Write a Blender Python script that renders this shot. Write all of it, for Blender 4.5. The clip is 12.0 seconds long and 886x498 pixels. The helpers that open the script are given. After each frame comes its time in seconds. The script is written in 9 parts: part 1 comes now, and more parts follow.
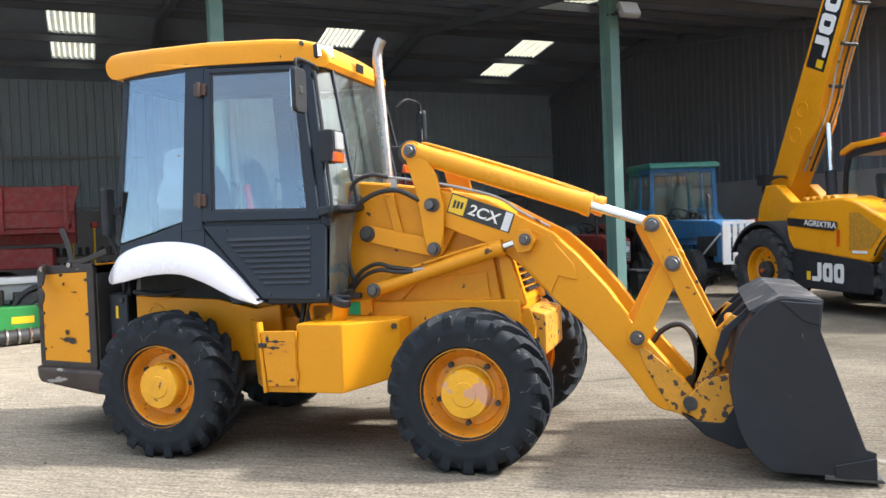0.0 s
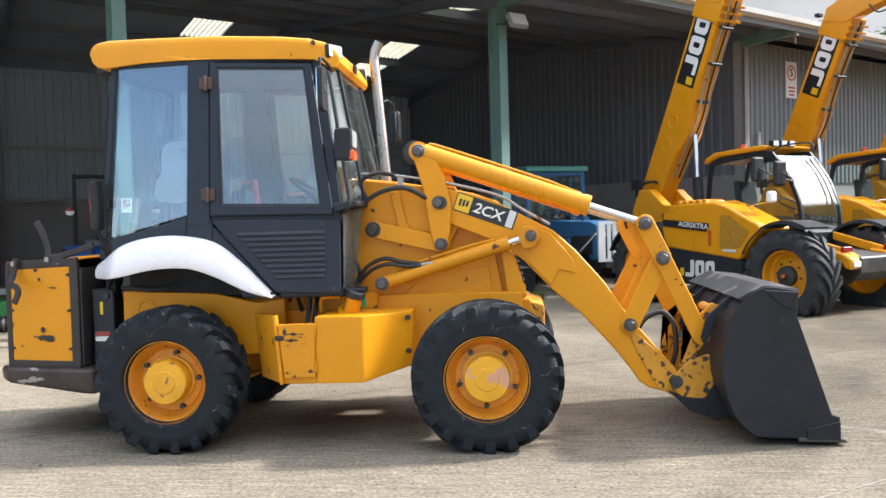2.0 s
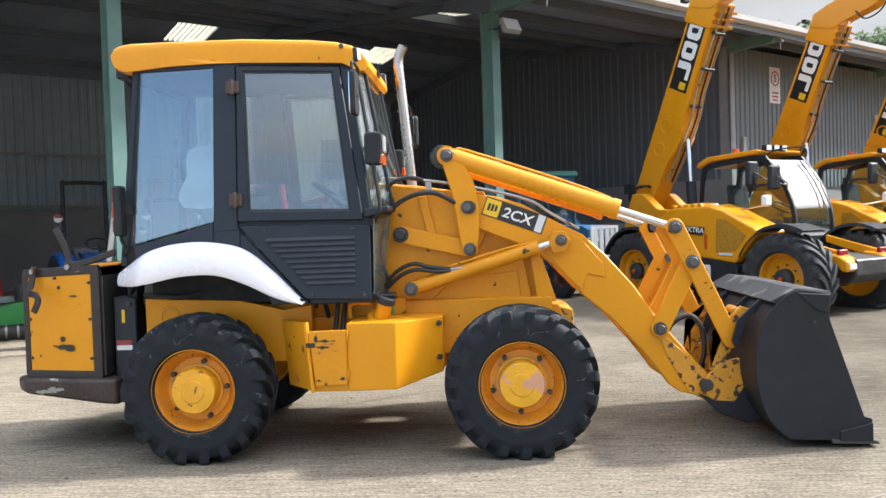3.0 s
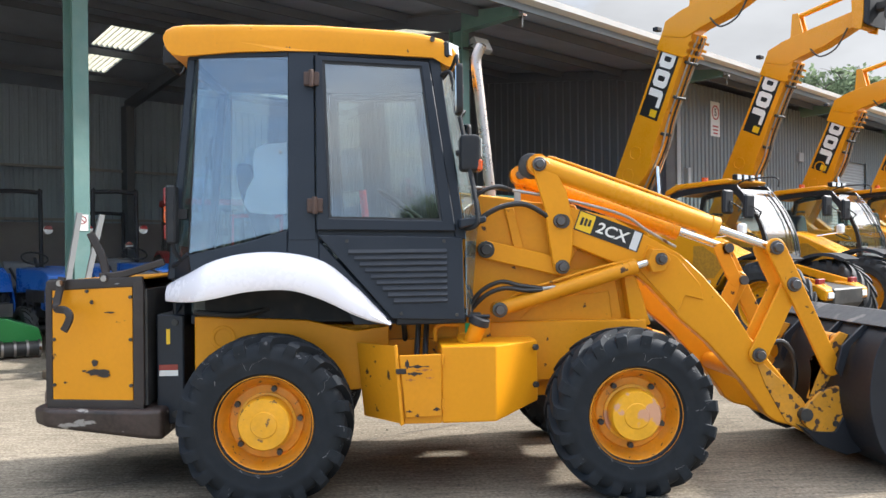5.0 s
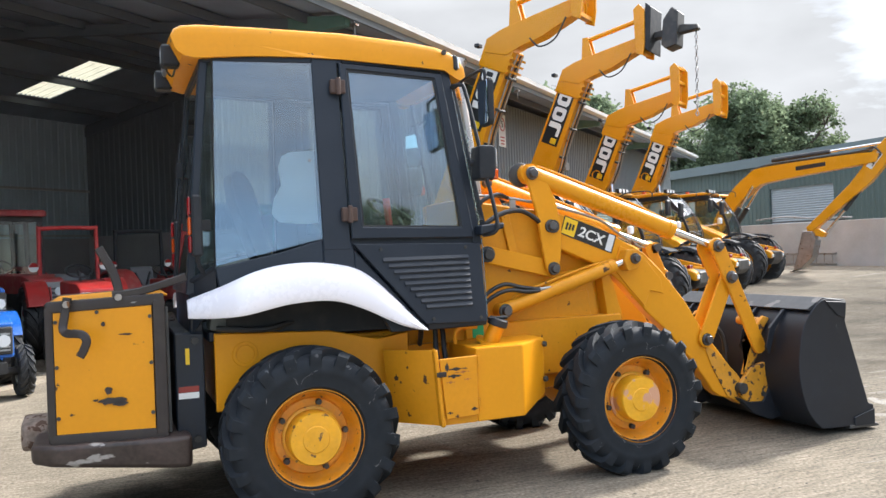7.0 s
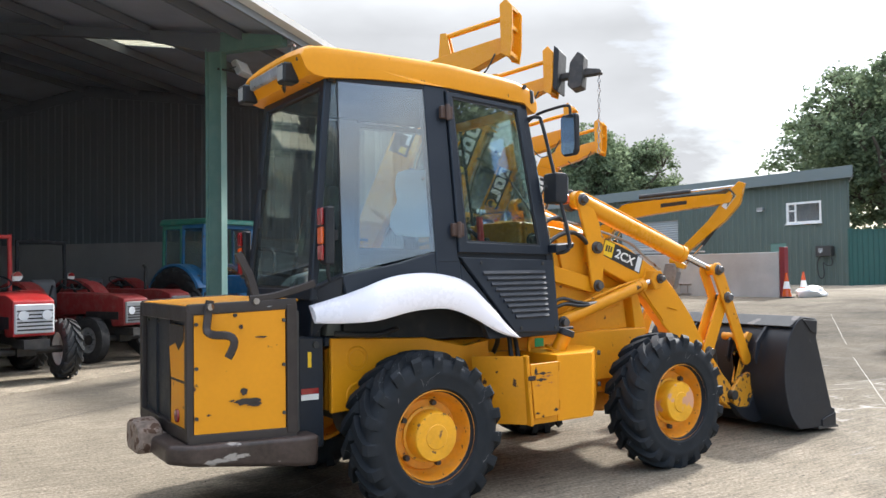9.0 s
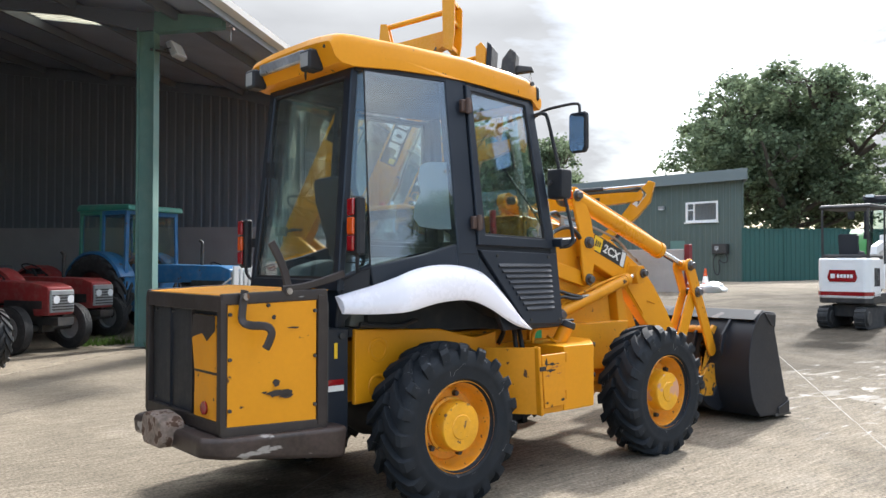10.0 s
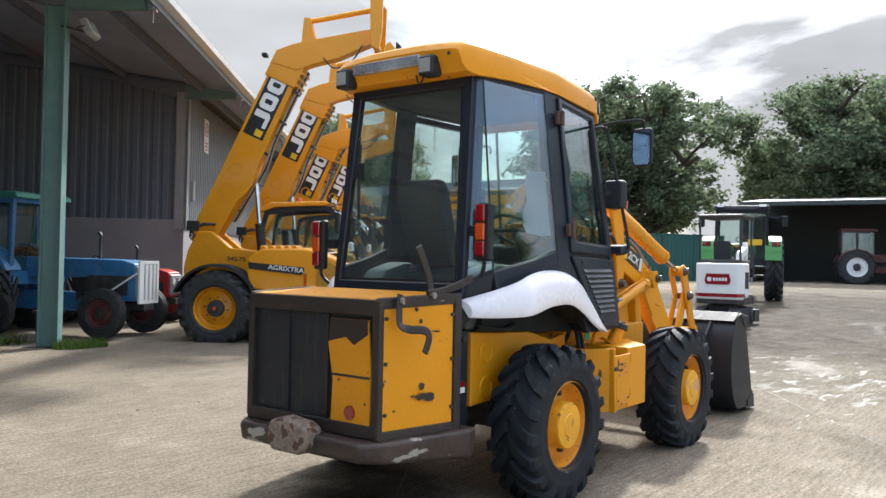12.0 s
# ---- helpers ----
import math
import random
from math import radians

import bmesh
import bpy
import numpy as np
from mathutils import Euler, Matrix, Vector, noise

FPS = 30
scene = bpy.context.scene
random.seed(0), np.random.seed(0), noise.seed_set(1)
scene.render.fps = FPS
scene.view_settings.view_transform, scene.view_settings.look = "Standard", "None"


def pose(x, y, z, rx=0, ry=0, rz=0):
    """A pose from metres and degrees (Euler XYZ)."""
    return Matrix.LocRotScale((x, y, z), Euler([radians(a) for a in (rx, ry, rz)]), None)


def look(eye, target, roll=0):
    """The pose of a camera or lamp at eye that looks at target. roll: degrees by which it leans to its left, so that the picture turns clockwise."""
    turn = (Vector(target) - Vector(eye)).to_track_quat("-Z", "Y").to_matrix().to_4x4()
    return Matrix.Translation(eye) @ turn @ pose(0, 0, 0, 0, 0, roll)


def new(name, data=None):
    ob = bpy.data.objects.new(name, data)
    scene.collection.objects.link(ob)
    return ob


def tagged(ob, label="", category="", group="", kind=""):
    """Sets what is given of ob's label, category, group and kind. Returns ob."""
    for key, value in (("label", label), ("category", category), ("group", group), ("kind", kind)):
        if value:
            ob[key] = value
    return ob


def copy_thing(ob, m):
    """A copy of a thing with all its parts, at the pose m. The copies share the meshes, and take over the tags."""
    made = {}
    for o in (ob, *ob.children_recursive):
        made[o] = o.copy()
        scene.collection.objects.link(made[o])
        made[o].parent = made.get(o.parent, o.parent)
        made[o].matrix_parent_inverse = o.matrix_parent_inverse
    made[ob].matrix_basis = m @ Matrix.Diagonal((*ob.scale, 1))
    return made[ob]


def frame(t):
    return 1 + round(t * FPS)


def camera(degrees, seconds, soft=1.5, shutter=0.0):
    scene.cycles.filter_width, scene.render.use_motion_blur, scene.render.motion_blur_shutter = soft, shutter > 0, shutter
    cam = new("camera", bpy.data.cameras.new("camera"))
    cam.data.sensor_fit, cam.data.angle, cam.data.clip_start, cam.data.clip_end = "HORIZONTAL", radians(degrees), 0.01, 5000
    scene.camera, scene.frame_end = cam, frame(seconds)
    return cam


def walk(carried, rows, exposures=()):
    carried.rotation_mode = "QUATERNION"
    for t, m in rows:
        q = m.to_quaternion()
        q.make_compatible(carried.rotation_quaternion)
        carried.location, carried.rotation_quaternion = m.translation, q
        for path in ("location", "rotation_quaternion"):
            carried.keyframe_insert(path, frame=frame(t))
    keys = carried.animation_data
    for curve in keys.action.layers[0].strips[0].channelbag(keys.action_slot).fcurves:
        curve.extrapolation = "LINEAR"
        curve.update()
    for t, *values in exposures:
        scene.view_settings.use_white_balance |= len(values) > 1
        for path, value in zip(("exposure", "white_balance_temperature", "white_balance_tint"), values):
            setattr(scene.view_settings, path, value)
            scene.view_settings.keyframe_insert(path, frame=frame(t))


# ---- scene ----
cam = camera(56.7, 12.0)
PATH = [
    (0, (3.453, -4.597, 1.46), (2.857, -2.688, 1.408), -2.2),
    (0.5, (3.135, -4.707, 1.465), (2.651, -2.767, 1.408), -2.0),
    (1, (2.856, -4.889, 1.476), (2.487, -2.924, 1.42), -1.8),
    (1.5, (2.588, -5.126, 1.471), (2.32, -3.145, 1.406), -1.6),
    (2, (2.332, -5.145, 1.483), (2.148, -3.154, 1.415), -1.6),
    (2.5, (2.083, -5.211, 1.506), (1.942, -3.217, 1.442), -1.7),
    (4.3, (1.352, -4.733, 1.426), (1.361, -2.733, 1.381), -0.9),
    (4.5, (1.132, -4.715, 1.456), (1.186, -2.716, 1.41), -0.4),
    (5, (0.7, -4.61, 1.438), (0.833, -2.615, 1.44), -0.6),
    (5.5, (0.243, -4.432, 1.482), (0.454, -2.444, 1.559), -1.3),
    (6, (-0.239, -4.474, 1.485), (0.23, -2.53, 1.508), -1.7),
    (6.5, (-0.611, -4.469, 1.452), (0.04, -2.578, 1.45), -2.2),
    (7, (-0.99, -4.399, 1.473), (-0.243, -2.543, 1.477), -2.2),
    (7.2, (-1.156, -4.398, 1.458), (-0.369, -2.559, 1.463), -2.2),
    (8.8, (-2.38, -4.028, 1.372), (-1.324, -2.331, 1.447), -0.4),
    (9, (-2.608, -4.065, 1.44), (-1.512, -2.393, 1.496), -0.7),
    (9.5, (-2.944, -3.875, 1.409), (-1.74, -2.279, 1.457), -0.2),
    (10, (-3.259, -3.632, 1.442), (-1.959, -2.113, 1.478), 0.1),
    (10.5, (-3.678, -3.424, 1.455), (-2.294, -1.981, 1.475), 0.3),
    (11, (-3.959, -3.113, 1.428), (-2.504, -1.741, 1.443), 0.6),
    (11.5, (-4.2, -2.796, 1.451), (-2.684, -1.492, 1.468), 0.8),
    (12, (-4.563, -2.456, 1.478), (-2.972, -1.244, 1.509), 1.1),
]
walk(cam, [(t, look(eye, target, roll)) for t, eye, target, roll in PATH], [(0.0, 1.56, 6200, 10), (2.5, 1.50, 6200, 10), (7.0, 1.51, 6200, 10), (9.0, 1.45, 6200, 10), (10.5, 1.34, 6200, 10), (12.0, 1.25, 6200, 10)])

# ---- world and sun ----
SUN_DIR = Vector((1.25, 0.36, 1.0)).normalized()
sun = new("sun", bpy.data.lights.new("sun", "SUN"))
sun.data.energy, sun.data.angle, sun.data.color = 2.9, radians(4.0), (1.0, 0.955, 0.89)
sun.matrix_world = look((30, 28, 60), Vector((30, 28, 60)) - SUN_DIR)

world = bpy.data.worlds.new("sky")
scene.world = world
world.use_nodes = True
wn, wl = world.node_tree.nodes, world.node_tree.links
wn.clear()
w_out = wn.new("ShaderNodeOutputWorld")
w_bg = wn.new("ShaderNodeBackground")
w_sky = wn.new("ShaderNodeTexSky")
w_sky.sky_type, w_sky.sun_disc = "NISHITA", False
w_sky.sun_elevation, w_sky.sun_rotation = radians(37.6), radians(73.9)
w_sky.air_density, w_sky.dust_density = 1.0, 1.5
w_co = wn.new("ShaderNodeTexCoord")
w_map = wn.new("ShaderNodeMapping")
w_map.inputs["Scale"].default_value = (1.0, 1.0, 2.6)
w_noise = wn.new("ShaderNodeTexNoise")
w_noise.inputs["Scale"].default_value = 1.7
w_noise.inputs["Detail"].default_value = 8.0
w_noise.inputs["Roughness"].default_value = 0.55
w_noise.inputs["Distortion"].default_value = 0.25
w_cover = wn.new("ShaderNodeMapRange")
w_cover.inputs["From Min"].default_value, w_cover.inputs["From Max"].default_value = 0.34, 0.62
w_noise2 = wn.new("ShaderNodeTexNoise")
w_noise2.inputs["Scale"].default_value = 3.1
w_noise2.inputs["Detail"].default_value = 6.0
w_tone = wn.new("ShaderNodeMapRange")
w_tone.inputs["From Min"].default_value, w_tone.inputs["From Max"].default_value = 0.35, 0.65
w_tone.inputs["To Min"].default_value, w_tone.inputs["To Max"].default_value = 1.50, 2.1
w_cloud = wn.new("ShaderNodeMix")
w_cloud.data_type = "RGBA"
w_white = wn.new("ShaderNodeCombineColor")
wl.new(w_co.outputs["Generated"], w_map.inputs["Vector"])
wl.new(w_map.outputs["Vector"], w_noise.inputs["Vector"])
wl.new(w_map.outputs["Vector"], w_noise2.inputs["Vector"])
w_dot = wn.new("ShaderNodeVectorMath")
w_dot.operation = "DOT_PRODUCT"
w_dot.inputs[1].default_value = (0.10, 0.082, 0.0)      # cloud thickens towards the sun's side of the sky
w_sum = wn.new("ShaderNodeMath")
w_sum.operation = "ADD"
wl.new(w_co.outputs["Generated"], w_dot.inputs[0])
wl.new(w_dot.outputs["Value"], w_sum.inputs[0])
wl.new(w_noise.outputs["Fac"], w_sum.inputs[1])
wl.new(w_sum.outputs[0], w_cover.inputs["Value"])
wl.new(w_noise2.outputs["Fac"], w_tone.inputs["Value"])
# overcast cloud is brighter overhead than at the horizon
w_sep, w_lift, w_mul = wn.new("ShaderNodeSeparateXYZ"), wn.new("ShaderNodeMapRange"), wn.new("ShaderNodeMath")
w_lift.inputs["From Min"].default_value, w_lift.inputs["From Max"].default_value = 0.28, 0.95
w_lift.inputs["To Min"].default_value, w_lift.inputs["To Max"].default_value = 1.0, 6.8
w_mul.operation = "MULTIPLY"
wl.new(w_co.outputs["Generated"], w_sep.inputs["Vector"])
wl.new(w_sep.outputs["Z"], w_lift.inputs["Value"])
wl.new(w_tone.outputs["Result"], w_mul.inputs[0])
wl.new(w_lift.outputs["Result"], w_mul.inputs[1])
for k in ("Red", "Green", "Blue"):
    wl.new(w_mul.outputs[0], w_white.inputs[k])
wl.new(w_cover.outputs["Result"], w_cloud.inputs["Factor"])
wl.new(w_sky.outputs["Color"], w_cloud.inputs["A"])
wl.new(w_white.outputs["Color"], w_cloud.inputs["B"])
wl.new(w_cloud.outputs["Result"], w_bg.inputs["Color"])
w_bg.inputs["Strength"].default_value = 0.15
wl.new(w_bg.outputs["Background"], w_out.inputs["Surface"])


# ---- materials ----
def surface(name, base, rough=0.5, metal=0.0, vary=0.12, scale=3.0, fine=40.0, bump=0.15, rough_vary=0.12,
            wear=None, wear_at=0.66, wear_scale=9.0, wear_stretch=(1, 1, 1), dust=0.0, coat=0.0, dust_colour=(0.34, 0.29, 0.22), spec=0.5, scratch=None, scratch_scale=4.0):
    """A painted, moulded or bare surface with broad tone changes, fine grain and, where given, worn-through patches and dust."""
    m = bpy.data.materials.new(name)
    m.use_nodes = True
    n, l = m.node_tree.nodes, m.node_tree.links
    p = n["Principled BSDF"]
    co = n.new("ShaderNodeTexCoord")

    def tex(s, detail=5.0, stretch=None):
        t = n.new("ShaderNodeTexNoise")
        t.inputs["Scale"].default_value, t.inputs["Detail"].default_value = s, detail
        if stretch:
            mp = n.new("ShaderNodeMapping")
            mp.inputs["Scale"].default_value = stretch
            l.new(co.outputs["Object"], mp.inputs["Vector"])
            l.new(mp.outputs["Vector"], t.inputs["Vector"])
        else:
            l.new(co.outputs["Object"], t.inputs["Vector"])
        return t

    broad, grain = tex(scale), tex(fine, 3.0)
    ramp = n.new("ShaderNodeMapRange")
    ramp.inputs["From Min"].default_value, ramp.inputs["From Max"].default_value = 0.3, 0.7
    ramp.inputs["To Min"].default_value, ramp.inputs["To Max"].default_value = 1 - vary, 1 + vary
    add = n.new("ShaderNodeMath")
    add.operation = "MULTIPLY_ADD"
    add.inputs[1].default_value, add.inputs[2].default_value = 0.35, 0.0
    l.new(grain.outputs["Fac"], add.inputs[0])
    mixf = n.new("ShaderNodeMath")
    mixf.operation = "MULTIPLY_ADD"
    mixf.inputs[1].default_value = 0.65
    l.new(broad.outputs["Fac"], mixf.inputs[0])
    l.new(add.outputs[0], mixf.inputs[2])
    l.new(mixf.outputs[0], ramp.inputs["Value"])
    tint = n.new("ShaderNodeVectorMath")
    tint.operation = "SCALE"
    tint.inputs[0].default_value = base
    l.new(ramp.outputs["Result"], tint.inputs["Scale"])
    colour = tint.outputs["Vector"]
    if dust:
        d = tex(scale * 2.3, 6.0)
        dm = n.new("ShaderNodeMapRange")
        dm.inputs["From Min"].default_value, dm.inputs["From Max"].default_value = 0.45, 0.75
        dm.inputs["To Max"].default_value = dust
        l.new(d.outputs["Fac"], dm.inputs["Value"])
        mx = n.new("ShaderNodeMix")
        mx.data_type = "RGBA"
        mx.inputs["B"].default_value = (*dust_colour, 1)
        l.new(dm.outputs["Result"], mx.inputs["Factor"])
        l.new(colour, mx.inputs["A"])
        colour = mx.outputs["Result"]
    if wear:
        wt = tex(wear_scale, 7.0, wear_stretch)
        wm = n.new("ShaderNodeMapRange")
        wm.inputs["From Min"].default_value, wm.inputs["From Max"].default_value = wear_at, wear_at + 0.03
        l.new(wt.outputs["Fac"], wm.inputs["Value"])
        mx = n.new("ShaderNodeMix")
        mx.data_type = "RGBA"
        mx.inputs["B"].default_value = (*wear, 1)
        l.new(wm.outputs["Result"], mx.inputs["Factor"])
        l.new(colour, mx.inputs["A"])
        colour = mx.outputs["Result"]
    if scratch:
        st, mk = tex(scratch_scale, 2.0), tex(scratch_scale * 0.8 + 1.7, 4.0)
        sb, ab, lo, hi, mu = (n.new("ShaderNodeMath") for k in range(5))
        sb.operation, ab.operation, mu.operation = "SUBTRACT", "ABSOLUTE", "MULTIPLY"
        lo.operation, hi.operation = "LESS_THAN", "GREATER_THAN"
        sb.inputs[1].default_value, lo.inputs[1].default_value, hi.inputs[1].default_value = 0.5, 0.0022, 0.58
        l.new(st.outputs["Fac"], sb.inputs[0])
        l.new(sb.outputs[0], ab.inputs[0])
        l.new(ab.outputs[0], lo.inputs[0])
        l.new(mk.outputs["Fac"], hi.inputs[0])
        l.new(lo.outputs[0], mu.inputs[0])
        l.new(hi.outputs[0], mu.inputs[1])
        mx = n.new("ShaderNodeMix")
        mx.data_type = "RGBA"
        mx.inputs["B"].default_value = (*scratch, 1)
        l.new(mu.outputs[0], mx.inputs["Factor"])
        l.new(colour, mx.inputs["A"])
        colour = mx.outputs["Result"]
    l.new(colour, p.inputs["Base Color"])
    rm = n.new("ShaderNodeMapRange")
    rm.inputs["From Min"].default_value, rm.inputs["From Max"].default_value = 0.3, 0.7
    rm.inputs["To Min"].default_value = max(0.02, rough - rough_vary)
    rm.inputs["To Max"].default_value = min(1.0, rough + rough_vary)
    l.new(mixf.outputs[0], rm.inputs["Value"])
    l.new(rm.outputs["Result"], p.inputs["Roughness"])
    p.inputs["Metallic"].default_value = metal
    p.inputs["Specular IOR Level"].default_value = spec
    p.inputs["Coat Weight"].default_value = coat
    if bump:
        b = n.new("ShaderNodeBump")
        b.inputs["Strength"].default_value, b.inputs["Distance"].default_value = bump, 0.004
        l.new(mixf.outputs[0], b.inputs["Height"])
        l.new(b.outputs["Normal"], p.inputs["Normal"])
    return m


def pane(name, tint, gloss=0.04, haze=0.0, rough=0.0):
    """Flat glazing: tinted straight through, mirror-like at its skin, with an optional pale film for dust and painted
    reflections.
    """
    m = bpy.data.materials.new(name)
    m.use_nodes = True
    n, l = m.node_tree.nodes, m.node_tree.links
    n.clear()
    out = n.new("ShaderNodeOutputMaterial")
    tr, gl, lw = n.new("ShaderNodeBsdfTransparent"), n.new("ShaderNodeBsdfGlossy"), n.new("ShaderNodeLayerWeight")
    tr.inputs["Color"].default_value = (*tint, 1)
    gl.inputs["Roughness"].default_value = rough
    lw.inputs["Blend"].default_value = 0.5
    pw, ma = n.new("ShaderNodeMath"), n.new("ShaderNodeMath")
    pw.operation, ma.operation = "POWER", "MULTIPLY_ADD"
    pw.inputs[1].default_value = 5.0
    ma.inputs[1].default_value, ma.inputs[2].default_value = 1.0 - gloss, gloss
    mx = n.new("ShaderNodeMixShader")
    l.new(lw.outputs["Facing"], pw.inputs[0])
    l.new(pw.outputs[0], ma.inputs[0])
    l.new(ma.outputs[0], mx.inputs["Fac"])
    base = tr.outputs["BSDF"]
    if haze:
        df, hx = n.new("ShaderNodeBsdfDiffuse"), n.new("ShaderNodeMixShader")
        df.inputs["Color"].default_value = (0.5, 0.52, 0.52, 1)
        co, nz, mr = n.new("ShaderNodeTexCoord"), n.new("ShaderNodeTexNoise"), n.new("ShaderNodeMapRange")
        nz.inputs["Scale"].default_value, nz.inputs["Detail"].default_value = 2.5, 6.0
        mr.inputs["From Min"].default_value, mr.inputs["From Max"].default_value = 0.3, 0.75
        mr.inputs["To Min"].default_value, mr.inputs["To Max"].default_value = haze * 0.4, haze * 1.6
        l.new(co.outputs["Object"], nz.inputs["Vector"])
        l.new(nz.outputs["Fac"], mr.inputs["Value"])
        l.new(mr.outputs["Result"], hx.inputs["Fac"])
        l.new(tr.outputs["BSDF"], hx.inputs[1])
        l.new(df.outputs["BSDF"], hx.inputs[2])
        base = hx.outputs["Shader"]
    l.new(base, mx.inputs[1])
    l.new(gl.outputs["BSDF"], mx.inputs[2])
    l.new(mx.outputs["Shader"], out.inputs["Surface"])
    return m


def see_through(name, colour):
    """A translucent sheet that daylight shines through."""
    m = bpy.data.materials.new(name)
    m.use_nodes = True
    n, l = m.node_tree.nodes, m.node_tree.links
    n.clear()
    out = n.new("ShaderNodeOutputMaterial")
    a, b, mx = n.new("ShaderNodeBsdfTranslucent"), n.new("ShaderNodeBsdfDiffuse"), n.new("ShaderNodeMixShader")
    co, nz, sc = n.new("ShaderNodeTexCoord"), n.new("ShaderNodeTexNoise"), n.new("ShaderNodeVectorMath")
    nz.inputs["Scale"].default_value = 3.0
    sc.operation = "SCALE"
    sc.inputs[0].default_value = colour
    mr = n.new("ShaderNodeMapRange")
    mr.inputs["To Min"].default_value, mr.inputs["To Max"].default_value = 0.7, 1.2
    l.new(co.outputs["Object"], nz.inputs["Vector"])
    l.new(nz.outputs["Fac"], mr.inputs["Value"])
    l.new(mr.outputs["Result"], sc.inputs["Scale"])
    l.new(sc.outputs["Vector"], a.inputs["Color"])
    l.new(sc.outputs["Vector"], b.inputs["Color"])
    mx.inputs["Fac"].default_value = 0.3
    l.new(a.outputs["BSDF"], mx.inputs[1])
    l.new(b.outputs["BSDF"], mx.inputs[2])
    l.new(mx.outputs["Shader"], out.inputs["Surface"])
    return m


YELLOW = surface("yellow paint", (0.675, 0.275, 0.006), 0.40, vary=0.06, scale=2.2, bump=0.025, dust=0.0,
                 wear=(0.07, 0.04, 0.025), wear_at=0.705, wear_scale=14.0, spec=0.28)
YELLOW_WORN = surface("worn yellow paint", (0.65, 0.263, 0.008), 0.46, vary=0.10, scale=3.0, bump=0.05, dust=0.02,
                      wear=(0.07, 0.035, 0.02), wear_at=0.665, wear_scale=15.0, spec=0.28)
YELLOW_RUST = surface("flaking yellow paint", (0.59, 0.258, 0.011), 0.55, vary=0.18, scale=5.0, bump=0.25, dust=0.10,
                      wear=(0.070, 0.038, 0.024), wear_at=0.565, wear_scale=22.0)
YELLOW_NEW = surface("fresh yellow paint", (0.685, 0.283, 0.006), 0.3, vary=0.05, scale=1.2, bump=0.02, coat=0.15, spec=0.3)
YELLOW_HUB_PALE = surface("patched hub paint", (0.73, 0.355, 0.009), 0.5, vary=0.15, scale=8.0, bump=0.3, dust=0.05,
                          wear=(0.56, 0.29, 0.17), wear_at=0.54, wear_scale=5.0)
YELLOW_HUB = surface("hub yellow paint", (0.73, 0.34, 0.008), 0.5, vary=0.15, scale=8.0, bump=0.3, dust=0.08,
                     wear=(0.16, 0.08, 0.03), wear_at=0.635, wear_scale=24.0)
RIM = surface("rim yellow paint", (0.70, 0.275, 0.010), 0.5, vary=0.18, scale=6.0, bump=0.1, dust=0.2, wear=(0.12, 0.06, 0.03), wear_at=0.655, wear_scale=26.0)
CAB_BLACK = surface("cab black", (0.013, 0.018, 0.027), 0.42, vary=0.15, scale=2.0, bump=0.04, dust=0.015, dust_colour=(0.2, 0.2, 0.2), spec=0.35)
CAB_MAT = surface("grey cab lining", (0.085, 0.095, 0.095), 0.6, vary=0.2, scale=4.0, bump=0.08, dust=0.1)
PLASTIC = surface("black plastic", (0.016, 0.018, 0.022), 0.58, vary=0.15, scale=4.0, bump=0.06, dust=0.035, spec=0.32)
GUARD = surface("rough black plastic", (0.018, 0.020, 0.023), 0.8, vary=0.15, scale=4.0, bump=0.1, dust=0.05, spec=0.25)
RUBBER = surface("tyre rubber", (0.009, 0.012, 0.016), 0.7, spec=0.3, vary=0.25, scale=5.0, fine=60, bump=0.25, dust=0.08, dust_colour=(0.09, 0.095, 0.105), wear=(0.10, 0.10, 0.105), wear_at=0.68, wear_scale=8.0, wear_stretch=(1.0, 3.0, 1.0), scratch=(0.19, 0.19, 0.195), scratch_scale=5.0)
RUBBER_CLEAN = surface("black tyre rubber", (0.024, 0.025, 0.026), 0.75, vary=0.2, scale=5.0, fine=60, bump=0.2, dust=0.22, dust_colour=(0.13, 0.125, 0.115))
HOSE = surface("hose rubber", (0.015, 0.015, 0.016), 0.45, vary=0.2, bump=0.05)
CHROME = surface("chromed rod", (0.72, 0.72, 0.73), 0.14, metal=1.0, vary=0.05, bump=0.0, rough_vary=0.06)
STEEL = surface("dull steel", (0.33, 0.31, 0.29), 0.42, metal=0.9, vary=0.25, scale=7.0, bump=0.1, wear=(0.16, 0.08, 0.04), wear_at=0.62)
STAINLESS = surface("stainless pipe", (0.46, 0.40, 0.35), 0.3, metal=1.0, vary=0.06, scale=6.0, bump=0.03)
RUST = surface("rusty brown steel", (0.024, 0.017, 0.015), 0.55, vary=0.4, scale=4.0, bump=0.35, dust=0.035, wear=(0.2, 0.2, 0.2), wear_at=0.72, wear_scale=6.0, wear_stretch=(1, 1, 4))
BUMPER = surface("scraped brown steel", (0.045, 0.030, 0.025), 0.5, vary=0.6, scale=5.0, bump=0.5, dust=0.05, wear=(0.34, 0.31, 0.28), wear_at=0.575, wear_scale=5.0, wear_stretch=(1, 1, 3.0))
RADIATOR = surface("sooty radiator", (0.011, 0.013, 0.018), 0.6, vary=0.4, scale=6.0, bump=0.1, dust=0.02, wear=(0.022, 0.023, 0.025), wear_at=0.58, wear_scale=3.0, wear_stretch=(1, 6, 0.7))
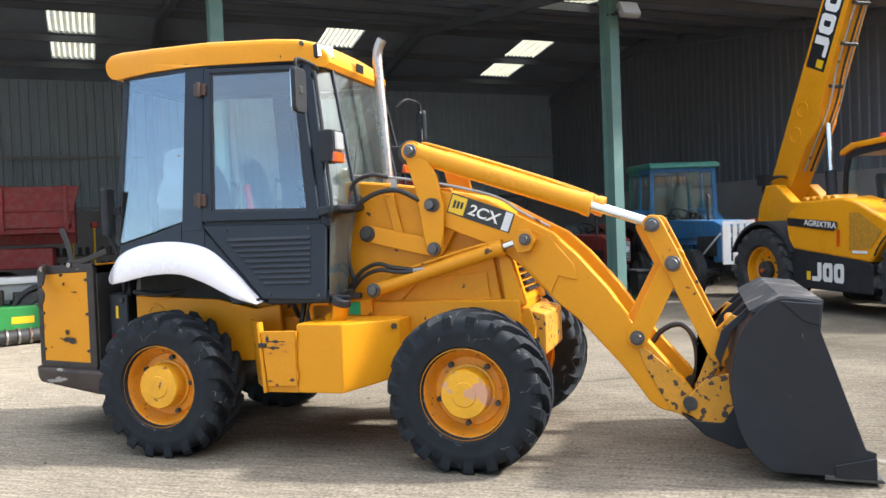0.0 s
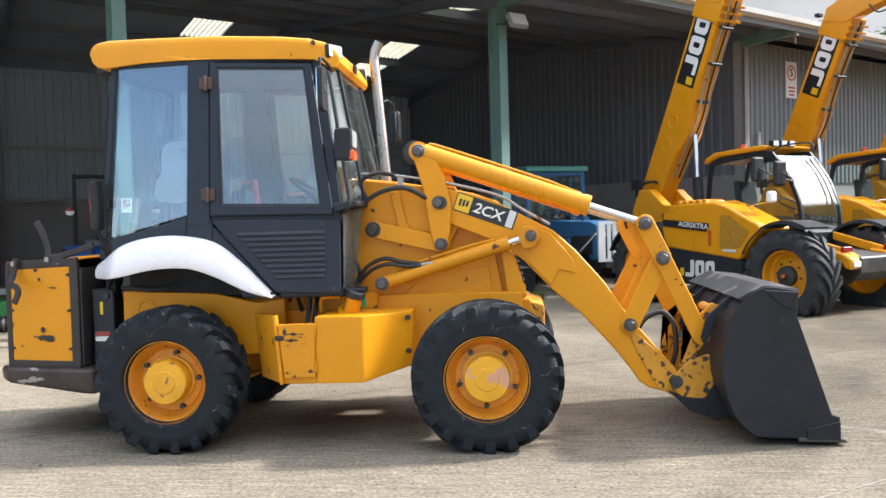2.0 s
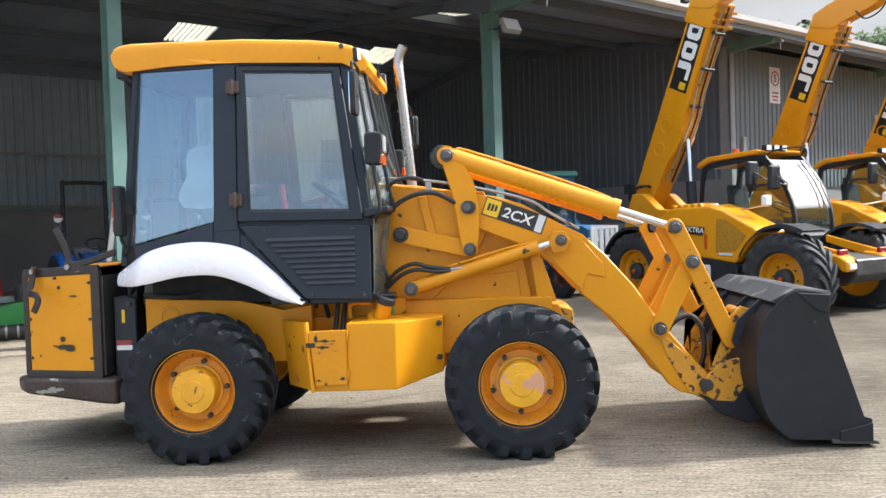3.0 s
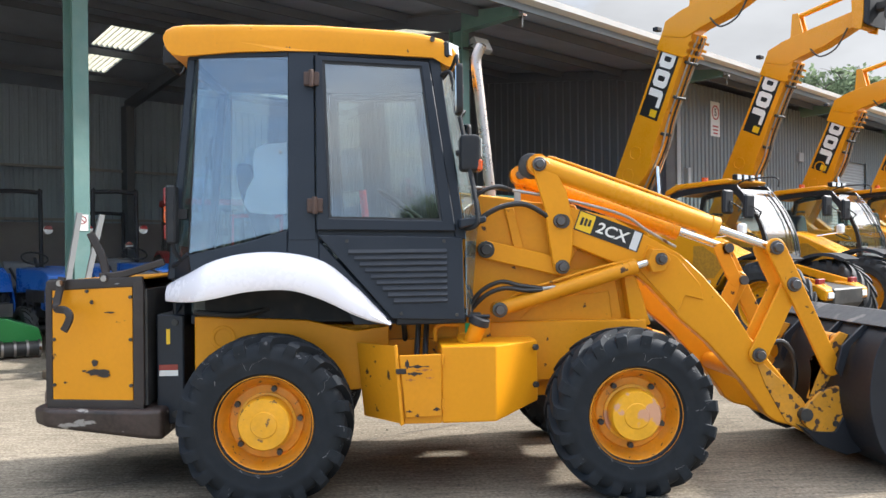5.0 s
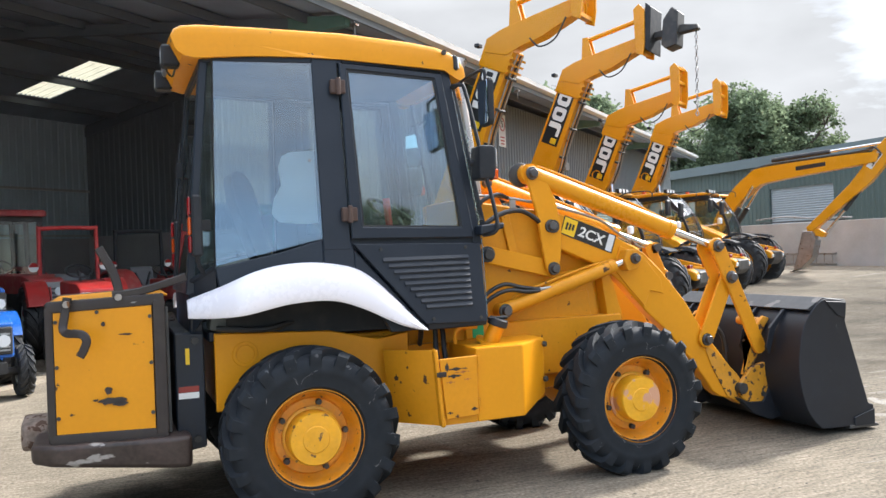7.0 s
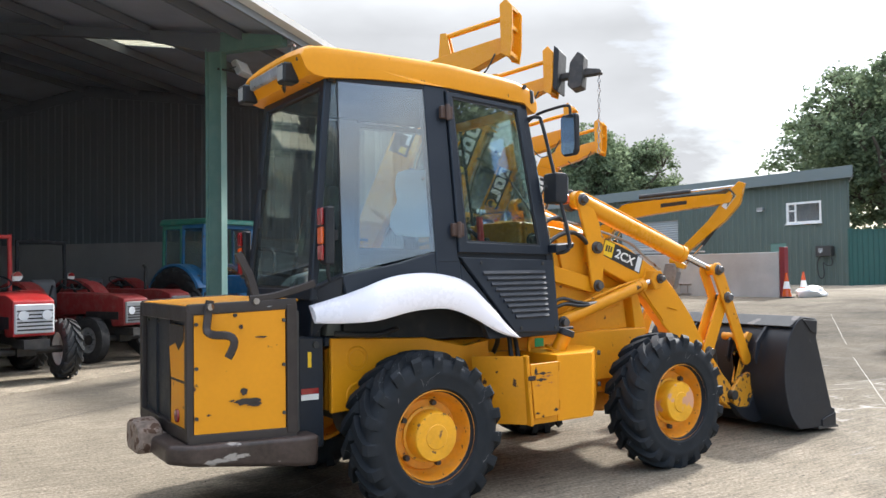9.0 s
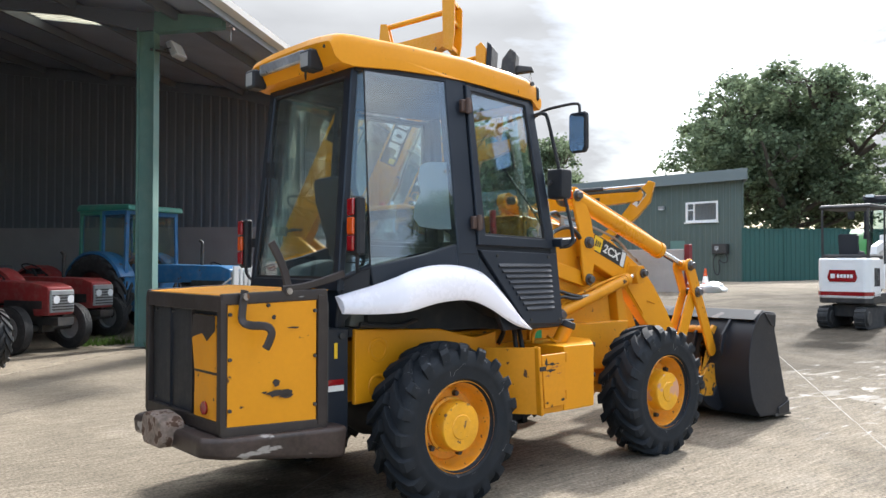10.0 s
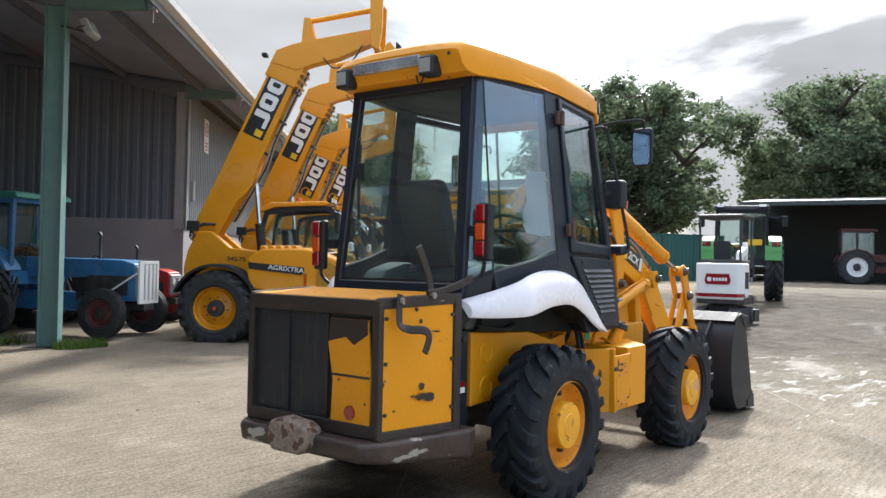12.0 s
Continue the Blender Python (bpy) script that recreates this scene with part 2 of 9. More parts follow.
DIRTY_BLACK = surface("bucket black paint", (0.013, 0.015, 0.020), 0.5, vary=0.25, scale=2.4, bump=0.12, spec=0.35, dust=0.05, dust_colour=(0.11, 0.115, 0.12),
                      wear=(0.13, 0.12, 0.115), wear_at=0.72, wear_scale=7.0, wear_stretch=(3, 1, 0.7))
LIP = surface("scraped bucket lip", (0.022, 0.023, 0.026), 0.5, vary=0.4, scale=5.0, bump=0.2, spec=0.35, wear=(0.11, 0.10, 0.095), wear_at=0.56, wear_scale=4.0)
FENDER = surface("silver white fender", (0.80, 0.775, 0.82), 0.28, vary=0.015, scale=2.0, bump=0.0, rough_vary=0.04, coat=0.3)
WHITE = surface("white paint", (0.78, 0.78, 0.76), 0.45, vary=0.06, scale=3.0, bump=0.03)
SIGN_WHITE = surface("white sticker", (0.74, 0.73, 0.69), 0.5, vary=0.05, bump=0.0)
RED = surface("red paint", (0.42, 0.02, 0.02), 0.4, vary=0.15, scale=4.0, bump=0.05, dust=0.12)
RED_OLD = surface("old red paint", (0.30, 0.03, 0.03), 0.55, vary=0.2, scale=4.0, bump=0.1, dust=0.25)
RED_DULL = surface("dull dark red paint", (0.10, 0.018, 0.02), 0.6, vary=0.2, scale=4.0, bump=0.1, dust=0.2)
BLUE = surface("old blue paint", (0.03, 0.155, 0.34), 0.5, vary=0.22, scale=4.0, bump=0.1, dust=0.2, wear=(0.10, 0.07, 0.05), wear_at=0.67)
BLUE_NEW = surface("blue bodywork", (0.02, 0.13, 0.5), 0.3, vary=0.06, bump=0.02, coat=0.3)
GREEN = surface("green paint", (0.03, 0.22, 0.05), 0.4, vary=0.12, bump=0.04)
GREEN_BRIGHT = surface("bright green paint", (0.035, 0.21, 0.035), 0.4, vary=0.08, bump=0.02, coat=0.1)
GREEN_POST = surface("green steel paint", (0.115, 0.215, 0.195), 0.6, vary=0.12, scale=1.5, bump=0.05, dust=0.12, dust_colour=(0.42, 0.45, 0.36))
TEAL = surface("faded green roof", (0.05, 0.24, 0.18), 0.5, vary=0.15, bump=0.05, dust=0.2)
GREY = surface("grey paint", (0.28, 0.29, 0.29), 0.5, vary=0.12, bump=0.05, dust=0.1)
DARK = surface("dark metal", (0.03, 0.03, 0.03), 0.55, vary=0.25, bump=0.1, dust=0.12)
SEAT = surface("black seat cloth", (0.028, 0.031, 0.036), 0.85, vary=0.2, fine=90, bump=0.2)
GREY_SEAT = surface("grey vinyl seat", (0.09, 0.095, 0.10), 0.5, vary=0.12, fine=90, bump=0.1)
ORANGE_LENS = surface("orange lens", (0.55, 0.075, 0.006), 0.2, vary=0.03, bump=0.0, coat=0.5)
RED_LENS = surface("red lens", (0.24, 0.006, 0.009), 0.2, vary=0.03, bump=0.0, coat=0.5)
CLEAR_LENS = surface("clear lens", (0.75, 0.77, 0.78), 0.12, vary=0.04, bump=0.0, coat=0.6)
MIRROR = surface("mirror glass", (0.50, 0.56, 0.62), 0.03, metal=1.0, vary=0.02, bump=0.0, rough_vary=0.01)
BLACK_STICKER = surface("black sticker", (0.015, 0.016, 0.017), 0.35, vary=0.05, bump=0.0)
YELLOW_STICKER = surface("yellow sticker", (0.75, 0.47, 0.01), 0.4, vary=0.04, bump=0.0)
GREEN_STICKER = surface("green sticker", (0.01, 0.3, 0.12), 0.45, vary=0.05, bump=0.0)
BRIGHT = surface("silver sticker", (0.62, 0.63, 0.63), 0.4, vary=0.06, bump=0.0)
CLADDING = surface("grey green cladding", (0.15, 0.172, 0.185), 0.5, vary=0.12, scale=0.7, bump=0.04, dust=0.15, dust_colour=(0.22, 0.22, 0.19))
CLADDING_IN = surface("dull cladding", (0.31, 0.385, 0.47), 0.6, vary=0.15, scale=0.7, bump=0.04)
BLOCKWORK = surface("blockwork", (0.28, 0.27, 0.28), 0.85, vary=0.15, scale=1.2, bump=0.3)
ROOFING = surface("fibre cement roof", (0.30, 0.345, 0.42), 0.8, vary=0.2, scale=1.0, bump=0.1)
GUTTER = surface("white gutter", (0.62, 0.63, 0.62), 0.5, vary=0.1, scale=1.5, bump=0.05)
SLATE = surface("slate sheeting", (0.12, 0.137, 0.165), 0.6, vary=0.12, scale=0.7, bump=0.04)
PIN = surface("dark steel pin", (0.10, 0.10, 0.105), 0.38, metal=0.6, vary=0.3, scale=9.0, bump=0.1)
HUT = surface("dark green cladding", (0.085, 0.115, 0.10), 0.5, vary=0.1, scale=0.8, bump=0.05)
SHUTTER = surface("roller shutter grey", (0.33, 0.36, 0.37), 0.45, vary=0.08, bump=0.05)
CONCRETE_WALL = surface("cast concrete", (0.42, 0.41, 0.39), 0.85, vary=0.2, scale=1.1, bump=0.3, dust=0.15)
BARK = surface("bark", (0.07, 0.055, 0.04), 0.9, vary=0.3, scale=4.0, bump=0.6)
GLASS = pane("cab glass", (0.84, 0.92, 0.94), 0.165, haze=0.010)
GLASS_REAR = pane("rear screen glass", (0.93, 0.98, 0.96), 0.07, haze=0.03)
GLASS_CORNER = pane("corner glass", (0.86, 0.94, 0.91), 0.07, haze=0.03)
GLASS_DUSTY = pane("dusty screen glass", (0.84, 0.93, 0.89), 0.10, haze=0.07)
GLASS_GREEN = pane("pale green glass", (0.50, 0.66, 0.57), 0.10, haze=0.10)
GLASS_CLEAR = pane("clear glass", (0.90, 0.95, 0.93), 0.045, haze=0.015)
GLASS_DARK = pane("tinted glass", (0.55, 0.63, 0.6), 0.05, haze=0.015)
WINDSCREEN = pane("curved windscreen glass", (0.72, 0.80, 0.80), 0.42, haze=0.04)
FILM = see_through("white sheet", (0.8, 0.82, 0.84))
SKYLIGHT = see_through("roof light sheet", (0.50, 0.48, 0.37))


def leafage(name, colour):
    m = bpy.data.materials.new(name)
    m.use_nodes = True
    n, l = m.node_tree.nodes, m.node_tree.links
    n.clear()
    out = n.new("ShaderNodeOutputMaterial")
    geo, hsv, rgb = n.new("ShaderNodeNewGeometry"), n.new("ShaderNodeHueSaturation"), n.new("ShaderNodeMapRange")
    hsv.inputs["Color"].default_value = (*colour, 1)
    rgb.inputs["To Min"].default_value, rgb.inputs["To Max"].default_value = 0.55, 1.5
    l.new(geo.outputs["Random Per Island"], rgb.inputs["Value"])
    l.new(rgb.outputs["Result"], hsv.inputs["Value"])
    a, b, mx = n.new("ShaderNodeBsdfDiffuse"), n.new("ShaderNodeBsdfTranslucent"), n.new("ShaderNodeMixShader")
    mx.inputs["Fac"].default_value = 0.5
    l.new(hsv.outputs["Color"], a.inputs["Color"])
    l.new(hsv.outputs["Color"], b.inputs["Color"])
    l.new(a.outputs["BSDF"], mx.inputs[1])
    l.new(b.outputs["BSDF"], mx.inputs[2])
    l.new(mx.outputs["Shader"], out.inputs["Surface"])
    return m


LEAF = leafage("oak leaves", (0.158, 0.20, 0.12))
GRASS = leafage("grass blades", (0.07, 0.12, 0.03))


def yard_material():
    """Weathered brushed concrete: tamped lines, stains, wet patches, pale scuffs and painted wet glints."""
    m = bpy.data.materials.new("yard concrete")
    m.use_nodes = True
    n, l = m.node_tree.nodes, m.node_tree.links
    p = n["Principled BSDF"]
    co = n.new("ShaderNodeTexCoord")

    def tex(s, d=6.0, stretch=(1, 1, 1), turn=0.0, dist=0.0):
        mp, t = n.new("ShaderNodeMapping"), n.new("ShaderNodeTexNoise")
        mp.inputs["Scale"].default_value = stretch
        mp.inputs["Rotation"].default_value = (0, 0, radians(turn))
        t.inputs["Scale"].default_value, t.inputs["Detail"].default_value, t.inputs["Distortion"].default_value = s, d, dist
        l.new(co.outputs["Object"], mp.inputs["Vector"])
        l.new(mp.outputs["Vector"], t.inputs["Vector"])
        return t.outputs["Fac"]

    def rng(v, a, b, c, d):
        r = n.new("ShaderNodeMapRange")
        for k, x in zip(("From Min", "From Max", "To Min", "To Max"), (a, b, c, d)):
            r.inputs[k].default_value = x
        l.new(v, r.inputs["Value"])
        return r.outputs["Result"]

    def op(kind, a, b):
        q = n.new("ShaderNodeMath")
        q.operation = kind
        for i, x in enumerate((a, b)):
            if isinstance(x, float):
                q.inputs[i].default_value = x
            else:
                l.new(x, q.inputs[i])
        return q.outputs[0]

    broad = rng(tex(0.22), 0.3, 0.7, 0.86, 1.12)
    mid = rng(tex(2.6, 12.0, (1, 1, 1), 0, 0.5), 0.3, 0.7, 0.92, 1.07)
    streak = rng(tex(4.0, 10.0, (0.8, 8.0, 1.0), 12, 0.5), 0.3, 0.7, 0.76, 1.20)
    grain = op("MULTIPLY", rng(tex(45.0, 8.0), 0.3, 0.7, 0.60, 1.38), rng(tex(13.0, 5.0, (1, 1.8, 1), 12, 0.3), 0.3, 0.7, 0.88, 1.11))
    pale = rng(tex(0.9, 9.0, (1, 1, 1), 0, 1.4), 0.62, 0.72, 0.0, 0.06)
    stain = rng(tex(0.5, 7.0, (1, 1, 1), 20, 0.6), 0.56, 0.72, 1.0, 0.70)
    vor, vmap, vdist = n.new("ShaderNodeTexVoronoi"), n.new("ShaderNodeVectorMath"), n.new("ShaderNodeTexNoise")
    vor.feature = "DISTANCE_TO_EDGE"
    vor.inputs["Scale"].default_value = 0.33
    vdist.inputs["Scale"].default_value, vdist.inputs["Detail"].default_value = 1.3, 8.0
    vmap.operation = "MULTIPLY_ADD"
    vmap.inputs[1].default_value = (1.6, 1.6, 0.0)
    l.new(co.outputs["Object"], vdist.inputs["Vector"])
    l.new(vdist.outputs["Color"], vmap.inputs[0])
    l.new(co.outputs["Object"], vmap.inputs[2])
    l.new(vmap.outputs["Vector"], vor.inputs["Vector"])
    crack = rng(vor.outputs["Distance"], 0.0, 0.004, 0.86, 1.0)
    pits = rng(tex(19.0, 3.0), 0.66, 0.72, 1.0, 0.62)
    stain = op("MULTIPLY", stain, op("MULTIPLY", crack, pits))
    tone = op("MULTIPLY", op("MULTIPLY", broad, mid), op("MULTIPLY", op("MULTIPLY", streak, grain), stain))
    sc = n.new("ShaderNodeVectorMath")
    sc.operation = "SCALE"
    sc.inputs[0].default_value = (0.217, 0.185, 0.141)
    l.new(tone, sc.inputs["Scale"])
    mx = n.new("ShaderNodeMix")
    mx.data_type = "RGBA"
    mx.inputs["B"].default_value = (0.48, 0.44, 0.37, 1)
    l.new(pale, mx.inputs["Factor"])
    l.new(sc.outputs["Vector"], mx.inputs["A"])
    p.inputs["Specular IOR Level"].default_value = 0.17
    # spilled water on the yard ahead of the bucket
    sep, px = n.new("ShaderNodeSeparateXYZ"), None
    l.new(co.outputs["Object"], sep.inputs["Vector"])
    dx, dy = op("DIVIDE", op("SUBTRACT", sep.outputs["X"], 7.2), 3.4), op("DIVIDE", op("SUBTRACT", sep.outputs["Y"], 0.6), 2.0)
    rad = op("ADD", op("MULTIPLY", dx, dx), op("MULTIPLY", dy, dy))
    pool = rng(op("SUBTRACT", tex(4.2, 10.0, (0.3, 1.5, 1), 33, 1.3), op("MULTIPLY", rad, 0.06)), 0.565, 0.64, 0.0, 0.6)
    far_wet = rng(tex(0.35, 7.0, (0.5, 1.6, 1), -15, 0.8), 0.63, 0.70, 0.0, 0.3)
    wet = op("MAXIMUM", pool, far_wet)
    # base tone falls towards the far right and rises to the left
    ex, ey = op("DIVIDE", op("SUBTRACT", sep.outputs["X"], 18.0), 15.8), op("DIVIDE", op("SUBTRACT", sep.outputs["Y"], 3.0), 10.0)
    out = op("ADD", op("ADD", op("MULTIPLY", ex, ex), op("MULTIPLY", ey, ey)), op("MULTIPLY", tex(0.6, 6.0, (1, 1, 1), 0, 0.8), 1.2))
    yard_tone = op("MULTIPLY", rng(out, 0.7, 1.75, 0.33, 1.0), rng(out, 2.0, 2.85, 1.0, 1.65))
    # old oil under the engine, wet glints painted pale ahead of the bucket
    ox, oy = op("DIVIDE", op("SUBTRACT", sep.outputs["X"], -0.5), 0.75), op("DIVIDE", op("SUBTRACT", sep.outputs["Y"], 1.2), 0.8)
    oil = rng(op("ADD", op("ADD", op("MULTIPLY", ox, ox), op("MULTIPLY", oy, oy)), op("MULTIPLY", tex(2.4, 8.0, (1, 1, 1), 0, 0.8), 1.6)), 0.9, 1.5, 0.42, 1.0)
    yard_tone = op("MULTIPLY", yard_tone, oil)
    lx, ly = op("DIVIDE", op("SUBTRACT", sep.outputs["X"], 6.4), 2.3), op("DIVIDE", op("SUBTRACT", sep.outputs["Y"], 0.4), 1.5)
    wet_glint = rng(op("SUBTRACT", tex(2.3, 12.0, (0.7, 1.3, 1), 33, 1.2), op("MULTIPLY", op("ADD", op("MULTIPLY", lx, lx), op("MULTIPLY", ly, ly)), 0.10)), 0.555, 0.60, 0.0, 0.30)
    pale2 = n.new("ShaderNodeMix")
    pale2.data_type = "RGBA"
    pale2.inputs["B"].default_value = (0.62, 0.60, 0.56, 1)
    l.new(wet_glint, pale2.inputs["Factor"])
    l.new(mx.outputs["Result"], pale2.inputs["A"])
    mx = pale2
    toned = n.new("ShaderNodeVectorMath")
    toned.operation = "SCALE"
    l.new(mx.outputs["Result"], toned.inputs[0])
    l.new(yard_tone, toned.inputs["Scale"])
    l.new(toned.outputs["Vector"], p.inputs["Base Color"])
    dry = rng(tex(3.0), 0.3, 0.7, 0.72, 0.95)
    l.new(op("ADD", 0.05, op("MULTIPLY", wet, 0.16)), p.inputs["Specular IOR Level"])
    l.new(op("ADD", op("MULTIPLY", dry, op("SUBTRACT", 1.0, wet)), op("MULTIPLY", wet, 0.22)), p.inputs["Roughness"])
    b = n.new("ShaderNodeBump")
    b.inputs["Strength"].default_value, b.inputs["Distance"].default_value = 0.75, 0.010
    l.new(op("MULTIPLY", op("ADD", op("MULTIPLY", streak, 0.7), op("MULTIPLY", grain, 0.3)), op("SUBTRACT", 1.0, op("MULTIPLY", wet, 0.9))), b.inputs["Height"])
    l.new(b.outputs["Normal"], p.inputs["Normal"])
    return m


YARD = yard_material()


# ---- mesh helpers ----
def box(bm, x0, x1, y0, y1, z0, z1):
    v = [bm.verts.new((x, y, z)) for x in (x0, x1) for y in (y0, y1) for z in (z0, z1)]
    for f in ((0, 1, 3, 2), (4, 6, 7, 5), (0, 4, 5, 1), (2, 3, 7, 6), (0, 2, 6, 4), (1, 5, 7, 3)):
        bm.faces.new([v[i] for i in f])
    return bm


def prism(bm, pts, y0, y1, axis="y", lean=None):
    """An outline in the x-z plane (axis y), y-z plane (axis x) or x-y plane (axis z), drawn out from y0 to y1. lean(u, v) shifts the depth."""
    def place(p, d):
        d += lean(*p) if lean else 0.0
        return {"y": (p[0], d, p[1]), "x": (d, p[0], p[1]), "z": (p[0], p[1], d)}[axis]
    a = [bm.verts.new(place(p, y0)) for p in pts]
    b = [bm.verts.new(place(p, y1)) for p in pts]
    bm.faces.new(a)
    bm.faces.new(b[::-1])
    for i in range(len(pts)):
        j = (i + 1) % len(pts)
        bm.faces.new((a[j], a[i], b[i], b[j]))
    return bm


def ring_frame(way):
    way = Vector(way).normalized()
    side = way.cross((0, 0, 1)) if abs(way.z) < 0.9 else way.cross((1, 0, 0))
    side.normalize()
    return side, side.cross(way)


def cyl(bm, p0, p1, r0, r1=None, seg=16):
    p0, p1 = Vector(p0), Vector(p1)
    r1 = r0 if r1 is None else r1
    s, t = ring_frame(p1 - p0)
    rings = [[bm.verts.new(p + r * (math.cos(a) * s + math.sin(a) * t)) for a in (2 * math.pi * i / seg for i in range(seg))] for p, r in ((p0, r0), (p1, r1))]
    bm.faces.new(rings[0])
    bm.faces.new(rings[1][::-1])
    for i in range(seg):
        j = (i + 1) % seg
        bm.faces.new((rings[0][j], rings[0][i], rings[1][i], rings[1][j]))
    return bm


def smooth_line(pts, steps=6):
    """Points along a smooth curve through the given ones."""
    pts = [Vector(p) for p in pts]
    out = []
    for i in range(len(pts) - 1):
        p0, p1, p2, p3 = pts[max(i - 1, 0)], pts[i], pts[i + 1], pts[min(i + 2, len(pts) - 1)]
        for k in range(steps):
            t = k / steps
            out.append(0.5 * (2 * p1 + (p2 - p0) * t + (2 * p0 - 5 * p1 + 4 * p2 - p3) * t * t + (3 * p1 - p0 - 3 * p2 + p3) * t ** 3))
    return out + [pts[-1]]


def tube(bm, pts, r, seg=8):
    pts = [Vector(p) for p in pts]
    rings, s = [], None
    for i, p in enumerate(pts):
        way = (pts[min(i + 1, len(pts) - 1)] - pts[max(i - 1, 0)]).normalized()
        if s is None:
            s, t = ring_frame(way)
        else:
            s = (s - s.dot(way) * way).normalized()
            t = s.cross(way)
        rings.append([bm.verts.new(p + r * (math.cos(a) * s + math.sin(a) * t)) for a in (2 * math.pi * k / seg for k in range(seg))])
    for a, b in zip(rings, rings[1:]):
        for k in range(seg):
            j = (k + 1) % seg
            bm.faces.new((a[j], a[k], b[k], b[j]))
    bm.faces.new(rings[0])
    bm.faces.new(rings[-1][::-1])
    return bm


def lathe(bm, profile, seg=48, centre=(0, 0, 0)):
    """A profile of (radius, y) turned about the y axis through centre."""
    cx, cy, cz = centre
    rings = []
    for r, y in profile:
        if r < 1e-5:
            rings.append([bm.verts.new((cx, cy + y, cz))])
        else:
            rings.append([bm.verts.new((cx + r * math.cos(2 * math.pi * k / seg), cy + y, cz + r * math.sin(2 * math.pi * k / seg))) for k in range(seg)])
    for a, b in zip(rings, rings[1:]):
        for k in range(seg):
            j = (k + 1) % seg
            if len(a) == 1 and len(b) == 1:
                continue
            if len(a) == 1:
                bm.faces.new((a[0], b[j], b[k]))
            elif len(b) == 1:
                bm.faces.new((a[k], a[j], b[0]))
            else:
                bm.faces.new((a[k], a[j], b[j], b[k]))
    return bm


def bev(bm, width, seg=1, angle=0.5):
    bmesh.ops.recalc_face_normals(bm, faces=bm.faces)
    e = [k for k in bm.edges if len(k.link_faces) == 2 and k.calc_face_angle(0) > angle]
    bmesh.ops.bevel(bm, geom=e, offset=width, segments=seg, affect="EDGES", profile=0.5, clamp_overlap=True)
    return bm


def mesh_of(name, bm, material, smooth=True):
    bmesh.ops.recalc_face_normals(bm, faces=bm.faces)
    if smooth:
        for f in bm.faces:
            f.smooth = True
        for e in bm.edges:
            if len(e.link_faces) != 2 or e.calc_face_angle(0) > 0.6:
                e.smooth = False
    # broad faces keep their flatness: corner normals are weighted by area
    corner_normals = None
    if smooth and len(bm.faces) < 3000:
        bm.normal_update()
        area = {f: f.calc_area() for f in bm.faces}
        corner_normals = []
        for f in bm.faces:
            for loop in f.loops:
                acc = Vector((0, 0, 0))
                for g in loop.vert.link_faces:
                    if g.normal.dot(f.normal) > 0.80:
                        acc += g.normal * area[g]
                corner_normals.append(acc.normalized() if acc.length > 1e-12 else f.normal.copy())
    me = bpy.data.meshes.new(name)
    bm.to_mesh(me)
    bm.free()
    if corner_normals:
        me.normals_split_custom_set(corner_normals)
    me.materials.append(material)
    return me


def part(name, bm, material, parent=None, label="", m=None, smooth=True):
    """Links a bmesh (or a ready mesh) as one object under a thing or a part."""
    me = bm if isinstance(bm, bpy.types.Mesh) else mesh_of(name, bm, material, smooth)
    ob = new(name, me)
    if parent:
        ob.parent = parent
    if m is not None:
        ob.matrix_basis = m
    if label:
        ob["label"] = label
    return ob


def thing(name, m, label, category, group="", kind=""):
    ob = new(name)
    ob.empty_display_size = 0.2
    ob.matrix_basis = m
    return tagged(ob, label, category, group, kind)


def again(ob, parent, m):
    """The same part once more, on the same mesh, with its own small parts."""
    made = new(ob.name.split(".")[0], ob.data)
    made.parent, made.matrix_basis = parent, m
    if "label" in ob:
        made["label"] = ob["label"]
    for c in ob.children:
        again(c, made, c.matrix_basis.copy())
    return made


def lettering(body, size, depth=0.002, shear=0.0, wide=1.0):
    """Raised letters as a mesh in the x-z plane, facing -y, centred."""
    cu = bpy.data.curves.new("lettering", "FONT")
    cu.body, cu.size, cu.extrude, cu.shear = body, size, depth, shear
    cu.align_x, cu.align_y = "CENTER", "CENTER"
    cu.offset = size * 0.018
    ob = new("lettering", cu)
    me = bpy.data.meshes.new_from_object(ob.evaluated_get(bpy.context.evaluated_depsgraph_get()))
    bpy.data.objects.remove(ob)
    me.transform(Matrix.Rotation(radians(90), 4, "X") @ Matrix.Diagonal((wide, 1, 1, 1)))
    return me


def words(name, body, size, material, parent, m, shear=0.0, label="", wide=1.0):
    me = lettering(body, size, shear=shear, wide=wide)
    me.materials.clear()
    me.materials.append(material)
    return part(name, me, material, parent, label, m)


def nut(bm, p, r, way=(0, -1, 0), h=0.02, seg=6):
    p = Vector(p)
    return cyl(bm, p, p + Vector(way).normalized() * h, r, r * 0.92, seg)


# ---- ground ----
RISE = ((11.0, 0.0), (15.0, 0.16), (23.0, 0.46), (37.0, 0.74), (60.0, 0.85), (900.0, 0.9))


def level(x, y):
    """The height of the yard, which climbs gently away from the open shed."""
    p = 0.95 * x + 0.3 * y
    for (a, za), (b, zb) in zip(RISE, RISE[1:]):
        if p < b:
            return 0.0 if p < a else za + (zb - za) * (p - a) / (b - a)
    return 0.9


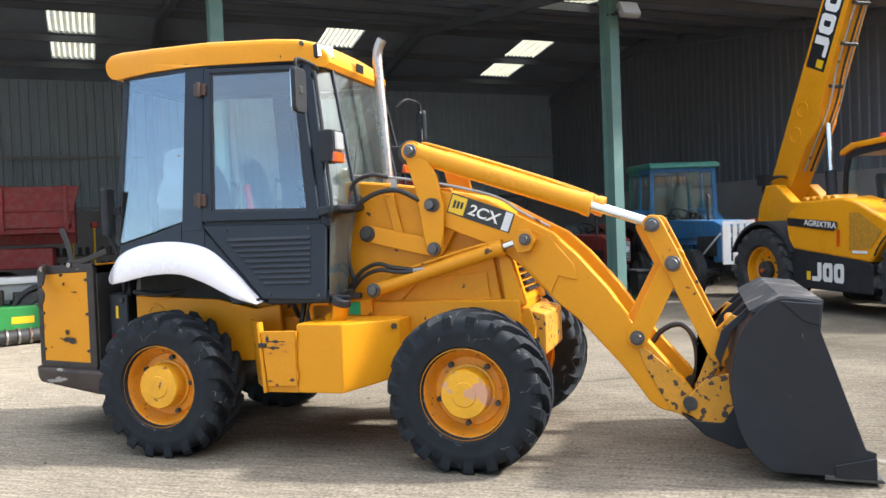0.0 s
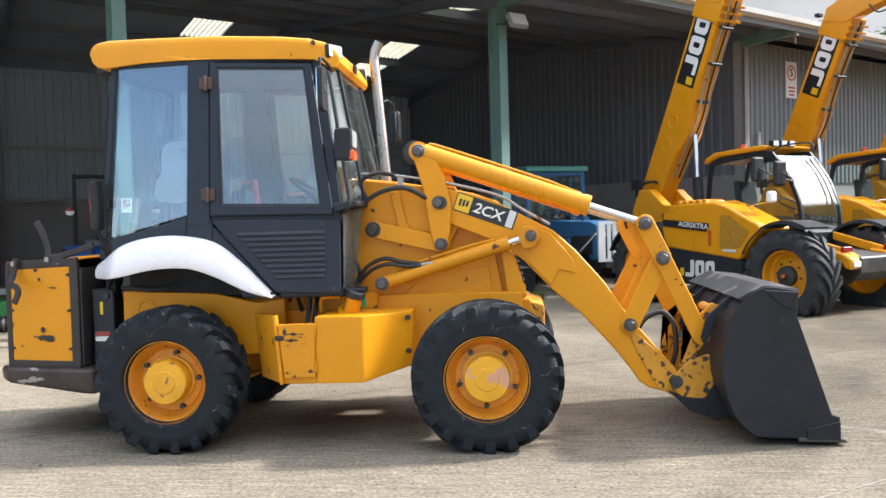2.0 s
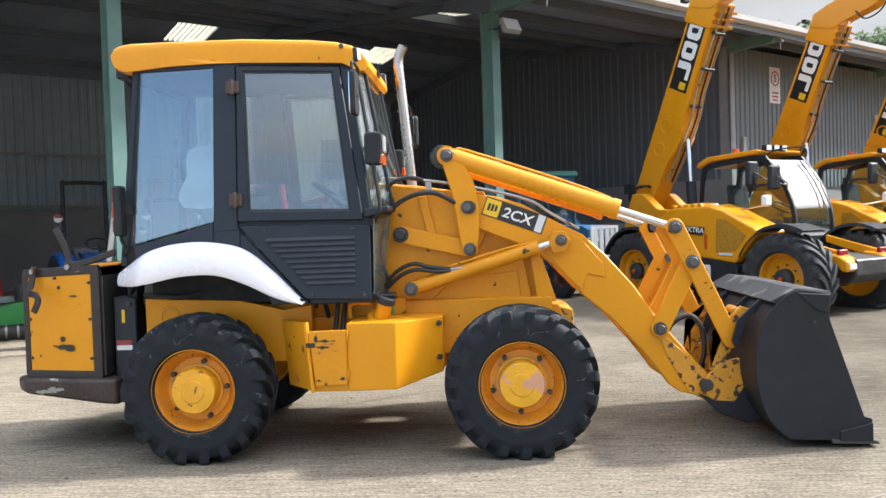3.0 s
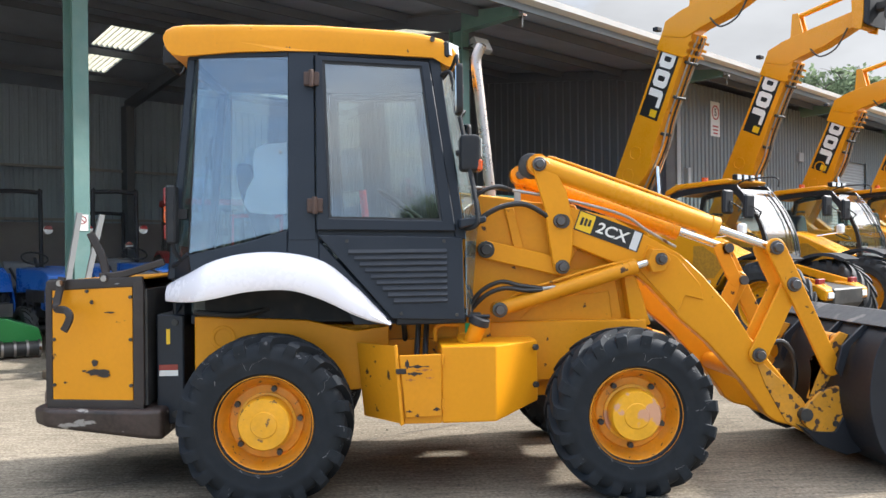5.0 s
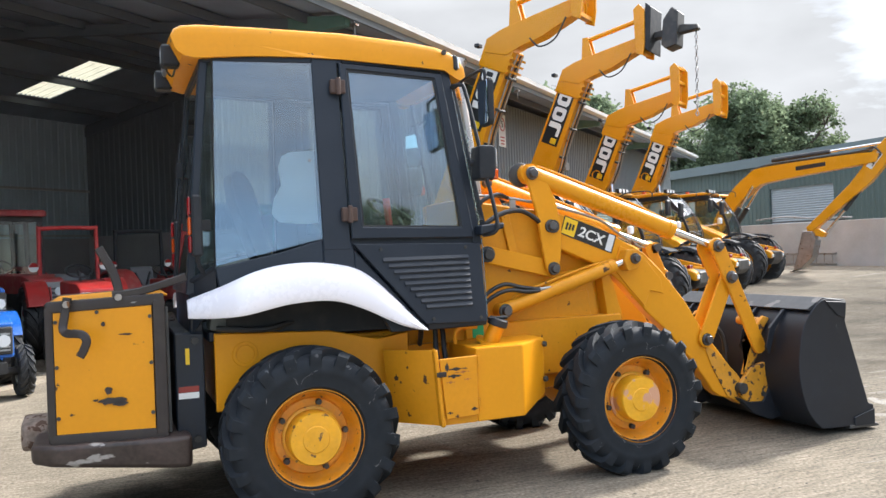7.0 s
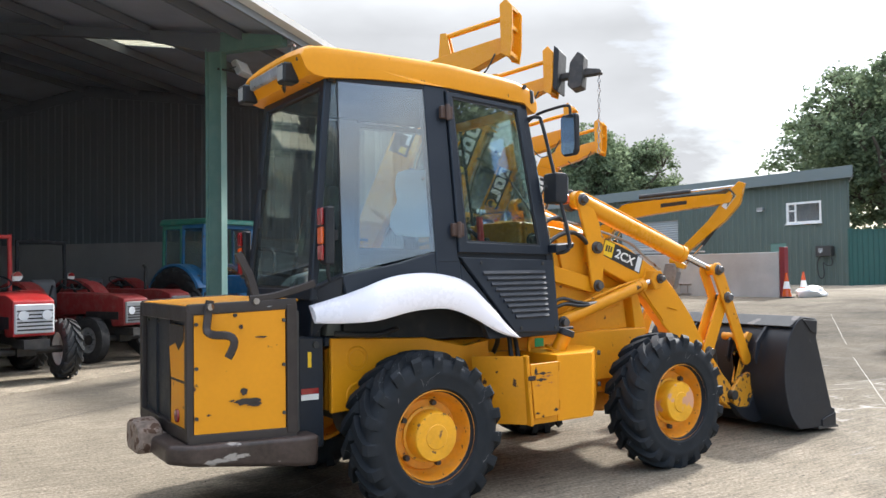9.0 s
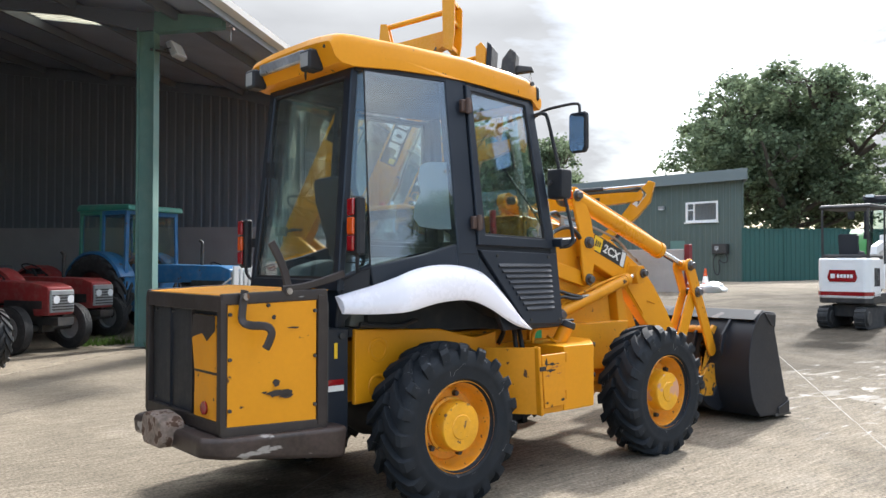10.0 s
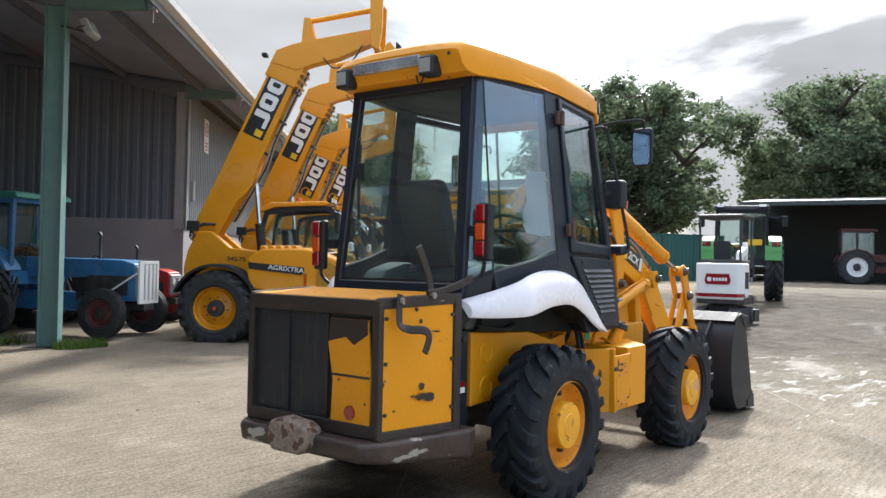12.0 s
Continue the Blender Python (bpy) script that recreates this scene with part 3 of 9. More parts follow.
def ground():
    bm = bmesh.new()
    cuts = [-700, -300, -120, -60, -30, -15] + [k * 2.0 for k in range(-4, 36)] + [80, 100, 140, 220, 400, 900]
    grid = [[bm.verts.new((x, y, level(x, y))) for y in cuts] for x in cuts]
    for i in range(len(cuts) - 1):
        for j in range(len(cuts) - 1):
            bm.faces.new((grid[i][j], grid[i + 1][j], grid[i + 1][j + 1], grid[i][j + 1]))
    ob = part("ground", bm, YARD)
    return tagged(ob, "weathered pale concrete yard with stains, scuffs and wet patches", "yard", kind="structure")


ground()


def slab_joints():
    """Sealed joints between the yard's concrete bays, sunk lines that run parallel across the yard."""
    seal = surface("joint sealant", (0.10, 0.088, 0.07), 0.85, vary=0.4, scale=6.0, bump=0.3)
    # pale colour paints the wet glint along one joint
    glint_seal = surface("limed joint", (0.27, 0.25, 0.21), 0.9, vary=0.35, scale=9.0, bump=0.3)
    rnd = random.Random(6)
    d, nrm = Vector((0.831, 0.556, 0)), Vector((0.556, -0.831, 0))
    for k in range(-3, 4):
        c = -1.075 + 3.88 * k
        bm = bmesh.new()
        rows = []
        for i in range(121):
            p = d * (-12.0 + 0.25 * i) + nrm * (c + rnd.uniform(-0.004, 0.004))
            w = rnd.uniform(0.003, 0.008)
            rows.append([bm.verts.new((p + nrm * q).to_tuple()[:2] + (level(p.x, p.y) + 0.003,)) for q in (-w, w)])
        for a, b in zip(rows, rows[1:]):
            bm.faces.new((a[0], b[0], b[1], a[1]))
        tagged(part("slab_joint", bm, glint_seal if k == 1 else seal), "straight sealed joint between concrete bays", "joint", "slab joints", "structure")


def grit():
    """Loose stones and dry leaf scraps on the concrete."""
    rnd = random.Random(17)
    verts, faces = [], []
    for k in range(420):
        x, y = rnd.uniform(-6, 12), rnd.uniform(-3.5, 8)
        r = rnd.uniform(0.003, 0.009) if k % 6 else rnd.uniform(0.01, 0.018)
        z, i = level(x, y), len(verts)
        a = rnd.uniform(0, 6.28)
        for j in range(4):
            q = a + j * 1.571 + rnd.uniform(-0.4, 0.4)
            verts.append((x + r * math.cos(q) * rnd.uniform(0.7, 1.3), y + r * math.sin(q), z))
        verts.append((x, y, z + r * rnd.uniform(0.4, 0.9)))
        faces.extend([(i + j, i + (j + 1) % 4, i + 4) for j in range(4)])
    me = bpy.data.meshes.new("grit")
    me.from_pydata(verts, [], faces)
    me.materials.append(surface("dark grit", (0.10, 0.085, 0.065), 0.9, vary=0.5, scale=3.0))
    tagged(new("grit", me), "scattered grit and leaf scraps on the concrete", "grit", kind="stuff")


slab_joints()
grit()

# ---- open-fronted shed ----
SHED = Matrix.Translation((2.06, 10.19, 0)) @ Matrix.Rotation(radians(40.5), 4, "Z")   # x along the front, y into the shed
BACK, RIDGE, EAVE = 14.5, 9.0, -1.3
SHED_L, SHED_R = -27.0, 31.0
POSTS = (-20.25, -13.5, -6.75, 0.09)
LIGHTS = [(u, a, b) for u in (-15.9, -9.3, -2.4, 3.65) for a, b in ((9.3, 10.93), (11.1, 12.72))] + [(-3.85, 2.2, 3.75), (0.75, 1.9, 3.4)]


def roof_z(n):
    return 5.62 + (n + 1.5) * 0.14 if n < RIDGE else 7.09 - (n - RIDGE) * 0.16


def sheeting(bm, u0, u1, z0, z1, at=0.0, pitch=0.2, depth=0.035, across=False, top=None):
    """A trapezoid-profiled steel sheet along u (or along n where across), with folds that stand proud by depth."""
    u, line = u0, []
    while u < u1:
        for f, d in ((0.0, 0.0), (0.32, 0.0), (0.42, depth), (0.9, depth), (1.0, 0.0)):
            w = min(u + f * pitch, u1)
            line.append((w, d))
        u += pitch
    rows = []
    for w, d in line:
        zt = top(w) if top else z1
        ps = [(w, at - d), (w, at - d)] if not across else [(at - d, w), (at - d, w)]
        rows.append([bm.verts.new((*ps[0], z0)), bm.verts.new((*ps[1], zt))])
    for a, b in zip(rows, rows[1:]):
        if (a[0].co - b[0].co).length > 1e-5:
            bm.faces.new((a[0], b[0], b[1], a[1]))
    return bm


def shed():
    # posts of universal beam section
    for k, u in enumerate(POSTS):
        bm = bmesh.new()
        h = roof_z(0) - 0.35
        box(bm, u - 0.095, u + 0.095, -0.01, 0.012, 0.0, h)
        box(bm, u - 0.095, u + 0.095, 0.29, 0.31, 0.0, h)
        box(bm, u - 0.008, u + 0.008, 0.012, 0.29, 0.0, h)
        ob = part("shed_post", bm, GREEN_POST, m=SHED)
        tagged(ob, "pale green painted steel post of the open shed", "post", "shed posts", "structure")
        bm = bmesh.new()
        box(bm, u - 0.16, u + 0.16, -0.08, 0.5, 0.0, 0.02)
        part("base_plate", bm, DARK, ob)
    # eaves brackets, rafters
    for k, u in enumerate(POSTS + (7.45, 14.9, 22.4)):
        bm = bmesh.new()
        prism(bm, [(-1.15, roof_z(-1.15) - 0.22), (0.3, roof_z(0.3) - 0.44), (1.7, roof_z(1.7) - 0.27), (RIDGE, roof_z(RIDGE) - 0.36), (BACK, roof_z(BACK) - 0.42),
                   (BACK, roof_z(BACK) - 0.1), (RIDGE, roof_z(RIDGE) - 0.1), (-1.15, roof_z(-1.15) - 0.1)], u - 0.08, u + 0.08, "x")
        tagged(part("rafter", bm, SLATE, m=SHED), "dark steel roof rafter", "rafter", "shed rafters", "structure")
        bm = bmesh.new()
        prism(bm, [(-1.22, roof_z(-1.2) - 0.24), (0.0, roof_z(0.0) - 0.44), (0.0, roof_z(0.0) - 0.08), (-1.22, roof_z(-1.2) - 0.08)], u - 0.09, u + 0.09, "x")
        tagged(part("eaves_bracket", bm, GREEN_POST, m=SHED), "green steel bracket carrying the eaves", "bracket", "eaves brackets", "structure")
        bm = bmesh.new()
        cyl(bm, (u + 0.05, -1.32, roof_z(-1.3) - 0.42), (u + 0.05, -1.32, roof_z(-1.3) - 0.05), 0.016, seg=6)
        box(bm, u - 0.0, u + 0.1, -1.38, -1.26, roof_z(-1.3) - 0.24, roof_z(-1.3) - 0.2)
        tagged(part("gutter_bracket", bm, STEEL, m=SHED), "small steel bracket under the gutter", "bracket", "gutter brackets", "structure")
    # purlins under the sheets
    for n in [-0.4 + 1.9 * k for k in range(8)]:
        bm = bmesh.new()
        box(bm, SHED_L, SHED_R, n - 0.03, n + 0.03, roof_z(n) - 0.20, roof_z(n) - 0.03)
        tagged(part("purlin", bm, SLATE, m=SHED), "dark roof purlin running the length of the shed", "purlin", "roof purlins", "structure")
    # inner columns at the back
    for u in (-20.25, -13.5, -6.75, 0.0):
        bm = bmesh.new()
        box(bm, u - 0.12, u + 0.12, BACK - 0.45, BACK - 0.05, 0.0, roof_z(BACK) - 0.3)
        tagged(part("back_post", bm, SLATE, m=SHED), "dark steel post against the back wall", "post", "back posts", "structure")
    # roof in sheets, left open over the roof lights
    bm = bmesh.new()
    for n0, n1 in ((EAVE, RIDGE), (RIDGE, BACK + 0.3)):
        cuts = sorted({n0, n1, *[c for q in LIGHTS for c in q[1:] if n0 < c < n1]})
        for a, b in zip(cuts, cuts[1:]):
            u = SHED_L
            for q in sorted(q[0] for q in LIGHTS if q[1] <= a + 1e-6 and q[2] >= b - 1e-6) + [SHED_R]:
                e = q
                za, zb = roof_z(a), roof_z(b)
                v = [bm.verts.new(c) for c in ((u, a, za), (e, a, za), (e, b, zb), (u, b, zb), (u, a, za + 0.06), (e, a, za + 0.06), (e, b, zb + 0.06), (u, b, zb + 0.06))]
                for f in ((0, 3, 2, 1), (4, 5, 6, 7), (0, 1, 5, 4), (1, 2, 6, 5), (2, 3, 7, 6), (3, 0, 4, 7)):
                    bm.faces.new([v[i] for i in f])
                u = e + 1.1
    tagged(part("ceiling", bm, ROOFING, m=SHED), "dark fibre cement shed roof seen from below", "roof", kind="structure")
    for u, a, b in LIGHTS:
        bm = bmesh.new()
        k, pts = 0, []
        while k <= 44:
            pts.append((u + 1.1 * k / 44, 0.045 * math.sin(k * 2 * math.pi / 5.5)))
            k += 1
        rows = [[bm.verts.new((w, n, roof_z(n) + 0.04 + d)) for n in (a - 0.05, b + 0.05)] for w, d in pts]
        for p, q in zip(rows, rows[1:]):
            bm.faces.new((p[0], q[0], q[1], p[1]))
        tagged(part("roof_light", bm, SKYLIGHT, m=SHED), "corrugated translucent roof light glowing with daylight", "roof light", "roof lights", "structure")
    # fascia, gutter and soffit edge
    bm = bmesh.new()
    prof = [(-1.36, 5.62), (-1.50, 5.66), (-1.52, 5.76), (-1.47, 5.77), (-1.45, 5.69), (-1.36, 5.66)]
    prism(bm, prof, SHED_L, SHED_R, "x")
    tagged(part("gutter", bm, GUTTER, m=SHED), "pale grey gutter along the shed eaves", "gutter", kind="structure")
    bm = bmesh.new()
    box(bm, SHED_L, SHED_R, -1.36, -1.31, 5.50, 5.72)
    tagged(part("fascia", bm, CLADDING, m=SHED), "grey eaves board behind the gutter", "trim", kind="structure")
    # back wall and end walls: blockwork below, sheets above
    bm = bmesh.new()
    box(bm, SHED_L, SHED_R, BACK, BACK + 0.2, -0.1, 2.35)
    tagged(part("wall_back_base", bm, BLOCKWORK, m=SHED), "grey blockwork base of the back wall", "wall", kind="structure")
    bm = bmesh.new()
    sheeting(bm, SHED_L, SHED_R, 2.35, roof_z(BACK), BACK, 0.25)
    box(bm, SHED_L, SHED_R, BACK + 0.1, BACK + 0.14, 2.35, roof_z(BACK))
    tagged(part("wall_back", bm, CLADDING_IN, m=SHED), "dark profiled steel sheeting of the back wall", "wall", kind="structure")
    for z in (2.4, 3.9):
        bm = bmesh.new()
        box(bm, SHED_L, 7.4, BACK - 0.16, BACK - 0.05, z, z + 0.07)
        tagged(part("sheeting_rail", bm, GREY, m=SHED), "grey steel rail along the back wall", "rail", "sheeting rails", "structure")
    for nm, u, out in (("wall_end_near", SHED_L, -0.2), ("wall_end_far", SHED_R, 0.2)):
        bm = bmesh.new()
        box(bm, min(u, u + out), max(u, u + out), 0.0, BACK, -0.1, 5.6)
        tagged(part(nm, bm, CLADDING_IN, m=SHED), "profiled steel end wall of the shed", "wall", kind="structure")
    # partition beside the closed bays
    bm = bmesh.new()
    box(bm, 7.42, 7.62, 0.05, BACK, -0.1, 2.4)
    tagged(part("wall_partition_base", bm, BLOCKWORK, m=SHED), "whitewashed blockwork base of the partition wall", "wall", kind="structure")
    bm = bmesh.new()
    sheeting(bm, 0.05, BACK, 2.4, 7.0, 7.46, 0.25, across=True, top=lambda n: roof_z(n) - 0.02)
    prism(bm, [(0.05, 2.4), (BACK, 2.4), (BACK, roof_z(BACK) - 0.03), (RIDGE, roof_z(RIDGE) - 0.03), (0.05, roof_z(0.05) - 0.03)], 7.5, 7.56, "x")
    tagged(part("wall_partition", bm, SLATE, m=SHED), "dark profiled steel sheeting of the partition wall", "wall", kind="structure")
    # closed front with a roller shutter
    R0, R1 = 17.2, 20.4
    bm = bmesh.new()
    for a, b in ((7.42, R0), (R1, SHED_R)):
        box(bm, a, b, -0.02, 0.18, -0.1, 2.2)
    tagged(part("wall_front_base", bm, BLOCKWORK, m=SHED), "whitewashed block base under the front sheeting", "wall", kind="structure")
    bm = bmesh.new()
    for a, b, z in ((7.55, R0, 2.2), (R1, SHED_R, 2.2), (R0, R1, 4.3)):
        sheeting(bm, a, b, z, 5.55, -0.04, 0.2)
        box(bm, a, b, 0.02, 0.08, z, 5.55)
    tagged(part("wall_front", bm, CLADDING, m=SHED), "grey-green profiled steel front of the closed bays", "wall", kind="structure")
    bm = bmesh.new()
    box(bm, 7.36, 7.56, -0.09, -0.02, 2.15, 5.55)
    box(bm, 7.36, 7.41, -0.09, 0.2, 2.15, 5.55)
    tagged(part("corner_trim", bm, GREY, m=SHED), "grey folded corner flashing", "trim", kind="structure")
    door = part("door_1", box(bmesh.new(), R0, R1, 0.06, 0.10, 0.0, 4.3), SHUTTER, m=SHED)
    tagged(door, "closed grey roller shutter door", "roller door", kind="structure")
    for k in range(43):
        z = 0.02 + 0.1 * k
        bm = bmesh.new()
        prism(bm, [(0.03, z + 0.005), (0.012, z + 0.05), (0.03, z + 0.095), (0.058, z + 0.095), (0.058, z + 0.005)], R0, R1, "x")
        part("slat", bm, SHUTTER, door)
    # floor slab edge inside the shed
    bm = bmesh.new()
    box(bm, SHED_L, 7.4, 0.15, BACK, -0.02, 0.012)
    tagged(part("shed_floor", bev(bm, 0.005), YARD, m=SHED), "dusty concrete floor slab of the shed", "floor", kind="structure")


def floodlight(u):
    t = thing("floodlight", SHED @ pose(u + 0.18, -0.32, 5.1, -28, 0, 0), "grey floodlight on a shed post", "floodlight", "shed floodlights")
    part("housing", bev(box(bmesh.new(), -0.2, 0.2, -0.06, 0.06, -0.14, 0.14), 0.02), GREY, t)
    part("lens", box(bmesh.new(), -0.18, 0.18, -0.066, -0.058, -0.12, 0.12), CLEAR_LENS, t)
    bm = bmesh.new()
    tube(bm, [(-0.21, 0.0, 0.0), (-0.21, 0.12, 0.03), (0.21, 0.12, 0.03), (0.21, 0.0, 0.0)], 0.012, 6)
    cyl(bm, (0, 0.12, 0.03), (-0.18, 0.34, 0.18), 0.02, seg=8)
    part("bracket", bm, DARK, t)


def wall_sign():
    t = thing("speed_sign", SHED @ pose(9.30, -0.1, 4.22), "white sign with a red ring around the number five", "sign")
    part("plate", bev(box(bmesh.new(), -0.24, 0.24, 0.0, 0.012, 0.08, 0.98), 0.004), SIGN_WHITE, t)
    bm = bmesh.new()
    lathe(bm, [(0.19, 0.0), (0.19, -0.006), (0.155, -0.006), (0.155, 0.0)], 32, (0, -0.001, 0.70))
    part("ring", bm, RED, t)
    words("number", "5", 0.26, BLACK_STICKER, t, pose(0, -0.003, 0.70))
    for k in range(3):
        part("writing_bar", box(bmesh.new(), -0.15 + 0.02 * k, 0.15 - 0.02 * k, -0.003, 0.0, 0.32 - 0.09 * k, 0.36 - 0.09 * k), RED, t)


def post_sign():
    t = thing("no_smoking_sign", SHED @ pose(-6.75, -0.016, 1.72), "small white no-smoking notice on the post", "sign")
    part("plate", box(bmesh.new(), -0.07, 0.07, -0.004, 0.0, 0.0, 0.2), SIGN_WHITE, t)
    bm = bmesh.new()
    lathe(bm, [(0.05, 0.0), (0.05, -0.003), (0.038, -0.003), (0.038, 0.0)], 24, (0, -0.004, 0.13))
    part("ring", bm, RED_LENS, t)
    part("bar", box(bmesh.new(), -0.05, 0.05, -0.006, -0.004, -0.006, 0.006), RED_LENS, t, m=pose(0, 0, 0.13, 0, 45, 0))


def wall_box(u, z, w, h, label, cat, mat=GREY):
    ob = part(cat.replace(" ", "_"), bev(box(bmesh.new(), -w / 2, w / 2, -0.16, -0.03, 0, h), 0.015), mat, m=SHED @ pose(u, 0, z))
    tagged(ob, label, cat)


shed()
for post in (-6.75, 0.0):
    floodlight(post)
wall_sign()
post_sign()
wall_box(7.85, 2.9, 0.13, 0.5, "narrow grey cable box on the shed wall", "cable box")
wall_box(14.6, 4.0, 0.35, 0.28, "grey security light box high on the wall", "light box")

# ---- compact loading shovel ----
YC = 0.935
FLIP = Matrix.Translation((0, 2 * YC, 0)) @ Matrix.Diagonal((1, -1, 1, 1))


def lean(x, z):
    """The cab's flanks lean inwards to the top and draw in ahead of the door post and behind the middle post."""
    return 0.048 + 0.115 * (z - 1.7) + 0.13 * max(0.0, x - 0.30) + 0.19 * max(0.0, 0.12 - x)


def both(name, make, material, parent, label=""):
    """One part on the near side and its mirror image on the far side."""
    out = []
    for far in (False, True):
        bm = make()
        if far:
            bm.transform(FLIP)
        out.append(part(name, bm, material, parent, label))
    return out


def hoop(bm, outer, inner, y0, y1, lean_by=None, axis="y"):
    """A flat frame between two outlines with the same number of corners."""
    def place(p, d):
        d += lean_by(*p) if lean_by else 0.0
        return {"y": (p[0], d, p[1]), "x": (d, p[0], p[1]), "z": (p[0], p[1], d)}[axis]
    sets = [[bm.verts.new(place(p, d)) for p in line] for line in (outer, inner) for d in (y0, y1)]
    n = len(outer)
    for i in range(n):
        j = (i + 1) % n
        o0, o1, i0, i1 = sets
        bm.faces.new((o0[i], o0[j], i0[j], i0[i]))
        bm.faces.new((o1[j], o1[i], i1[i], i1[j]))
        bm.faces.new((o0[j], o0[i], o1[i], o1[j]))
        bm.faces.new((i0[i], i0[j], i1[j], i1[i]))
    return bm


def sheet(corners, thick=0.006):
    """A flat pane through four corners, with thickness."""
    bm = bmesh.new()
    c = [Vector(p) for p in corners]
    nrm = (c[1] - c[0]).cross(c[2] - c[0]).normalized() * thick
    a, b = [bm.verts.new(p) for p in c], [bm.verts.new(p + nrm) for p in c]
    bm.faces.new(a)
    bm.faces.new(b[::-1])
    for i in range(len(c)):
        j = (i + 1) % len(c)
        bm.faces.new((a[j], a[i], b[i], b[j]))
    return bm


def bar(bm, p, q, half, y0, y1, ends=6):
    """A flat link with round ends from p to q in the x-z plane."""
    p, q = Vector(p), Vector(q)
    d = (q - p).normalized()
    a0 = math.atan2(d.y, d.x)
    pts = [(q.x + half * math.cos(a0 + a), q.y + half * math.sin(a0 + a)) for a in (math.pi * (k / ends - 0.5) for k in range(ends + 1))]
    pts += [(p.x + half * math.cos(a0 + a), p.y + half * math.sin(a0 + a)) for a in (math.pi * (k / ends + 0.5) for k in range(ends + 1))]
    return prism(bm, pts, y0, y1)


def tyre_mesh(name, R, W, rim_r, lugs, lug_h, material, slant=0.42):
    """A tractor tyre round the y axis, one skin: bulging walls, and slanting bars raised out of the tread that alternate from side to side and run over the shoulders."""
    r0, h, step = R - lug_h, W / 2, 2 * math.pi / lugs
    wall = r0 - 0.07 * R / 0.49 - rim_r
    # base radius and half-width, lug radius and half-width, share of the slant
    tread = [(r0, 0.07, R, 0.07, 0.0), (r0, 0.30, R + 0.001, 0.30, 0.36), (r0 - 0.003, 0.60, R - 0.003, 0.60, 0.74), (r0 - 0.010, 0.80, R - 0.010, 0.86, 0.96),
             (r0 - 0.026, 0.90, R - 0.030, 0.985, 1.03), (r0 - 0.042, 0.945, R - 0.062, 1.015, 1.05), (r0 - 0.058, 0.975, R - 0.086, 0.99, 1.06)]
    side = [(rim_r + wall * f, w) for f, w in ((0.96, 1.0), (0.80, 1.02), (0.74, 1.005), (0.55, 1.005), (0.30, 0.985), (0.22, 0.99), (0.12, 0.90), (0.0, 0.74))]
    cols = (0.0, 0.05, 0.25, 0.45, 0.5, 0.55, 0.75, 0.95)

    def ring(sgn, row):
        rb, fb, rl, fl, a = row
        out = []
        for k in range(lugs):
            for c, q in enumerate(cols):
                on = c in ((1, 2, 3) if sgn < 0 else (5, 6, 7))
                r, f = (rl, fl) if on else (rb, fb)
                t = (k + q) * step + slant * a
                out.append((r * math.cos(t), sgn * f * h, r * math.sin(t)))
        return out
    rows = []
    for sgn in (-1, 1):
        half = [ring(sgn, row) for row in tread] + [ring(sgn, (r, w, r, w, 1.06)) for r, w in side]
        rows = half[::-1] + [ring(1, (r0, 0.0, r0, 0.0, 0.0))] if sgn < 0 else rows + half
    n = lugs * len(cols)
    verts = [p for row in rows for p in row]
    faces = [(i * n + k, i * n + (k + 1) % n, (i + 1) * n + (k + 1) % n, (i + 1) * n + k) for i in range(len(rows) - 1) for k in range(n)]
    bm = bmesh.new()
    vs = [bm.verts.new(p) for p in verts]
    for f in faces:
        bm.faces.new([vs[q] for q in f])
    return mesh_of(name, bm, material)


LOADER_TYRE = tyre_mesh("tyre", 0.494, 0.325, 0.26, 19, 0.036, RUBBER, slant=0.30)


def loader_wheel(parent, m, bolts=5, hub_paint=YELLOW_HUB):
    """Outer face towards -y."""
    bm = bmesh.new()
    lathe(bm, [(0.268, -0.150), (0.278, -0.142), (0.276, -0.128), (0.258, -0.118), (0.246, -0.075), (0.236, -0.04), (0.215, -0.018),
               (0.205, -0.03), (0.0, -0.03)], 56)
    lathe(bm, [(0.278, 0.142), (0.268, 0.15), (0.25, 0.14), (0.25, -0.02), (0.2, 0.0), (0.0, 0.0)], 40)
    w = part("wheel", bm, RIM, parent, "yellow steel wheel with scuffed rim", m)
    part("tyre", LOADER_TYRE, RUBBER, w, "chunky black industrial tyre")
    bm = bmesh.new()
    lathe(bm, [(0.165, -0.03), (0.165, -0.045), (0.15, -0.05), (0.146, -0.140), (0.138, -0.150), (0.075, -0.152), (0.07, -0.158), (0.0, -0.16)], 40)
    part("hub", bm, hub_paint, w, "flaking yellow hub")
    for k in range(bolts):
        a = 2 * math.pi * (k + 0.2) / bolts
        bm = bmesh.new()
        cyl(bm, (0.19 * math.cos(a), -0.03, 0.19 * math.sin(a)), (0.19 * math.cos(a), -0.06, 0.19 * math.sin(a)), 0.018, 0.016, 8)
        part("wheel_nut", bm, DARK, w)
    return w


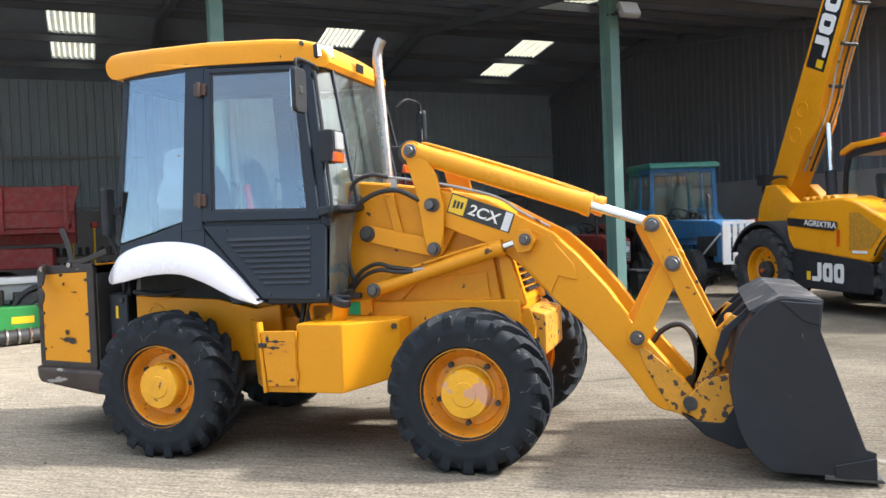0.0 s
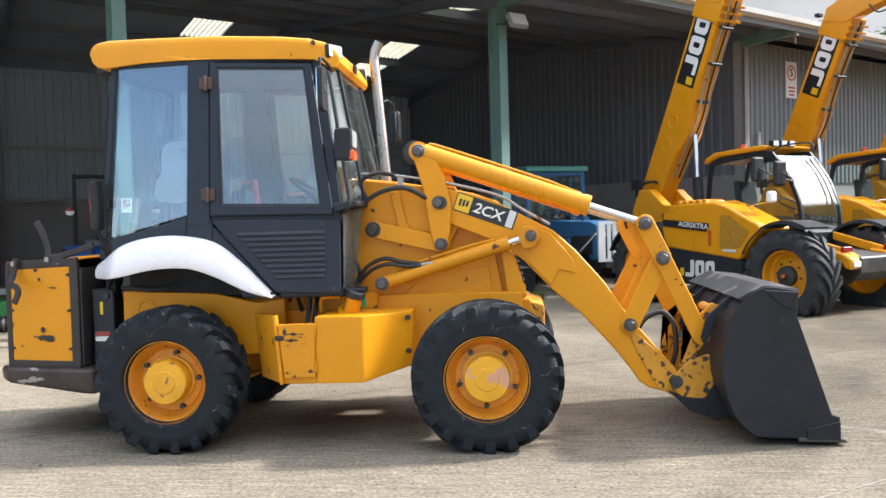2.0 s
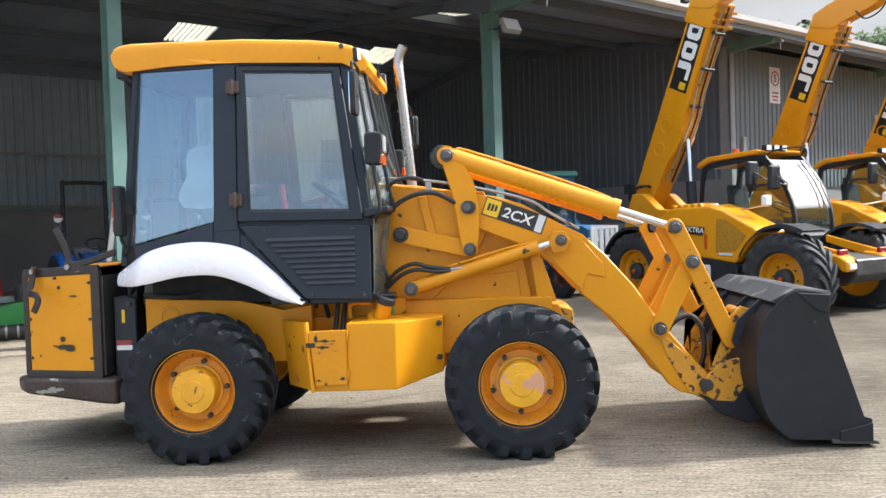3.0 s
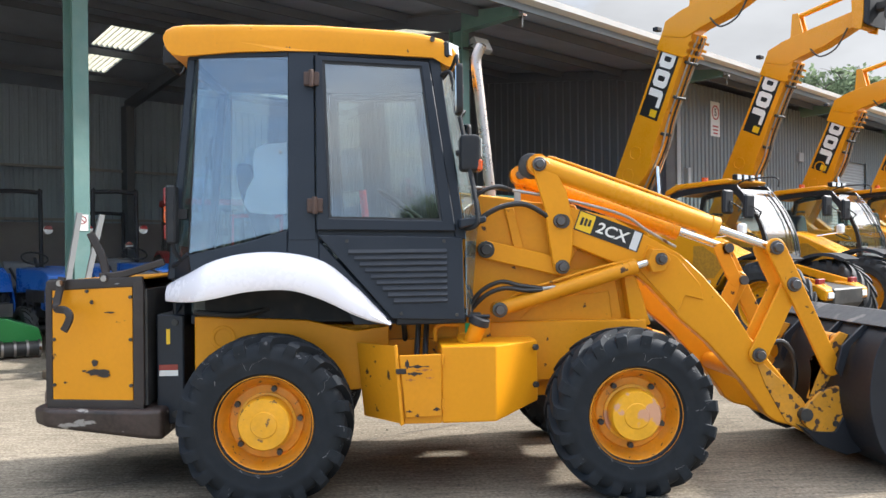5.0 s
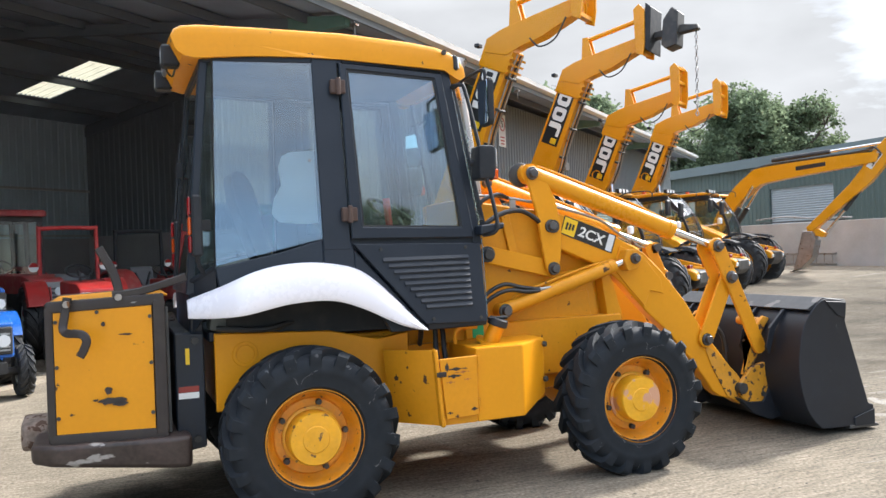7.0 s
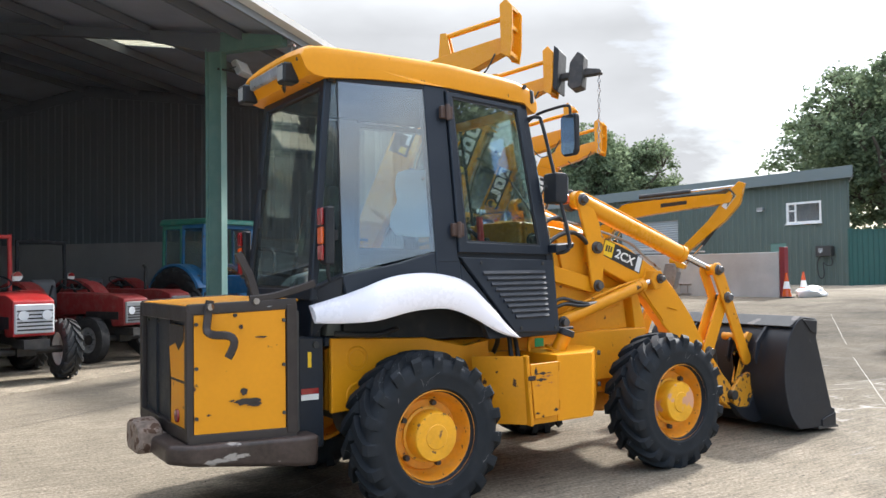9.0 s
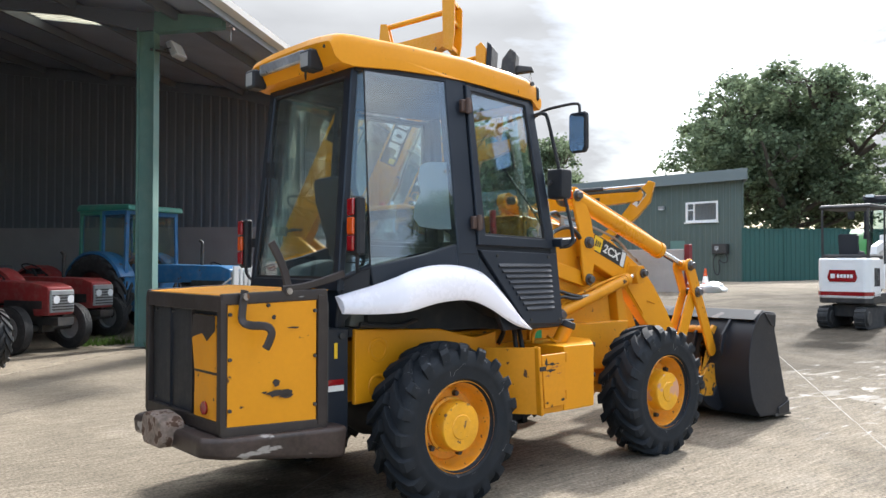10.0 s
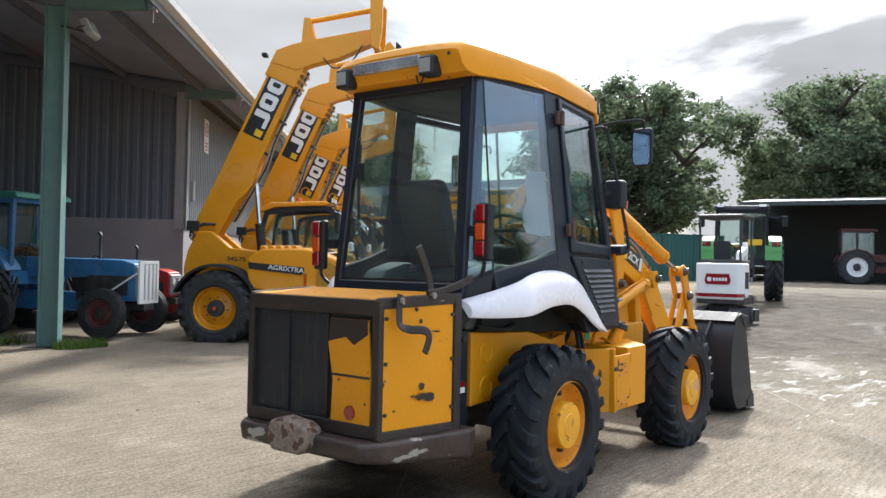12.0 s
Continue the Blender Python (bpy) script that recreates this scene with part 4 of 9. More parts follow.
def loader():
    T = thing("loading_shovel", pose(0, 0, 0), "yellow compact loading shovel with black cab and lowered bucket", "loader")

    # running gear
    for x in (0.0, 2.11):
        loader_wheel(T, pose(x, 0.155, 0.475, 0, 35 if x else 10, 0), hub_paint=YELLOW_HUB_PALE if x else YELLOW_HUB)
        loader_wheel(T, pose(x, 2 * YC - 0.155, 0.475, 0, 15, 180))
        bm = bmesh.new()
        cyl(bm, (x, 0.2, 0.475), (x, 2 * YC - 0.2, 0.475), 0.085, seg=16)
        lathe(bm, [(0.09, -0.22), (0.17, -0.12), (0.19, 0.0), (0.17, 0.12), (0.09, 0.22)], 20, (x, YC, 0.475))
        box(bm, x - 0.07, x + 0.07, 0.36, 2 * YC - 0.36, 0.50, 0.66)
        part("axle", bm, YELLOW_WORN if x else DARK, T)
    bm = bmesh.new()
    box(bm, -0.45, 2.35, 0.55, 2 * YC - 0.55, 0.60, 0.98)
    part("chassis", bev(bm, 0.01), YELLOW_WORN, T)
    both("chassis_plate", lambda: bev(prism(bmesh.new(), [(-0.47, 1.05), (0.2, 1.02), (0.5, 0.95), (0.70, 0.98), (0.70, 0.60), (0.25, 0.58), (-0.12, 0.62), (-0.47, 0.60)], 0.43, 0.47), 0.006), YELLOW, T)
    # stampings and seams on the rear plates
    for far in (0, 1):
        bm = bmesh.new()
        for cx, cz in ((-0.30, 0.92), (-0.30, 0.70)):
            lathe(bm, [(0.075, 0.0), (0.07, -0.006), (0.055, -0.006), (0.05, 0.0)], 24, (cx, 0.43, cz))
        if far:
            bm.transform(FLIP)
        part("stamping", bm, YELLOW, T)
    bm = bmesh.new()
    prism(bm, [(-0.69, 1.07), (-0.53, 1.06), (-0.53, 0.42), (-0.69, 0.40)], 0.41, 2 * YC - 0.41)
    plate = part("rear_plate", bev(bm, 0.008), CAB_BLACK, T, "black steel plate behind the engine weight")
    for z in (1.02, 0.47):
        part("bolt", nut(bmesh.new(), (-0.58, 0.41, z), 0.022, h=0.012, seg=8), DARK, plate)
    part("warning_sticker", box(bmesh.new(), -0.675, -0.565, 0.406, 0.41, 0.735, 0.768), RED_LENS, plate, "red warning sticker")
    part("warning_sticker", box(bmesh.new(), -0.675, -0.565, 0.406, 0.41, 0.700, 0.733), SIGN_WHITE, plate, "white sticker with small print")
    part("warning_sticker", box(bmesh.new(), -0.632, -0.61, 0.406, 0.41, 0.89, 0.98), YELLOW_STICKER, plate, "small yellow sticker")

    # engine weight box at the rear, narrowing towards its end
    def plan(x):
        return 0.30 + (0.417 - 0.30) * (-0.66 - x) / 0.65

    W = bmesh.new()
    prism(W, [(-1.30, plan(-1.30) + 0.02), (-0.72, plan(-0.72) + 0.02), (-0.72, 2 * YC - plan(-0.72) - 0.02), (-1.30, 2 * YC - plan(-1.30) - 0.02)], 0.54, 1.225, "z")
    weight = part("counterweight", W, DARK, T, "boxy rear engine cover with rusty angle-iron frame")
    n0, n1 = plan(-1.31), plan(-0.66)
    f0, f1 = 2 * YC - n0, 2 * YC - n1
    for nm, y0, y1 in (("near", n0, n1), ("far", f0, f1)):
        s = 1 if nm == "near" else -1
        for pa, pb in (((-1.33, y0, 0.54), (-1.33, y0, 1.25)), ((-0.785, y0 + (y1 - y0) * 0.84, 0.54), (-0.785, y0 + (y1 - y0) * 0.84, 1.27)),
                       ((-1.33, y0, 1.25), (-0.74, y0 + (y1 - y0) * 0.88, 1.272)), ((-1.33, y0, 0.545), (-0.74, y0 + (y1 - y0) * 0.88, 0.545))):
            bm = bmesh.new()
            d = (Vector(pb) - Vector(pa)).normalized()
            sd = Vector((0, 1, 0)) if abs(d.z) > 0.5 else Vector((0, 0, 1))
            o = d.cross(sd).normalized() * 0.03
            sd = sd * 0.03
            thick = 0.012 if abs(d.z) > 0.5 else 0.028
            wide = 0.035 if pa[0] < -1 and abs(d.z) > 0.5 else 0.05
            if abs(d.z) > 0.5:
                box(bm, pa[0] - wide * 0.5 + 0.01, pa[0] + wide, min(pa[1] - 0.008 * s, pa[1] + 0.04 * s), max(pa[1] - 0.008 * s, pa[1] + 0.04 * s), pa[2], pb[2])
            else:
                v = [bm.verts.new(Vector(p) + Vector((0, q * s, z))) for p in (pa, pb) for q in (-0.006, 0.035) for z in (-0.032, 0.03)]
                for f in ((0, 1, 3, 2), (4, 6, 7, 5), (0, 4, 5, 1), (2, 3, 7, 6), (0, 2, 6, 4), (1, 5, 7, 3)):
                    bm.faces.new([v[i] for i in f])
            part("frame_bar", bev(bm, 0.010, 2), RUST, weight)
        panel = sheet([(-1.295, plan(-1.295) if s > 0 else 2 * YC - plan(-1.295), 0.572), (-0.805, plan(-0.805) if s > 0 else 2 * YC - plan(-0.805), 0.572),
                       (-0.805, plan(-0.805) if s > 0 else 2 * YC - plan(-0.805), 1.24), (-1.295, plan(-1.295) if s > 0 else 2 * YC - plan(-1.295), 1.222)], 0.008 if s < 0 else -0.008)
        pn = part("side_panel", panel, YELLOW, weight, "yellow side panel with chipped paint")
        for px, pz in ((-1.285, 0.66), (-1.285, 0.93), (-1.285, 1.17), (-0.815, 0.66), (-0.815, 0.93), (-0.815, 1.18), (-1.08, 1.215)):
            part("screw", nut(bmesh.new(), (px, (plan(px) if s > 0 else 2 * YC - plan(px)) - s * 0.002, pz), 0.011, (0, -s, 0), 0.012, 8), DARK, pn)
        if s > 0:
            # dent where the paint has gone
            random.seed(5)
            for cx, cz, rx, rz in ((-1.02, 0.735, 0.075, 0.020), (-1.035, 0.79, 0.02, 0.019), (-0.98, 0.72, 0.04, 0.012), (-1.10, 0.745, 0.016, 0.006), (-0.94, 1.09, 0.03, 0.005), (-1.05, 1.15, 0.012, 0.012)):
                bm = bmesh.new()
                pts = [(cx + rx * math.cos(a) * random.uniform(0.7, 1.2), cz + rz * math.sin(a) * random.uniform(0.6, 1.3)) for a in (2 * math.pi * k / 14 for k in range(14))]
                prism(bm, pts, -0.0095, -0.008, lean=lambda x, z: plan(x))
                part("bare_patch", bm, RUST, pn)
    part("rear_frame", bev(hoop(bmesh.new(), [(n0, 0.53), (f0, 0.53), (f0, 1.27), (n0, 1.27)], [(n0 + 0.045, 0.60), (f0 - 0.028, 0.60), (f0 - 0.028, 1.185), (n0 + 0.045, 1.185)], -1.335, -1.30, axis="x"), 0.004), RUST, weight)
    part("rear_core", box(bmesh.new(), -1.304, -1.296, n0 + 0.05, f0 - 0.05, 0.60, 1.19), RADIATOR, weight)
    part("core_edge", box(bmesh.new(), -1.322, -1.303, 0.80, 0.815, 0.60, 1.185), RUST, weight)
    part("core_edge", box(bmesh.new(), -1.318, -1.303, 1.12, 1.126, 0.60, 1.185), RADIATOR, weight)
    for y, z in ((0.84, 1.16), (1.1, 1.16), (1.35, 1.16), (0.84, 0.63), (1.35, 0.63)):
        part("screw", nut(bmesh.new(), (-1.304, y, z), 0.009, (-1, 0, 0), 0.008, 8), DARK, weight)
    bm = bmesh.new()
    prism(bm, [(0.48, 0.60), (0.765, 0.60), (0.755, 0.82), (0.795, 1.02), (0.775, 1.16), (0.5, 1.16), (0.475, 0.88)], -1.325, -1.312, "x")
    rp = part("rear_panel", bm, YELLOW_WORN, weight, "bent yellow rear panel, paint worn to rust at its top")
    part("seam", box(bmesh.new(), -1.328, -1.324, 0.48, 0.76, 0.845, 0.858), RUST, rp)
    part("bare_patch", prism(bmesh.new(), [(0.5, 1.16), (0.78, 1.16), (0.79, 1.03), (0.66, 1.06), (0.6, 1.02), (0.5, 1.08)], -1.3275, -1.3255, "x"), RUST, rp)
    bm = bmesh.new()
    lathe(bm, [(0.038, 0), (0.036, -0.01), (0.0, -0.012)], 24)
    part("reflector", bm, RED_LENS, rp, "round red reflector", pose(-1.327, 0.62, 0.655, 0, 0, -90))
    top = sheet([(-1.318, n0 + 0.03, 1.262), (-0.72, n1 + 0.04, 1.285), (-0.72, f1 - 0.04, 1.285), (-1.318, f0 - 0.03, 1.262)], 0.012)
    part("top_cover", bev(top, 0.003), YELLOW_WORN, weight, "dusty yellow top cover")
    # bent strap steel left on the cover
    straps = []
    for pts, w in (([(-1.22, 0.37, 1.30), (-1.237, 0.36, 1.20), (-1.245, 0.345, 1.14), (-1.225, 0.30, 1.118), (-1.175, 0.26, 1.115), (-1.145, 0.245, 1.105), (-1.130, 0.24, 1.075), (-1.145, 0.24, 1.03), (-1.165, 0.24, 0.995)], 0.022),
                   ([(-0.96, 0.36, 1.29), (-0.99, 0.37, 1.42), (-1.06, 0.38, 1.56)], 0.024),
                   ([(-1.0, 0.36, 1.30), (-0.86, 0.35, 1.315), (-0.70, 0.33, 1.36), (-0.62, 0.33, 1.385)], 0.022)):
        bm = bmesh.new()
        line = smooth_line(pts, 4)
        rings = []
        for i, p in enumerate(line):
            d = (line[min(i + 1, len(line) - 1)] - line[max(i - 1, 0)]).normalized()
            sd = d.cross(Vector((0, 1, 0))).normalized() * w
            rings.append([bm.verts.new(p + q * sd + Vector((0, r, 0))) for q, r in ((-1, -0.003), (-0.7, -0.009), (0.7, -0.009), (1, -0.003), (1, 0.003), (0.7, 0.009), (-0.7, 0.009), (-1, 0.003))])
        for a, b in zip(rings, rings[1:]):
            for k in range(8):
                bm.faces.new((a[k], a[(k + 1) % 8], b[(k + 1) % 8], b[k]))
        bm.faces.new(rings[0])
        bm.faces.new(rings[-1][::-1])
        straps.append(part("strap", bm, RUST, weight, "bent rusty retaining strap"))
    for p, st in (((-1.225, 0.352, 1.265), straps[0]), ((-0.97, 0.345, 1.29), straps[1])):
        part("bolt", nut(bmesh.new(), p, 0.02, h=0.015, seg=8), STEEL, st)
    # bumper slab
    bm = bmesh.new()
    prism(bm, [(-1.43, 0.46), (-1.33, 0.37), (-0.72, 0.255), (-0.62, 0.27), (-0.62, 2 * YC - 0.27), (-0.72, 2 * YC - 0.255), (-1.33, 2 * YC - 0.37), (-1.43, 2 * YC - 0.46)], 0.36, 0.525, "z")
    for v in bm.verts:
        if v.co.z < 0.4:
            v.co.z += 0.075 * (-0.62 - v.co.x) / 0.8 - 0.02
            v.co.y += 0.02 * (1 if v.co.y < YC else -1)
    part("bumper", bev(bm, 0.03, 3), BUMPER, T, "thick scraped brown steel bumper")
    bm = bmesh.new()
    prism(bm, [(0.79, 0.46), (0.83, 0.42), (1.05, 0.42), (1.08, 0.48), (1.07, 0.58), (1.0, 0.605), (0.85, 0.59), (0.79, 0.56)], -1.505, -1.36, "x")
    part("tow_block", bev(bm, 0.02, 2), surface("scraped rusty block", (0.25, 0.19, 0.15), 0.85, vary=0.6, scale=14, bump=0.6, wear=(0.10, 0.055, 0.035), wear_at=0.54, wear_scale=14.0), T, "rusty towing block with peeling white paint")

    # bonnet and front frame
    B = bmesh.new()
    prism(B, [(1.14, 1.81), (1.46, 1.775), (2.0, 1.68), (2.20, 1.61), (2.27, 1.30), (2.36, 0.95), (1.14, 0.95)], 0.66, 2 * YC - 0.66)
    part("bonnet", bev(B, 0.018, 2), YELLOW, T)
    both("bonnet_side", lambda: bev(prism(bmesh.new(), [(1.13, 1.80), (1.56, 1.745), (1.60, 1.30), (2.16, 1.30), (2.22, 0.94), (1.13, 0.94)], 0.625, 0.664), 0.008), YELLOW_WORN, T)
    both("bonnet_corner", lambda: bev(prism(bmesh.new(), [(2.20, 1.30), (2.29, 1.25), (2.385, 0.94), (2.25, 0.94)], 0.57, 0.70), 0.015, 2), YELLOW, T)
    both("front_frame", lambda: bev(prism(bmesh.new(), [(1.13, 0.92), (2.40, 0.92), (2.44, 0.80), (2.42, 0.58), (2.2, 0.50), (1.13, 0.50)], 0.60, 0.66), 0.008), YELLOW_WORN, T)
    bm = bmesh.new()
    prism(bm, [(2.36, 0.92), (2.50, 0.88), (2.50, 0.62), (2.40, 0.56), (2.36, 0.56)], 0.62, 2 * YC - 0.62)
    part("nose", bev(bm, 0.02, 2), YELLOW_RUST, T)
    bm = bmesh.new()
    for k in range(9):
        z = 1.02 + k * 0.045
        x = 2.375 - (z - 0.95) * 0.26
        box(bm, x - 0.02, x + 0.012, 0.74, 2 * YC - 0.74, z, z + 0.02)
    part("grille", bm, PLASTIC, T)
    both("side_hatch", lambda: bev(prism(bmesh.new(), [(1.42, 1.10), (2.12, 1.16), (2.14, 0.965), (1.42, 0.965)], 0.612, 0.626), 0.004), YELLOW_WORN, T)
    bm = bmesh.new()
    tube(bm, smooth_line([(1.20, 0.55, 1.83), (1.45, 0.55, 1.815), (1.85, 0.56, 1.745), (2.20, 0.57, 1.65), (2.36, 0.57, 1.55), (2.55, 0.575, 1.44)]), 0.010)
    part("pipe", bm, STEEL, T, "thin steel pipe along the bonnet edge")
    bm = bmesh.new()
    box(bm, 1.50, 1.54, 0.545, 0.56, 1.735, 1.815)
    part("pipe_clip", bm, STEEL, T)
    # boom towers either side of the bonnet
    both("tower", lambda: bev(prism(bmesh.new(), [(1.16, 1.80), (1.40, 1.77), (1.62, 1.74), (1.90, 1.72), (1.98, 1.56), (1.84, 1.30), (1.60, 1.05), (1.50, 0.95), (1.16, 0.95)], 0.60, 0.63), 0.006), YELLOW_WORN, T)
    both("tower_rib", lambda: bev(prism(bmesh.new(), [(1.44, 1.70), (1.50, 1.70), (1.58, 1.36), (1.52, 1.34)], 0.575, 0.605), 0.004), YELLOW_WORN, T)

    # tank with tool locker, near side, and its like on the far side
    def tank_body():
        bm = bmesh.new()
        prism(bm, [(0.995, 0.075), (1.31, 0.075), (1.60, 0.34), (1.60, 0.56), (0.995, 0.56)], 0.445, 0.885, "z")
        for v in bm.verts:
            if v.co.x > 1.55 and v.co.z < 0.5:
                v.co.z += 0.07
        return bev(bm, 0.014, 2)

    def locker_tray():
        bm = bmesh.new()
        prism(bm, [(0.755, 0.080), (0.998, 0.080), (0.998, 0.56), (0.53, 0.56), (0.53, 0.36)], 0.445, 0.64, "z")
        for v in bm.verts:
            if v.co.x < 0.8 and v.co.z < 0.5:
                v.co.x += 0.025
        return bev(bm, 0.010, 2)
    tanks = both("tank", tank_body, YELLOW, T, "yellow steel tank with a tool locker")
    for tank, far in zip(tanks, (0, 1)):
        for nm, make in (("locker_tray", locker_tray), ("locker_end", lambda: bev(sheet([(0.733, 0.078, 0.89), (0.778, 0.078, 0.445), (0.545, 0.36, 0.445), (0.505, 0.36, 0.885)], 0.012), 0.002)),
                         ("locker_back", lambda: box(bmesh.new(), 0.505, 0.998, 0.50, 0.56, 0.60, 0.885)), ("locker_front", lambda: bev(box(bmesh.new(), 0.762, 0.998, 0.071, 0.081, 0.62, 0.835), 0.003))):
            bm = make()
            if far:
                bm.transform(FLIP)
            part(nm, bm, YELLOW_WORN, tank)
    ld = part("locker_door", bev(prism(bmesh.new(), [(0.755, 0.840), (0.995, 0.845), (0.995, 0.492), (0.790, 0.485)], 0.058, 0.070), 0.004), YELLOW_WORN, tanks[0], "dented locker door with scratched paint")
    for z in (0.81, 0.56):
        part("hinge", cyl(bmesh.new(), (1.002, 0.060, z - 0.03), (1.002, 0.060, z + 0.03), 0.008, seg=8), YELLOW_WORN, ld)
    random.seed(12)
    for cx, cz, rx, rz in ((0.86, 0.775, 0.07, 0.006), (0.90, 0.755, 0.05, 0.004), (0.84, 0.735, 0.045, 0.009), (0.93, 0.71, 0.03, 0.004), (0.82, 0.70, 0.03, 0.004), (0.80, 0.79, 0.012, 0.02), (0.965, 0.53, 0.02, 0.008), (0.81, 0.52, 0.02, 0.006)):
        pts = [(cx + rx * math.cos(a) * random.uniform(0.7, 1.2), cz + rz * math.sin(a) * random.uniform(0.6, 1.4) + 0.004 * math.sin(5 * a)) for a in (2 * math.pi * k / 12 for k in range(12))]
        part("scrape", prism(bmesh.new(), pts, 0.0565, 0.058), surface("scraped paint", (0.36, 0.13, 0.03), 0.6, vary=0.4, scale=20, bump=0.1) if rz < 0.005 else RUST, ld)
    part("latch", bev(box(bmesh.new(), 0.735, 0.795, 0.050, 0.062, 0.735, 0.765), 0.003), RUST, ld)
    part("end_lip", bev(prism(bmesh.new(), [(0.722, 0.89), (0.745, 0.90), (0.782, 0.445), (0.757, 0.44)], 0.055, 0.11), 0.006), YELLOW_WORN, tanks[0])
    for x, z in ((1.575, 0.845), (1.575, 0.62)):
        part("bolt", nut(bmesh.new(), (x, 0.30, z), 0.02, (0.6, -0.8, 0), 0.02), DARK, tanks[0])
    bm = bmesh.new()
    cyl(bm, (1.19, 0.30, 0.87), (1.235, 0.26, 1.00), 0.052, 0.05, 20)
    cyl(bm, (1.185, 0.305, 0.880), (1.19, 0.30, 0.895), 0.085, 0.085, 20)
    neck = part("filler_neck", bm, YELLOW, tanks[0])
    bm = bmesh.new()
    cyl(bm, (1.23, 0.263, 0.99), (1.245, 0.255, 1.035), 0.066, 0.06, 20)
    box(bm, 1.17, 1.30, 0.24, 0.27, 1.03, 1.05)
    part("filler_cap", bev(bm, 0.006), PLASTIC, neck, "black filler cap")
    part("side_bracket", bev(box(bmesh.new(), 1.13, 1.34, 0.521, 0.60, 0.885, 1.0), 0.006), YELLOW_WORN, T)
    part("sticker", box(bmesh.new(), 1.175, 1.255, 0.517, 0.521, 0.895, 0.978), GREEN_STICKER, T, "green fluid sticker")
    bm = bmesh.new()
    tube(bm, smooth_line([(0.98, 0.35, 0.89), (0.98, 0.34, 0.96), (1.02, 0.33, 0.99), (1.12, 0.33, 0.985)]), 0.014)
    part("grab_handle", bm, YELLOW_WORN, T)
    for pts in ([(0.80, 0.52, 0.87), (0.79, 0.45, 0.98), (0.76, 0.5, 1.05)], [(0.86, 0.30, 0.66), (0.87, 0.40, 0.85), (0.88, 0.44, 0.99), (0.86, 0.5, 1.05)], [(0.91, 0.30, 0.66), (0.92, 0.39, 0.85), (0.93, 0.44, 0.98), (0.92, 0.5, 1.05)], [(-0.46, 0.40, 1.08), (-0.2, 0.36, 1.06), (0.0, 0.42, 1.09), (0.2, 0.45, 1.06)]):
        part("hose", tube(bmesh.new(), smooth_line(pts), 0.017), HOSE, T, "black hydraulic hose under the cab")

    # loader arms
    outline = [(1.74, 1.715), (1.87, 1.70), (2.145, 1.63), (2.40, 1.49), (2.57, 1.40), (2.72, 1.26), (2.91, 1.04), (3.06, 0.815), (3.36, 0.455), (3.47, 0.30),
               (3.40, 0.22), (3.30, 0.275), (3.20, 0.30), (3.13, 0.35), (3.10, 0.40), (2.98, 0.56), (2.75, 0.82), (2.56, 0.985), (2.37, 1.19), (2.25, 1.29), (2.10, 1.36), (1.86, 1.46), (1.74, 1.50)]
    arms = both("lift_arm", lambda: bev(prism(bmesh.new(), outline, 0.560, 0.655), 0.008), YELLOW, T, "curved yellow lift arm")
    for arm, far in zip(arms, (0, 1)):
        # doubler plate at the elbow, stiffening edge, worn tip
        for nm, pts, y0, y1, mt in (("doubler", [(2.36, 1.46), (2.55, 1.38), (2.70, 1.20), (2.72, 1.10), (2.60, 1.13), (2.55, 1.02), (2.42, 1.16), (2.30, 1.30)], 0.548, 0.561, YELLOW),
                                    ("arm_tip", [(3.05, 0.74), (3.36, 0.46), (3.47, 0.30), (3.40, 0.22), (3.26, 0.30), (3.12, 0.55)], 0.552, 0.561, YELLOW_RUST)):
            bm = bev(prism(bmesh.new(), pts, y0, y1), 0.003)
            if far:
                bm.transform(FLIP)
            part(nm, bm, mt, arm)
    # decal: badge, model letters, maker's plate
    dm = pose(2.112, 0.5585, 1.545, 0, 20.5, 0)
    dec = part("decal", box(bmesh.new(), -0.225, 0.215, -0.002, 0.0, -0.066, 0.066), BLACK_STICKER, arms[0], "black model decal", dm)
    part("badge", box(bmesh.new(), -0.218, -0.112, -0.0035, -0.002, -0.058, 0.058), YELLOW_STICKER, dec, "yellow badge with black shapes")
    for k in range(3):
        part("badge_shape", box(bmesh.new(), -0.197 + 0.025 * k, -0.180 + 0.025 * k, -0.0045, -0.0035, -0.026 + 0.004 * k, 0.026), BLACK_STICKER, dec)
    words("model_letters", "2CX", 0.098, SIGN_WHITE, dec, pose(0.015, -0.003, -0.004), shear=0.15, wide=1.12)
    part("plate", box(bmesh.new(), 0.155, 0.205, -0.0035, -0.002, -0.060, 0.060), BRIGHT, dec, "silver strip")
    bm = bmesh.new()
    cyl(bm, (3.02, 0.62, 0.62), (3.02, 2 * YC - 0.62, 0.62), 0.06, seg=20)
    part("cross_tube", bm, YELLOW_WORN, T)
    bm = bmesh.new()
    cyl(bm, (1.80, 0.5, 1.61), (1.80, 2 * YC - 0.5, 1.61), 0.045, seg=16)
    part("pivot_shaft", bm, DARK, T)

    # tipping levers, links and rams
    A, Bp, C, D, E, F = (1.655, 1.972), (1.785, 1.612), (1.796, 1.322), (1.316, 1.437), (1.386, 1.062), (2.414, 1.367)
    G, Hh, I, K = (3.185, 1.43), (3.297, 1.193), (3.075, 0.74), (3.545, 0.655)
